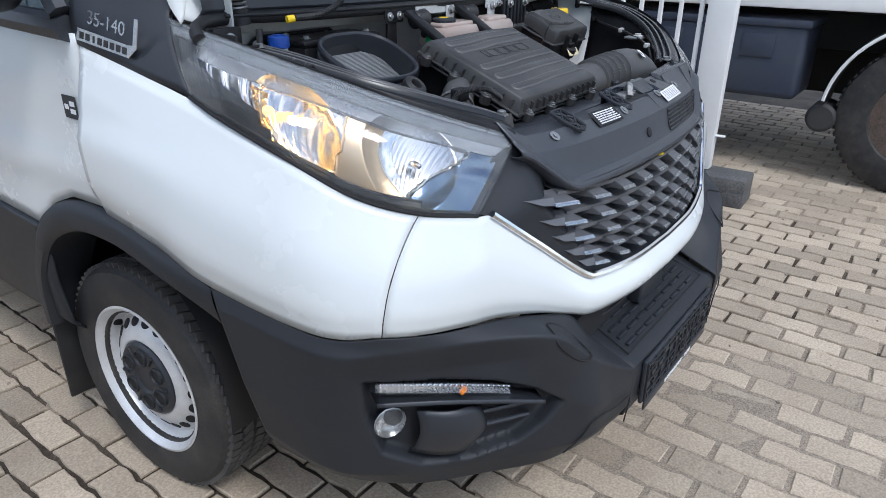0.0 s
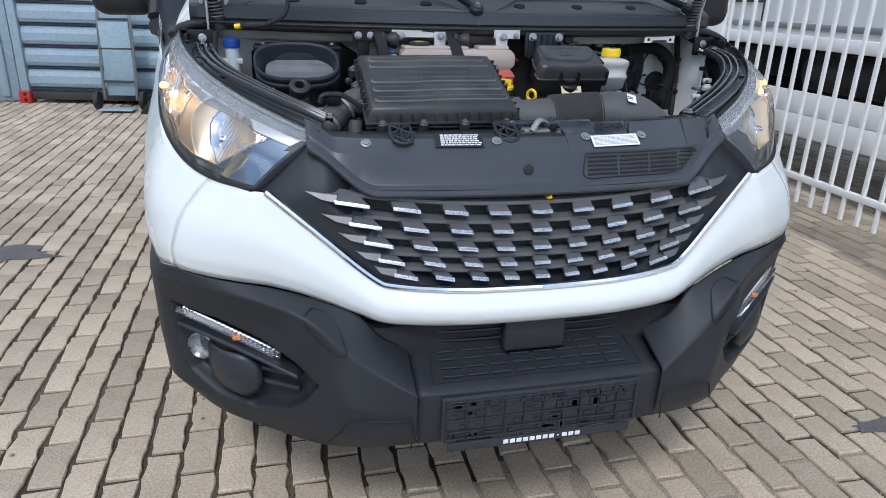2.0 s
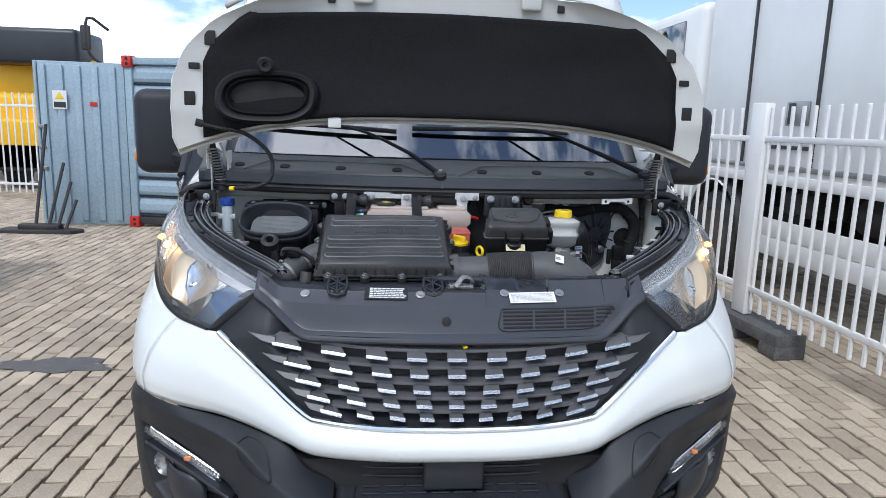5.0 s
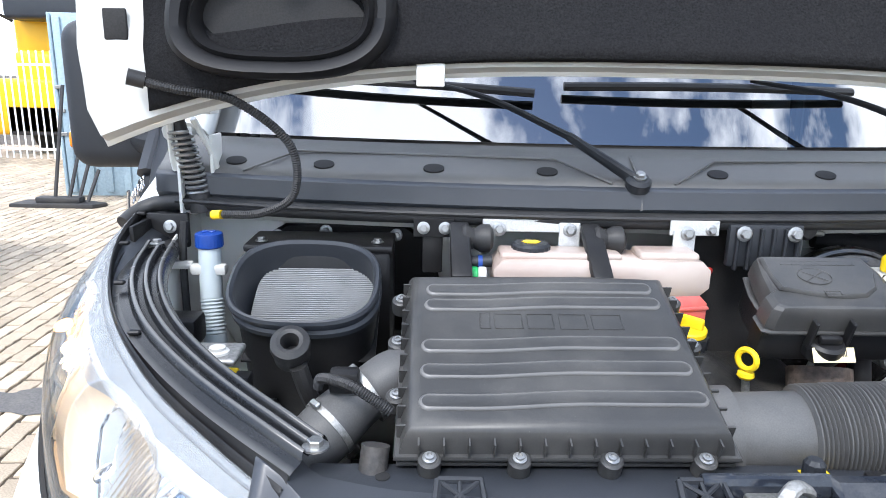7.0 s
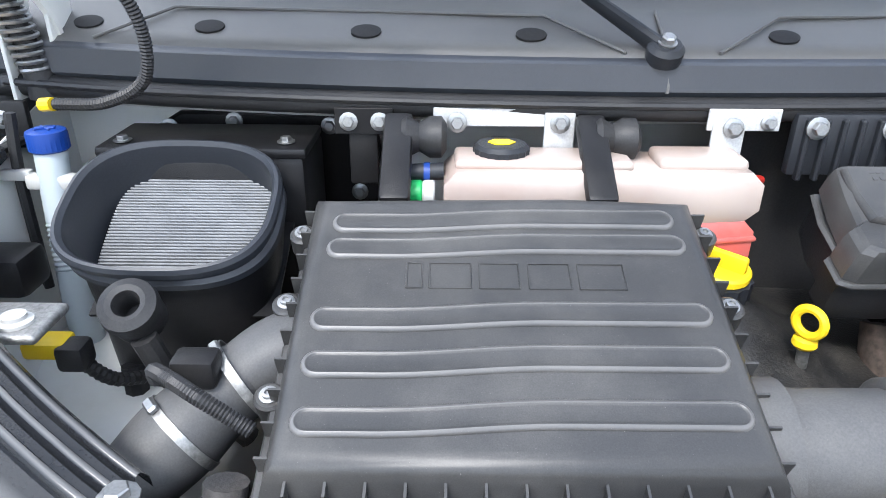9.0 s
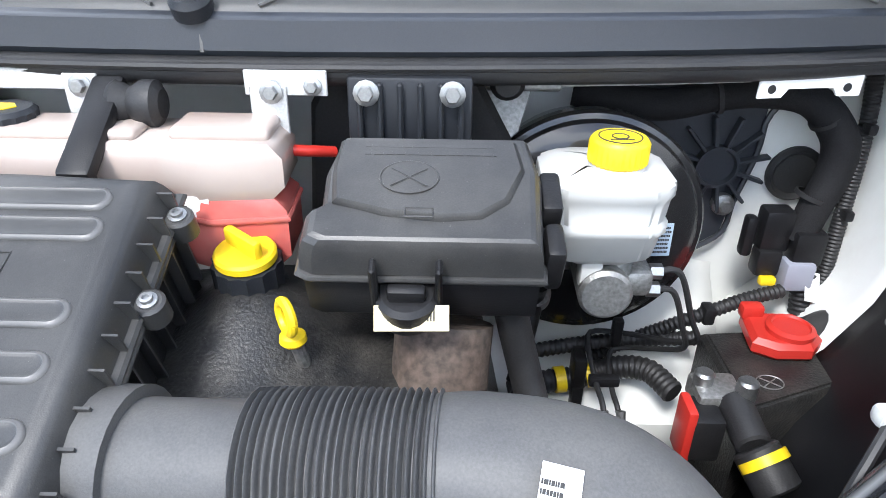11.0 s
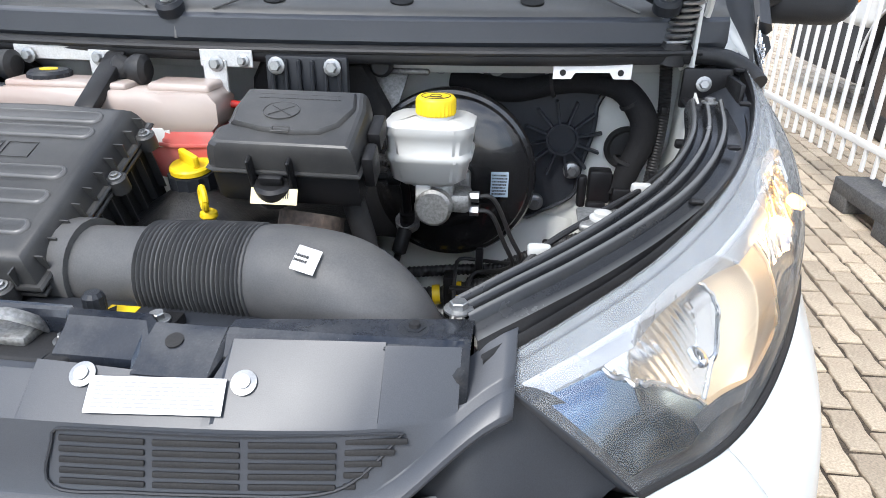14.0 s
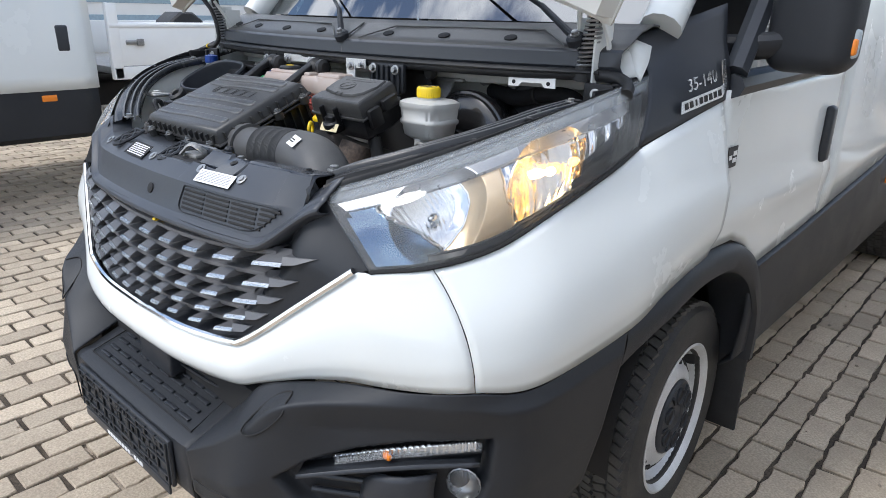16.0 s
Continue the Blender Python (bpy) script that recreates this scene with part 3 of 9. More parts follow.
for sx in (-1, 1):
    bm = bmesh.new()
    loft(bm, bumper_wing(sx))
    wing = part("bumper_wing", bm, M_BLACK, van, "black textured plastic bumper corner with lamp pocket", sharp=60, thick=0.005)
    # daytime running lamp
    lo, hi = curve([(0.66, 0.172, 0.630), (0.74, 0.224, 0.651), (0.83, 0.288, 0.673), (0.908, 0.352, 0.690)], 24), curve([(0.665, 0.172, 0.646), (0.74, 0.221, 0.674), (0.83, 0.284, 0.699), (0.908, 0.348, 0.716)], 24)
    bm = bmesh.new()
    mid = [a.lerp(b, 0.5) + Vector((0.006, -0.009, 0)) for a, b in zip(lo, hi)]
    loft(bm, [mirror(c, sx) for c in (lo, mid, hi)])
    part("running_lamp_lens", bm, M_LENS, wing, "clear daytime running lamp lens").visible_shadow = False
    for k in range(24):
        bm = bmesh.new()
        p = lo[k].lerp(hi[k], 0.5) + Vector((-0.008, 0.014, 0))
        rbox(bm, (p.x * sx, p.y - 0.006, p.z), (0.0125, 0.014, 0.025), 0.003, 1)
        part("reflector_cell", bm, M_SATIN, wing, "chrome reflector cell")
    bm = bmesh.new()
    p = lo[9].lerp(hi[9], 0.5)
    rbox(bm, (p.x * sx, p.y - 0.003, p.z), (0.02, 0.010, 0.012), 0.003)
    part("indicator_bulb", bm, M_AMBER, wing, "amber indicator insert")
    # shelf under the lamp, fog lamp and bezel, slats
    bm = bmesh.new()
    a = curve([(0.60, 0.125, 0.612), (0.70, 0.195, 0.640), (0.80, 0.27, 0.662), (0.90, 0.36, 0.672)], 20)
    loft(bm, [mirror([p + Vector((0.012, -0.02, 0.002)) for p in a], sx), mirror([p + Vector((0.012, -0.02, -0.008)) for p in a], sx), mirror([p + Vector((-0.03, 0.045, -0.006)) for p in a], sx)])
    part("lamp_shelf", bm, M_GLOSSB, wing, thick=0.004)
    fog_m = Matrix.Translation((0.862 * sx, 0.352, 0.590)) @ Matrix.Scale(0.82, 4) @ Vector((0.45 * sx, -0.89, 0.05)).to_track_quat("Z", "Y").to_matrix().to_4x4()
    bm = bmesh.new()
    lathe(bm, [(0.012, -0.016), (0.030, -0.012), (0.043, -0.002), (0.047, 0.003), (0.044, 0.005)], fog_m, 14, cap=(True, False))
    part("fog_lamp_bowl", bm, M_STRIP, wing, "chrome fog lamp bowl")
    bm = bmesh.new()
    lathe(bm, [(0.044, 0.002), (0.030, 0.009), (0.012, 0.012), (0.002, 0.0125)], fog_m, 28, cap=(False, True))
    part("fog_lamp_lens", bm, M_LENS, wing).visible_shadow = False
    bm = bmesh.new()
    b0 = [Vector((0.885, 0.375, 0.635)), Vector((0.80, 0.25, 0.628)), Vector((0.735, 0.215, 0.622)), Vector((0.70, 0.215, 0.59))]
    b1 = [Vector((0.885, 0.39, 0.53)), Vector((0.81, 0.285, 0.50)), Vector((0.745, 0.235, 0.49)), Vector((0.70, 0.23, 0.51))]
    c0, c1 = curve(b0, 12), curve(b1, 12)
    rows = []
    for v in np.linspace(0, 1, 9):
        rows.append([((a.lerp(b, v)).x * sx, a.lerp(b, v).y - 0.02 * math.sin(math.pi * v), a.lerp(b, v).z) for a, b in zip(c0, c1)][4:])
    loft(bm, rows)
    part("fog_bezel", bm, M_GLOSSB, wing, "curved black fog lamp surround", thick=0.006)
    for z, y0 in ((0.585, 0.185), (0.548, 0.19)):
        bm = bmesh.new()
        tube(bm, mirror([(0.605, 0.150, z + 0.004), (0.66, 0.19, z), (0.72, 0.235, z - 0.004)], sx), 0.007, 8, 12)
        part("pocket_slat", bm, M_GLOSSB, wing)
    # towing-eye cover outline and jacking flap
    bm = bmesh.new()
    q = [(0.588, 0.774), (0.565, 0.778), (0.52, 0.752), (0.495, 0.70), (0.505, 0.684), (0.54, 0.698), (0.585, 0.745)]
    rim = []
    for x, z in q + q[:1]:
        us = np.linspace(0, 1, 81)
        best = min(((bumper_point(u, v) - Vector((x, bumper_point(u, v).y, z))).length, u, v) for u in us[:40] for v in np.linspace(0, 0.5, 21))
        p = bumper_point(best[1], best[2])
        rim.append((x * sx, p.y - 0.0045, z))
    tube(bm, rim, 0.0022, 6, 40)
    part("towing_cover", bm, M_DARK, wing, "seam of the towing eye cover")
    bm = bmesh.new()
    tube(bm, mirror([(0.345, 0.012, 0.43), (0.345, 0.006, 0.51), (0.40, 0.012, 0.515), (0.49, 0.034, 0.512), (0.52, 0.052, 0.47), (0.545, 0.08, 0.43)], sx), 0.002, 6, 40)
    part("flap_seam", bm, M_DARK, wing, "seam of a bumper flap")

# bumper middle: plate face, step with grooves, intake
bm = bmesh.new()
xs = np.linspace(-0.328, 0.328, 25)
prof = [(0.035, 0.425), (0.016, 0.435), (0.011, 0.46), (0.007, 0.56), (0.010, 0.577), (0.022, 0.586), (0.05, 0.590), (0.15, 0.628), (0.165, 0.632)]
loft(bm, [[(x, y + 0.06 * (abs(x) / 0.33) ** 4 * 0.1, z) for x in xs] for y, z in prof])
mid_part = part("bumper_middle", bm, M_BLACK, van, "black plastic bumper centre with a step", sharp=40, thick=0.006)
bm = bmesh.new()
rnd = random.Random(4)
for r, (y, z) in enumerate(((0.062, 0.5975), (0.088, 0.6073), (0.114, 0.6171), (0.138, 0.6262))):
    x = -0.26
    k = 0
    while x < 0.25:
        w = 0.062
        rbox(bm, (x + w / 2, y, z), (w * 0.86, 0.012, 0.006), 0.0028, 2, Matrix.Translation((0, 0, 0)))
        x += w + 0.002
        k += 1
part("step_rib", bm, M_GLOSSB, mid_part, "raised grip ribs on the step")
bm = bmesh.new()
tube(bm, [(-0.285, 0.045, 0.5915), (0.285, 0.045, 0.5915), (0.272, 0.148, 0.630), (-0.272, 0.148, 0.630), (-0.285, 0.045, 0.5915)], 0.002, 6, smooth=False)
part("step_edge", bm, M_DARK, mid_part)
bm = bmesh.new()
rbox(bm, (0, 0.24, 0.68), (1.0, 0.02, 0.16), 0.004)
part("intake_back", bm, M_DARK, mid_part)
bm = bmesh.new()
for z in (0.655, 0.680, 0.706):
    for sx in (-1, 1):
        tube(bm, [(sx * 0.085, 0.135, z), (sx * 0.25, 0.145, z), (sx * 0.44, 0.185, z + 0.012)], 0.0075, 8, 10, flat=0.6)
part("intake_slat", bm, M_GLOSSB, mid_part)
bm = bmesh.new()
rbox(bm, (0, 0.125, 0.685), (0.17, 0.05, 0.115), 0.01, 3)
part("sensor_block", bm, M_GLOSSB, mid_part, "smooth black sensor block in the intake")

bm = bmesh.new()
rbox(bm, (0, 0.20, 0.57), (1.0, 0.12, 0.28), 0.02, 2)
part("bumper_core", bm, M_DARK, mid_part)

# number plate holder without a plate
holder = part("plate_holder", (lambda b: (rbox(b, (-0.006, 0.003, 0.509), (0.53, 0.012, 0.128), 0.004), b)[1])(bmesh.new()), M_GLOSSB, van, "empty black number plate holder")
bm = bmesh.new()
rnd = random.Random(9)
for z in (0.455, 0.475, 0.509, 0.543, 0.562):
    rbox(bm, (-0.006, -0.0055, z), (0.515, 0.006, 0.004), 0.001, 1)
for x in np.linspace(-0.262, 0.25, 11):
    rbox(bm, (x, -0.0055, 0.509), (0.005, 0.006, 0.118), 0.001, 1)
for k in range(46):
    x, z = rnd.uniform(-0.245, 0.235), rnd.choice((0.465, 0.49, 0.525, 0.55))
    rbox(bm, (x, -0.005, z), (rnd.uniform(0.008, 0.03), 0.007, rnd.uniform(0.006, 0.02)), 0.001, 1)
part("holder_rib", bm, M_BLACK, holder)
for k in range(22):
    bm = bmesh.new()
    x, z = rnd.uniform(-0.24, 0.23), rnd.choice((0.465, 0.492, 0.526, 0.552))
    rbox(bm, (x, -0.0032, z), (rnd.uniform(0.012, 0.035), 0.002, rnd.uniform(0.006, 0.014)), 0.0005, 1)
    part("holder_slot", bm, M_DARK, holder)
bm = bmesh.new()
rbox(bm, (-0.006, -0.004, 0.431), (0.5, 0.006, 0.026), 0.002, 2, None)
part("holder_strip", bm, M_GLOSSB, holder)
bm = bmesh.new()
for i, x in enumerate(np.linspace(-0.105, 0.092, 12)):
    rbox(bm, (x + 0.003, -0.0078, 0.431), (0.0135 if i != 8 else 0.004, 0.0012, 0.012 if i != 8 else 0.004), 0.0004, 1)
part("holder_print", bm, M_WHITEINK, holder, "row of white printed marks")


# grille
def grille_half(z):
    return lin([0.815, 0.83, 0.845, 1.04], [0.30, 0.385, 0.425, 0.60], z)


def lip_z(x):
    return 1.056 + 0.102 * smooth01(0.40, 0.575, abs(x))


def face_y(x, z):
    """How far back the grille stands; the cheeks lie back under the lip and the lamp corners."""
    base = 0.088 + 0.335 * x * x + (z - 0.81) * 0.22 * max(0.0, 1 - abs(x) / 0.72)
    return base + 0.052 * smooth01(0.38, 0.56, abs(x)) * smooth01(1.03, 1.15, z + 0.35 * max(0.0, abs(x) - 0.56))


bm = bmesh.new()
rows = []
for v in np.linspace(0, 1, 30):
    row = []
    for x in np.linspace(-0.69, 0.69, 116):
        ax = abs(x)
        lo = lin([0, 0.2, 0.36, 0.42, 0.66, 0.69], [0.812, 0.815, 0.825, 0.845, 1.04, 1.046], ax)
        hi = lip_z(ax) + 0.004 - 0.112 * smooth01(0.56, 0.73, ax)
        z = lo + (hi - lo) * v
        deep = 0.055 * smooth01(0.06, 0.15, grille_half(min(z, 1.03)) - ax) * smooth01(0.0, 0.08, v) * smooth01(1.0, 0.86, v)
        y = face_y(ax, z) + deep
        row.append((x, y, z))
    rows.append(row)
loft(bm, rows)
grille = part("grille", bm, M_BLACK, van, "black plastic grille with chrome-tipped blades", sharp=50)


# five rows of nine blades that fan out from the middle; each row: height of the blade tips, spacing, rise towards the cheeks
GRILLE_ROWS = [(1.004, 0.109, 0.11), (0.960, 0.102, 0.085), (0.918, 0.095, 0.08), (0.880, 0.088, 0.06), (0.846, 0.080, 0.05)]
FAN = (0.0, 1.0, 2.0, 3.08, 4.25)


def tip_z(r, x):
    z, _, rise = GRILLE_ROWS[r]
    return z + rise * x * x


for r, (z0, pitch, rise) in enumerate(GRILLE_ROWS):
    tall = 0.027 - 0.0022 * r
    last = FAN[4] * pitch
    bm = bmesh.new()
    xs = np.linspace(-last, last, 60)
    loft(bm, [[(x, face_y(x, tip_z(r, x)) + dy, tip_z(r, x) + tall * 0.62 + dz) for x in xs] for dy, dz in ((0.060, 0.010), (0.022, 0.007), (0.015, 0.004), (0.014, -0.004), (0.018, -0.007), (0.060, -0.006))])
    part("grille_bar", bm, M_BLADE, grille)
    for k in range(-4, 5):
        a, side = abs(k), (1 if k > 0 else -1)
        x0 = side * FAN[a] * pitch
        w = (0.053 - 0.0038 * r) * (1.0, 1.02, 1.08, 1.22, 1.5)[a]
        x_in, x_out = x0 - side * w / 2, x0 + side * w / 2
        z = tip_z(r, x0)
        slant = 0.010 * a / 4
        f0 = [Vector((x_in, face_y(x_in, z) - 0.008, z - 0.0035 - slant * 0.5)), Vector((x_out, face_y(x_out, z) - 0.008, z - 0.0035 + slant * 0.5))]
        f1 = [p + Vector((0, 0.001, 0.0065)) for p in f0]
        t1 = [Vector((x_in + side * (0.004 + 0.006 * a), face_y(x_in, z) + 0.036, z + tall - slant * 0.3)), Vector((x_out + side * (-0.003 + 0.003 * a), face_y(x_out, z) + 0.036, z + tall + slant * 0.3))]
        t0 = [p + Vector((0, 0.012, -tall - 0.004)) for p in t1]
        bm = bmesh.new()
        v = ring(bm, [*f0, *f1, *t1, *t0])
        for q in ((0, 1, 3, 2), (2, 3, 5, 4), (4, 5, 7, 6), (6, 7, 1, 0), (0, 2, 4, 6), (1, 7, 5, 3)):
            bm.faces.new([v[i] for i in q])
        bmesh.ops.bevel(bm, geom=list(bm.edges), offset=0.0016, segments=2, affect="EDGES")
        blade = part("blade", bm, M_BLADE, grille)
        bm = bmesh.new()
        loft(bm, [[p + Vector((0, dy, dz)) for p in f0] for dy, dz in ((-0.0066, -0.0012), (-0.0062, 0.0004), (-0.0008, 0.0068))])
        bmesh.ops.solidify(bm, geom=list(bm.faces), thickness=0.0014)
        part("blade_tip", bm, M_SATIN, blade, "chrome blade tip")
    # pointed ends in the black cheeks
    for sx in (-1, 1):
        bm = bmesh.new()
        x0 = last + 0.036 - 0.003 * r
        z = tip_z(r, x0) + 0.008
        q = [(x0, z - 0.010), (x0 + 0.035, z - 0.003), (x0 + 0.076 - 0.006 * r, z + 0.014), (x0 + 0.035, z + 0.010), (x0 - 0.004, z + 0.008)]
        front = [Vector((sx * x, face_y(x, zz) - (0.012 if i in (0, 1) else 0.004), zz)) for i, (x, zz) in enumerate(q)]
        back = [p + Vector((0, 0.03, 0)) for p in front]
        a, b = ring(bm, front), ring(bm, back)
        bm.faces.new(a)
        bm.faces.new(list(reversed(b)))
        bridge(bm, a, b)
        bmesh.ops.bevel(bm, geom=list(bm.edges), offset=0.001, segments=1, affect="EDGES")
        part("grille_fin", bm, M_BLADE, grille)


# slam panel over the grille
def fold(x):
    """The fold between the front face and the sloping top."""
    cy, cz = crease(x)
    z = max(1.138, lip_z(x) + 0.022)
    return max(0.174 + 0.16 * x * x, cy + 0.3 * (z - cz) + 0.005 * smooth01(0.40, 0.50, abs(x))), z


def crease(x):
    return 0.150 + 0.19 * x * x + (lip_z(x) - 1.056) * 0.42, lip_z(x) + 0.012


def slam_end(x):
    """Back edge of the sloping top: high beside the beam, cut low at the latch and at the lamp corner."""
    fy, fz = fold(x)
    if x < 0.085 or x > 0.507:
        return fy + 0.040, fz + 0.029
    if x < 0.266:
        return 0.222, fz + 0.80 * (0.222 - fy)
    if x < 0.278:
        k = (x - 0.266) / 0.012
        return 0.222 + 0.034 * k, fz + 0.80 * (0.222 - fy) + 0.022 * k
    return 0.256 + 0.045 * (x - 0.278) - 0.006 * (x > 0.432), max(1.195 + 0.035 * (x - 0.278), fz + 0.02)


def slam_top(x, y, tilt=36):
    """Pose on the sloping top of the slam panel."""
    fy, fz = fold(x)
    ey, ez = slam_end(x)
    return Matrix.Translation((x, y, fz + min(1.0, (y - fy) / (ey - fy)) * (ez - fz) + 0.0012)) @ pose(0, 0, 0, tilt, 0, math.degrees(math.atan(0.32 * x)))


def slam_rows():
    xs = np.array(sorted([*np.linspace(-0.56, 0.56, 81), 0.0848, 0.0852, 0.266, 0.270, 0.274, 0.278, 0.4318, 0.4325, 0.5068, 0.5072]))
    out = []
    for dy, dz in ((0.034, -0.034), (0.000, -0.032), (-0.014, -0.029), (-0.020, -0.025), (-0.022, -0.020), (-0.020, -0.014), (-0.016, -0.010), (-0.003, -0.001), (-0.001, 0.0)):
        out.append([(x, crease(x)[0] + dy, crease(x)[1] + dz) for x in xs])
    for v in (0.04, 0.5, 0.97, 1.0):
        out.append([(x, crease(x)[0] * (1 - v) + fold(x)[0] * v, crease(x)[1] * (1 - v) + fold(x)[1] * v) for x in xs])
    for v in (0.06, 0.94):
        out.append([(x, fold(x)[0] * (1 - v) + slam_end(x)[0] * v, fold(x)[1] * (1 - v) + slam_end(x)[1] * v) for x in xs])
    for dy, dz, back in ((0.0, 0.0, 0.0), (0.003, -0.003, 0.058), (0.004, -0.022, 0.058)):
        out.append([(x, slam_end(x)[0] + (back if x < 0.085 else dy), slam_end(x)[1] + (0.001 if x < 0.085 else dz)) for x in xs])
    return out


bm = bmesh.new()
loft(bm, slam_rows())
slam = part("slam_panel", bm, M_SLAM, van, "smooth black plastic panel over the grille", sharp=24, thick=0.004)


def slam_face(x, v):
    """Pose on the front face of the slam panel: x across, v up from the lip."""
    y = crease(x)[0] * (1 - v) + fold(x)[0] * v
    z = crease(x)[1] * (1 - v) + fold(x)[1] * v
    return Matrix.Translation((x, y, z)) @ pose(0, 0, 0, 69, 0, math.degrees(math.atan(0.36 * x)))


# vent slots as raised dark bars, their inner shade given by colour
for r in range(5):
    for c in range(4):
        w = 0.084 if c < 3 else (0.060 - 0.012 * (4 - r))
        x = 0.172 + 0.091 * c - (0.0 if c < 3 else 0.5 * (0.085 - w))
        bm = bmesh.new()
        m = slam_face(x, 0.22 + 0.145 * r)
        rbox(bm, (0, 0, 0.001), (w, 0.0062, 0.003), 0.0014, 2, m)
        part("vent_slot", bm, M_DARK, slam)
bm = bmesh.new()
rim = [slam_face(x, v) @ Vector((0, 0, 0.0016)) for x, v in ((0.124, 0.86), (0.122, 0.14), (0.20, 0.10), (0.30, 0.10), (0.37, 0.11), (0.412, 0.28), (0.452, 0.78), (0.44, 0.90), (0.30, 0.92), (0.14, 0.92), (0.124, 0.86))]
tube(bm, rim, 0.0018, 6, 80)
part("vent_rim", bm, M_BLACK, slam)
bm = bmesh.new()
lathe(bm, [(0.013, -0.002), (0.013, 0.003), (0.010, 0.004)], slam_face(-0.029, 0.45), 20)
part("key_hole", bm, M_DARK, slam, "round hole in the panel")
# headlamps
LAMP_LOW = [(0.692, 0.25, 1.050), (0.795, 0.323, 1.070), (0.868, 0.42, 1.104), (0.917, 0.537, 1.164), (0.942, 0.70, 1.222), (0.946, 0.80, 1.258)]
LAMP_TOP = [(0.528, 0.268, 1.176), (0.608, 0.320, 1.207), (0.718, 0.403, 1.256), (0.815, 0.530, 1.312), (0.876, 0.710, 1.362), (0.896, 0.915, 1.400)]


def lamp_grid(n, rows, push=0.0, v0=0.0, v1=1.0, u0=0.0, u1=1.0):
    lo, hi = curve(LAMP_LOW, 80), curve(LAMP_TOP, 80)
    out = []
    for j in range(rows + 1):
        v = v0 + (v1 - v0) * j / rows
        row = []
        for i in range(n + 1):
            k = 80 * (u0 + (u1 - u0) * i / n)
            a, b = int(min(79, k)), k - int(min(79, k))
            p0, p1 = lo[a].lerp(lo[a + 1], b), hi[a].lerp(hi[a + 1], b)
            t = (lo[min(80, a + 2)] - lo[max(0, a - 2)]).normalized().lerp((lo[min(80, a + 3)] - lo[max(0, a - 1)]).normalized(), b)
            nrm = t.cross(p1 - p0).normalized()
            if nrm.y > 0 and nrm.x < 0:
                nrm = -nrm
            p = p0.lerp(p1, v) + nrm * (0.035 * math.sin(math.pi * min(1, v * 1.02)) * math.sin(math.pi * min(1, 0.12 + 0.8 * i / n)) + push)
            row.append(p)
        out.append(row)
    return out


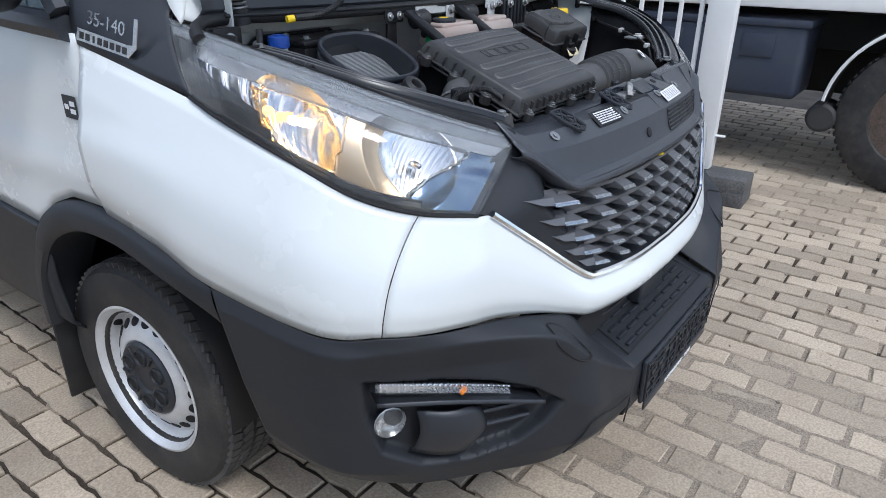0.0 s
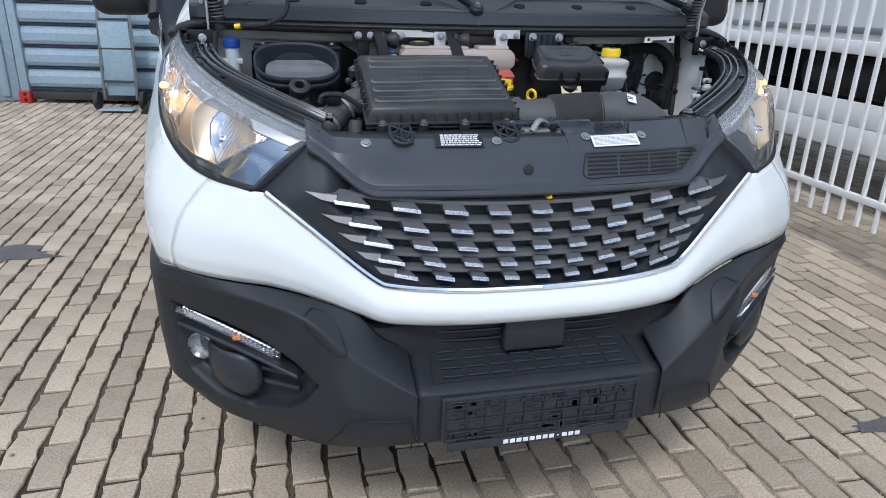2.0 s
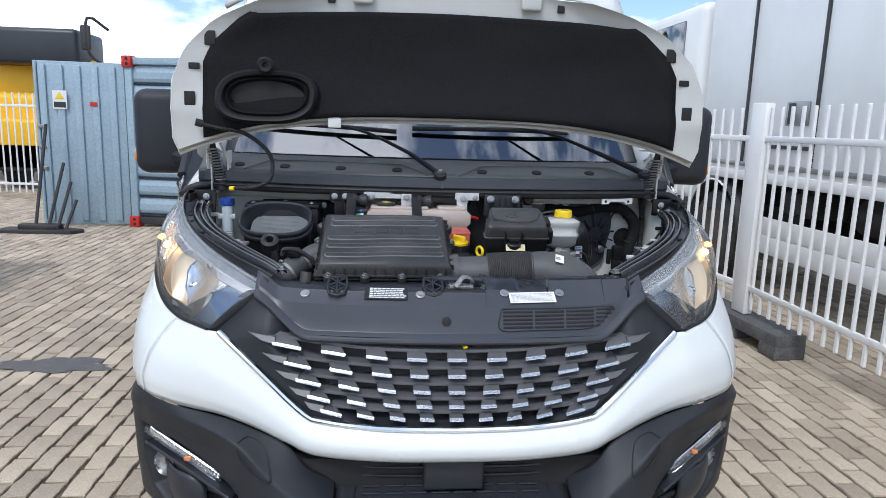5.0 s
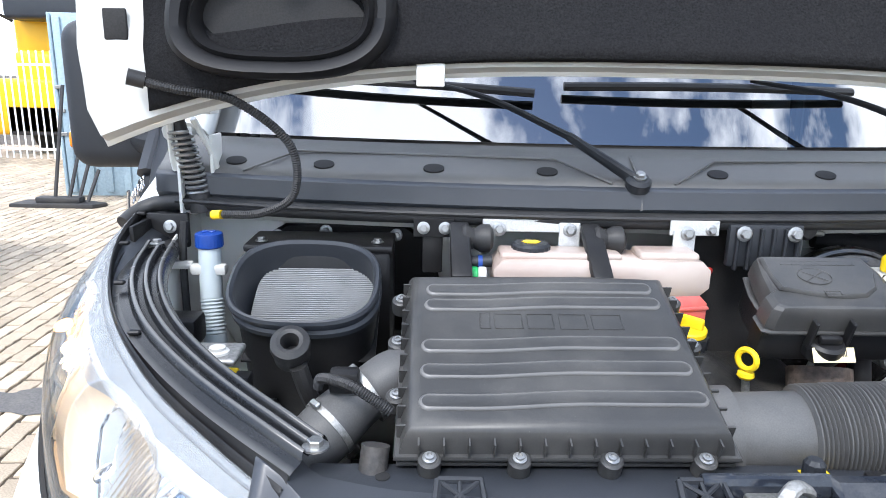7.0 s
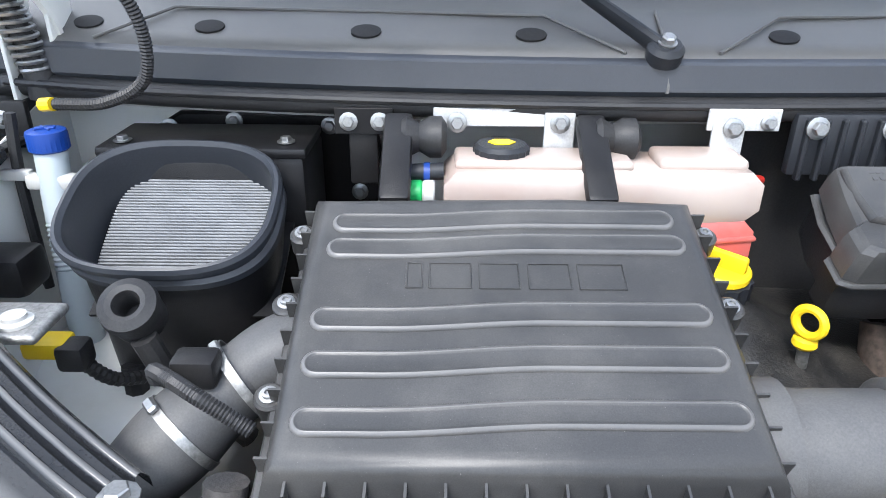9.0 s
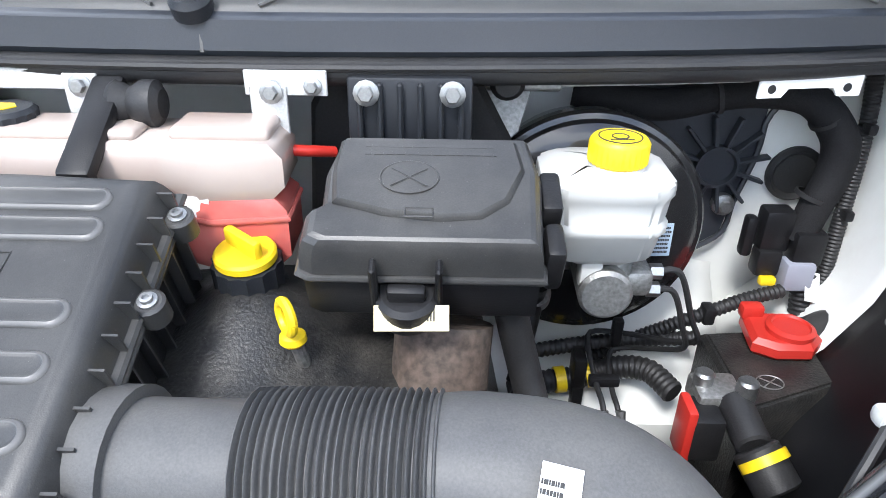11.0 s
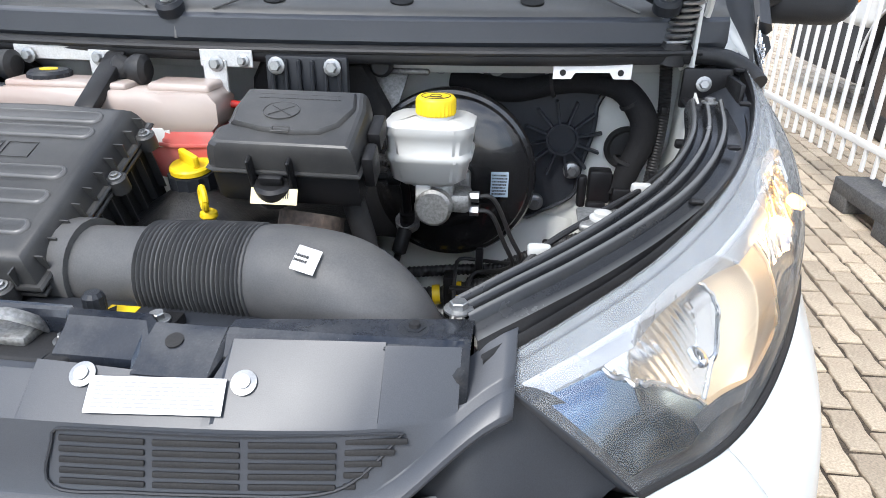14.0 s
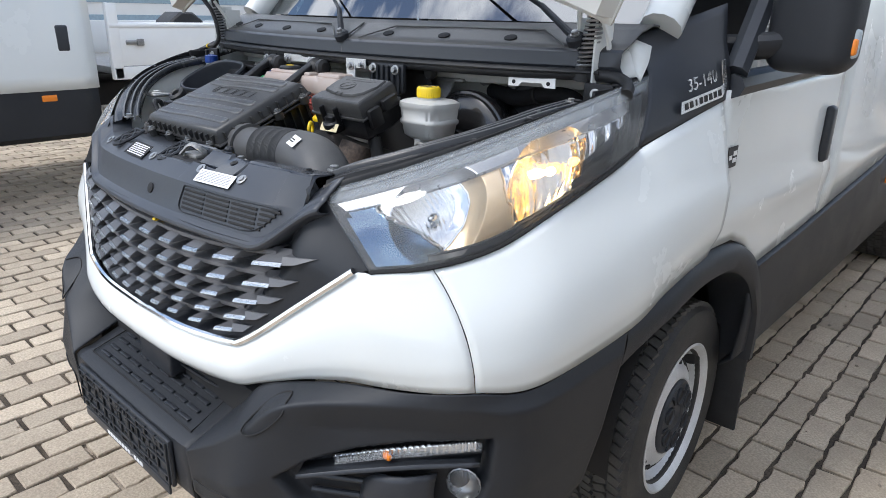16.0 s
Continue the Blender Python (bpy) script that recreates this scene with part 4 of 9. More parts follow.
for sx in (-1, 1):
    lamp = part("headlamp", (lambda b: (loft(b, [mirror(r, sx) for r in lamp_grid(30, 12, -0.075, 0.02, 0.95, 0.0, 0.97)]), b)[1])(bmesh.new()), M_DARK, van, "lit headlamp behind a clear lens")
    bm = bmesh.new()
    loft(bm, [mirror(r, sx) for r in lamp_grid(48, 20, 0.0, 0.0, 0.80)])
    part("lens", bm, M_LENS, lamp, "clear swept headlamp lens", sharp=60).visible_shadow = False
    bm = bmesh.new()
    loft(bm, [mirror(r, sx) for r in lamp_grid(48, 5, 0.001, 0.80, 1.0)])
    part("lens_flange", bm, M_LENSF, lamp, "frosted clear lens flange", sharp=60, thick=0.004).visible_shadow = False
    # side walls of the housing
    bm = bmesh.new()
    g0, g1 = lamp_grid(40, 20, 0.0), lamp_grid(40, 20, -0.078)
    for row0, row1 in ((g0[0], g1[0]), (g0[19], g1[19])):
        loft(bm, [mirror(row0, sx), mirror(row1, sx)])
    loft(bm, [mirror([r[0] for r in g0], sx), mirror([r[0] for r in g1], sx)])
    loft(bm, [mirror([r[-1] for r in g0], sx), mirror([r[-1] for r in g1], sx)])
    part("lamp_housing", bm, M_GLOSSB, lamp, thick=0.003)
    # inner mask: smoked tip, satin mask with two bowls, silver strip, dark ribbed end
    NU, NV = 260, 100
    U0, U1, V0, V1 = 0.01, 0.95, 0.03, 0.80
    src = lamp_grid(NU, NV, 0.0, V0, V1, U0, U1)
    for _ in range(14):
        src = [[r[0]] + [r[i - 1] * 0.25 + r[i] * 0.5 + r[i + 1] * 0.25 for i in range(1, NU)] + [r[NU]] for r in src]
    inward = Vector((-0.25, 0.95, -0.1)).normalized()

    def bowl(u, v, cu, cv, ru, rv):
        return ((u - cu - 0.10 * (v - cv)) / ru) ** 2 + ((v - cv) / rv) ** 2

    def dent(u, v):
        """Depth of the bowls at (u, v)."""
        d0, d1, d2 = bowl(u, v, 0.235, 0.42, 0.13, 0.46), bowl(u, v, 0.545, 0.42, 0.12, 0.42), bowl(u, v, 0.75, 0.55, 0.13, 0.25)
        return 0.046 * max(0.0, 1 - d0) + 0.055 * max(0.0, 1 - d1) ** 0.8 + 0.016 * max(0.0, 1 - d2)

    def region(u, v):
        if v < 0.085:
            return "smoked_tip" if u < 0.16 else "lamp_shroud"
        if v > 0.68 - 0.05 * smooth01(0.5, 0.8, u) and u < 0.88:
            return "silver_strip"
        if u < 0.10 + 0.12 * max(0.0, 1 - v / 0.66) ** 1.4:
            return "smoked_tip"
        edge = 0.305 - 0.13 * ((v - 0.55) / 0.5) ** 2
        if u < edge:
            return "bowl_side" if u > edge - 0.045 and v > 0.24 else "inner_bowl"
        if u < 0.42 + 0.04 * (v - 0.4) ** 2:
            return "lamp_mask"
        if 0.60 < u < 0.665 and 0.20 < v < 0.60:
            return "indicator_bowl"
        if u < 0.63 and 0.12 < v:
            return "outer_bowl"
        if u < 0.86 and v > 0.30 + 1.0 * (u - 0.62):
            return "chrome_petal"
        return "lamp_shroud" if u < 0.80 else "ribbed_end"

    pts = []
    for j, r in enumerate(src):
        v = V0 + (V1 - V0) * j / NV
        row = []
        for i, p in enumerate(r):
            u = U0 + (U1 - U0) * i / NU
            k = region(u, v)
            back = {"smoked_tip": 0.016, "silver_strip": 0.012, "lamp_shroud": 0.014, "ribbed_end": 0.034 - 0.010 * (int(u * 70) % 2), "chrome_petal": 0.020 + 0.006 * math.sin(u * 95)}.get(k, 0.022)
            lump = 0.004 * (math.sin(u * 150) * math.sin(v * 26 + u * 40)) if k == "indicator_bowl" else 0.0012 * abs(math.sin(u * 260)) if k == "inner_bowl" else 0.0015 * abs(math.sin(u * 120)) if k == "outer_bowl" else 0.0
            row.append(p + inward * (back + lump + dent(u, v)))
        pts.append(row)
    zones = {}
    for j in range(NV):
        for i in range(NU):
            zones.setdefault(region(U0 + (U1 - U0) * (i + 0.5) / NU, V0 + (V1 - V0) * (j + 0.5) / NV), []).append((i, j))
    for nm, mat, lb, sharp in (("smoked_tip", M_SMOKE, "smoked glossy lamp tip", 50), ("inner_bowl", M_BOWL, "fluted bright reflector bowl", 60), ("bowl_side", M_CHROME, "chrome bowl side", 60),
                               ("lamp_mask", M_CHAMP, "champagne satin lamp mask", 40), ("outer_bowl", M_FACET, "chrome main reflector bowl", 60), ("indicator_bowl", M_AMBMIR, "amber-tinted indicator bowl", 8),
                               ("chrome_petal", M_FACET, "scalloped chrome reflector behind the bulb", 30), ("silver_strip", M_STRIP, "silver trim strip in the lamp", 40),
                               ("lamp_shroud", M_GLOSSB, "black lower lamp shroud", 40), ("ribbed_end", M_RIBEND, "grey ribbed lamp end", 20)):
        bm = bmesh.new()
        made = {}
        for i, j in zones.get(nm, ()):
            vs = []
            for a, b in ((i, j), (i + 1, j), (i + 1, j + 1), (i, j + 1)):
                if (a, b) not in made:
                    q = pts[b][a]
                    made[a, b] = bm.verts.new((q.x * sx, q.y, q.z))
                vs.append(made[a, b])
            bm.faces.new(vs)
        part(nm, bm, mat, lamp, lb, sharp=sharp)
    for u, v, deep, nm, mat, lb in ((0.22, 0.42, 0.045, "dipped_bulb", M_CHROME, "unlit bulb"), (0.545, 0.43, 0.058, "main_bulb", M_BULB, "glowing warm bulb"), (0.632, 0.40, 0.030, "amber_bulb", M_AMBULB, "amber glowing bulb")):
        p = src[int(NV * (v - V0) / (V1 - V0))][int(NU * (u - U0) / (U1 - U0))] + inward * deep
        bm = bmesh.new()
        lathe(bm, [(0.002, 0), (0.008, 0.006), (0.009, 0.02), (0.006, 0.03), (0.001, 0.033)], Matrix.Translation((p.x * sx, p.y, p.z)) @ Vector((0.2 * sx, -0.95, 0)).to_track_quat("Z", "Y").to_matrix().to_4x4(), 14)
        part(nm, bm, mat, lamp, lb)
    # thin bezels where the pieces of the inner mask meet
    for f, mat in ((lambda v: 0.10 + 0.12 * max(0.0, 1 - v / 0.66) ** 1.4, M_STRIP), (lambda v: 0.305 - 0.13 * ((v - 0.55) / 0.5) ** 2, M_CHROME), (lambda v: 0.42 + 0.04 * (v - 0.4) ** 2, M_CHAMP), (lambda v: 0.63, M_CHROME)):
        bm = bmesh.new()
        line = [pts[int(round(NV * (v - V0) / (V1 - V0)))][int(round(NU * (f(v) - U0) / (U1 - U0)))] - inward * 0.001 for v in np.linspace(0.10, 0.66, 16)]
        tube(bm, mirror(line, sx), 0.0026, 6, 40)
        part("bezel", bm, mat, lamp)
    for v0, u0, u1, mat in ((0.085, 0.16, 0.84, M_GLOSSB), (0.675, 0.03, 0.62, M_STRIP)):
        bm = bmesh.new()
        line = [pts[int(round(NV * (v0 - 0.05 * (v0 > 0.5) * smooth01(0.5, 0.8, u) - V0) / (V1 - V0)))][int(round(NU * (u - U0) / (U1 - U0)))] - inward * 0.001 for u in np.linspace(u0, u1, 20)]
        tube(bm, mirror(line, sx), 0.0030, 6, 60)
        part("bezel", bm, mat, lamp)
    # black rim line between lens and paint
    bm = bmesh.new()
    tube(bm, mirror([p + Vector((0.002, -0.002, -0.001)) for p in curve(LAMP_LOW, 50)], sx), 0.0045, 6, smooth=False)
    part("lamp_seal", bm, M_DARK, lamp)

# black panel behind each headlamp and windscreen pillar
for sx in (-1, 1):
    bm = bmesh.new()
    a = curve([(0.946, 0.80, 1.258), (0.968, 0.98, 1.298), (0.994, 1.145, 1.340)], 16)
    b = curve([(0.89, 0.92, 1.408), (0.93, 1.06, 1.43), (0.972, 1.145, 1.47)], 16)
    c = curve([(0.80, 0.93, 1.49), (0.88, 1.07, 1.52), (0.955, 1.16, 1.56)], 16)
    rows = [[p.lerp(q, v) + Vector((0.008 * math.sin(math.pi * v), 0, 0)) for p, q in zip(a, b)] for v in np.linspace(0, 1, 9)]
    rows += [[p.lerp(q, v) for p, q in zip(b, c)] for v in (0.25, 0.5, 0.75, 1)]
    loft(bm, [mirror(r, sx) for r in rows])
    panel = part("pillar_panel", bm, M_GLOSSB, van, "black plastic panel with a model badge", sharp=50, thick=0.005)
    # badge
    o = Vector((0.966 * sx, 1.035, 1.375))
    xa = Vector((0.16 * sx, 0.96, 0.18)).normalized() * (-1 if sx < 0 else 1)
    za = Vector((0.97 * sx, -0.2, 0.12)).normalized()
    za = (za - xa * za.dot(xa)).normalized()
    ya = za.cross(xa)
    bmtx = Matrix((xa, ya, za)).transposed().to_4x4()
    bmtx = bmtx @ Matrix.Scale(1.22, 4)
    bmtx.translation = o + za * 0.006
    bm = bmesh.new()
    prism(bm, [(-0.075, -0.036), (0.06, -0.036), (0.078, -0.016), (0.078, 0.034), (0.07, 0.034), (0.07, -0.012), (0.056, -0.014), (-0.07, -0.014)], 0.004, bmtx, 0.001)
    part("badge_plate", bm, M_SATIN, panel, "satin metal model badge")
    bm = bmesh.new()
    for k in range(8):
        rbox(bm, (-0.058 + 0.0155 * k, -0.025, 0.0045), (0.010 if k != 2 else 0.004, 0.012, 0.001), 0.0003, 1, bmtx)
    part("badge_print", bm, M_INK, panel)
    fc = bpy.data.curves.new("badge_text", "FONT")
    fc.body, fc.size, fc.extrude, fc.align_x, fc.align_y = "35-140", 0.034, 0.0012, "CENTER", "CENTER"
    fo = bpy.data.objects.new("tmp", fc)
    me = bpy.data.meshes.new_from_object(fo)
    bpy.data.objects.remove(fo)
    me.transform(bmtx @ Matrix.Translation((0, 0.009, 0.002)))
    me.materials.clear()
    me.materials.append(M_SATIN)
    t = new("badge_figures", me)
    t.parent = panel
    # pillar
    bm = bmesh.new()
    tube(bm, mirror([(0.86, 1.02, 1.50), (0.84, 1.25, 1.75), (0.79, 1.62, 2.12), (0.76, 1.75, 2.24)], sx), 0.05, 12, 20)
    part("windscreen_pillar", bm, M_WHITE, van)

# cab, side and body
def side_x(y, z):
    base = lin([1.1, 1.6, 3.0, 5.9], [1.0, 1.012, 1.02, 1.015], y)
    return base - 0.05 * max(0, (z - 1.25) / 0.8) ** 1.6 - 0.02 * max(0, (0.75 - z) / 0.4) ** 2


def clad_z(y):
    return lin([1.5, 1.9, 3.2, 4.3, 5.9], [0.815, 0.835, 0.93, 0.95, 0.92], y)


for sx in (-1, 1):
    door = None
    for name, y0, y1, lab in (("cab_door", 1.136, 2.15, "white cab door with black window"), ("load_side", 2.156, 5.9, "white load compartment side")):
        bm = bmesh.new()
        ys = np.linspace(y0, y1, 26)
        rows = []
        for v in np.linspace(0, 1, 16):
            row = []
            for y in ys:
                lo = clad_z(y) if y > 1.53 else lin([1.13, 1.3, 1.42, 1.53], [0.95, 0.945, 0.90, 0.815], y)
                hi = 1.36 + 0.02 * (y - 1.1) if name == "cab_door" else 2.35
                z = lo + (hi - lo) * v
                row.append((sx * (side_x(y, z) + 0.012 * math.exp(-((z - 1.02) / 0.05) ** 2)), y, z))
            rows.append(row)
        loft(bm, rows)
        ob = part(name, bm, M_WHITE, van, lab, sharp=50, thick=0.02)
        if name == "cab_door":
            door = ob
    bm = bmesh.new()
    ys = np.linspace(1.50, 4.25, 50)
    loft(bm, [[(sx * (side_x(y, z) + o), y, z) for y, z in ((y, (clad_z(y) if y > 1.53 else 0.815) * v + (0.455 + 0.0 * y) * (1 - v)) for y in ys)] for v, o in ((1, 0.0), (0.97, 0.012), (0.5, 0.014), (0.1, 0.006), (0, -0.03))])
    part("side_cladding", bm, M_BLACK, van, "black plastic cladding along the side", sharp=40, thick=0.01)
    bm = bmesh.new()
    loft(bm, [[(sx * (side_x(y, z) + 0.002), y, z) for y in np.linspace(5.25, 5.9, 10)] for z in (0.45, 0.7, 0.92)])
    part("rear_cladding", bm, M_BLACK, van, thick=0.01)
    # window and frame
    bm = bmesh.new()
    loft(bm, [[(sx * (side_x(y, z) - 0.012), y, z) for y, z in ((1.22 + 0.85 * u + 0.45 * v * (1 - u), 1.385 + 0.02 * u + 0.6 * v) for u in np.linspace(0, 1, 12))] for v in np.linspace(0, 1, 8)])
    part("side_window", bm, M_GLASS, door, "dark side window glass")
    bm = bmesh.new()
    tube(bm, [(sx * side_x(y, z), y, z) for y, z in ((1.15, 1.37), (2.13, 1.40), (2.13, 2.02), (1.68, 2.02), (1.16, 1.40))], 0.03, 8, smooth=False)
    part("window_frame", bm, M_GLOSSB, door, "black window frame")
    # door handle in its dish
    bm = bmesh.new()
    rbox(bm, (sx * (side_x(2.0, 1.16) + 0.010), 2.02, 1.16), (0.03, 0.055, 0.19), 0.014, 3)
    part("door_handle", bm, M_GLOSSB, door, "upright black door handle")
    # square dealer sticker
    bm = bmesh.new()
    rbox(bm, (sx * 1.0065, 1.205, 1.19), (0.002, 0.062, 0.055), 0.0006, 1)
    st = part("door_sticker", bm, M_SHADE, door, "small dark square sticker")
    bm = bmesh.new()
    for k, (dy, dz, w) in enumerate(((-0.014, 0.0, 0.018), (0.014, 0.009, 0.022), (0.014, -0.009, 0.024))):
        rbox(bm, (sx * 1.008, 1.205 + dy * sx, 1.19 + dz), (0.001, w, 0.012), 0.0003, 1)
    part("sticker_mark", bm, M_WHITEINK, st)
    # side marker lamp
    bm = bmesh.new()
    rbox(bm, (sx * (side_x(3.3, 0.83) + 0.018), 3.3, 0.80), (0.02, 0.09, 0.035), 0.006)
    part("side_marker", bm, M_AMBER, van, "amber side marker lamp")
    # wheel arch trim
    cy, cz = 1.238, 0.42
    outer = curve([(0, 1.655, 0.455), (0, 1.62, 0.65), (0, 1.53, 0.816), (0, 1.40, 0.905), (0, 1.244, 0.939), (0, 1.05, 0.932), (0, 0.90, 0.898), (0, 0.745, 0.848)], 50)
    inner = curve([(0, 1.60, 0.455), (0, 1.565, 0.62), (0, 1.475, 0.755), (0, 1.36, 0.83), (0, 1.24, 0.862), (0, 1.08, 0.86), (0, 0.92, 0.83), (0, 0.715, 0.775)], 50)
    bm = bmesh.new()
    rows = []
    for v, o in ((-0.02, -0.004), (0.08, 0.014), (0.35, 0.026), (0.85, 0.026), (1.0, 0.016), (1.05, -0.04), (1.08, -0.12)):
        row = []
        for k, (p, q) in enumerate(zip(outer, inner)):
            r = p.lerp(q, v)
            fade = 1 - 0.75 * smooth01(0.8, 1.0, k / 50)
            row.append((sx * ((side_x(max(r.y, 1.1), r.z) if r.y > 1.1 else 1.0) + o * fade), r.y, r.z))
        rows.append(row)
    loft(bm, rows)
    part("arch_trim", bm, M_BLACK, van, "black plastic wheel arch trim", sharp=40)
    bm = bmesh.new()
    loft(bm, [[(sx * x, cy + 0.43 * math.cos(a), 0.45 + 0.41 * math.sin(a)) for a in np.linspace(-0.15, math.pi + 0.15, 30)] for x in (0.56, 0.96)])
    loft(bm, [[(sx * 0.57, cy + k * math.cos(a), 0.45 + k * 0.95 * math.sin(a)) for a in np.linspace(-0.15, math.pi + 0.15, 30)] for k in (0.0, 0.43)])
    part("arch_liner", bm, M_DARK, van, "black wheel arch liner")
    bm = bmesh.new()
    loft(bm, [[(sx * x, 4.76 + 0.43 * math.cos(a), 0.45 + 0.41 * math.sin(a)) for a in np.linspace(-0.15, math.pi + 0.15, 30)] for x in (0.56, 0.96)])
    loft(bm, [[(sx * 0.57, 4.76 + k * math.cos(a), 0.45 + k * 0.95 * math.sin(a)) for a in np.linspace(-0.15, math.pi + 0.15, 30)] for k in (0.0, 0.43)])
    part("rear_arch_liner", bm, M_DARK, van, "black rear wheel arch liner")
    # mud flap
    bm = bmesh.new()
    rbox(bm, (sx * 0.90, 1.655, 0.33), (0.22, 0.014, 0.36), 0.006)
    part("mud_flap", bm, M_RUBBER, van, "black rubber mud flap")
    # mirror
    bm = bmesh.new()
    rbox(bm, (0, 0, 0), (0.20, 0.14, 0.34), 0.05, 5)
    for v in bm.verts:
        v.co.y *= 1 - 0.25 * (v.co.y > 0)
    bmesh.ops.transform(bm, matrix=pose(sx * 1.120, 1.30, 1.572, 0, 0, -8 * sx), verts=bm.verts)
    mir = part("door_mirror", bm, M_BLACK, van, "large black door mirror", sharp=50)
    bm = bmesh.new()
    tube(bm, mirror([(0.94, 1.24, 1.455), (1.00, 1.235, 1.46), (1.08, 1.28, 1.47)], sx), 0.036, 12, 10, flat=0.8)
    part("mirror_arm", bm, M_BLACK, mir)
    bm = bmesh.new()
    rbox(bm, (sx * 1.209, 1.282, 1.475), (0.026, 0.046, 0.070), 0.012, 3)
    lens = part("mirror_indicator", bm, M_WASH, mir, "pale indicator lens in the mirror")
    bm = bmesh.new()
    rbox(bm, (sx * 1.213, 1.268, 1.468), (0.020, 0.022, 0.040), 0.008, 3)
    part("amber_insert", bm, M_AMBER, lens, "amber insert behind the lens")
    bm = bmesh.new()
    rbox(bm, (sx * 1.12, 1.352, 1.572), (0.16, 0.006, 0.29), 0.02, 3)
    part("mirror_glass", bm, M_CHROME, mir, "mirror glass")

bm = bmesh.new()
rows = []
for x in np.linspace(-1, 1, 25):
    a = abs(x)
    rows.append([(x * 0.955 * (1 - 0.03 * (y < 2)), y, 2.35 + 0.14 * (1 - a ** 4) - (0.22 if y < 1.7 else 0.0) * 1.0) for y in np.linspace(1.62, 5.9, 20)])
loft(bm, rows)
part("roof", bm, M_WHITE, van, "white van roof", sharp=50, thick=0.02)
bm = bmesh.new()
rbox(bm, (0, 5.9, 1.42), (2.0, 0.05, 1.95), 0.02)
part("rear_end", bm, M_WHITE, van)
bm = bmesh.new()
rbox(bm, (0, 3.6, 0.52), (1.86, 4.4, 0.10), 0.02)
part("load_floor", bm, M_DARK, van)
bm = bmesh.new()
rbox(bm, (0, 2.3, 1.3), (1.8, 0.05, 1.7), 0.01)
part("cab_bulkhead", bm, M_SHADE, van)
bm = bmesh.new()
rbox(bm, (0, 1.32, 1.38), (1.7, 0.34, 0.16), 0.06, 4)
part("dashboard", bm, M_SHADE, van, "dark dashboard behind the windscreen")

# windscreen
bm = bmesh.new()
rows = []
for v in np.linspace(0, 1, 14):
    rows.append([(x * (0.86 - 0.07 * v), 0.915 + 0.70 * v + (0.16 - 0.03 * v) * x * x, 1.508 + 0.70 * v) for x in np.linspace(-1, 1, 31)])
loft(bm, rows)
part("windscreen", bm, M_GLASS, van, "raked windscreen reflecting the clouds", sharp=60).visible_shadow = False


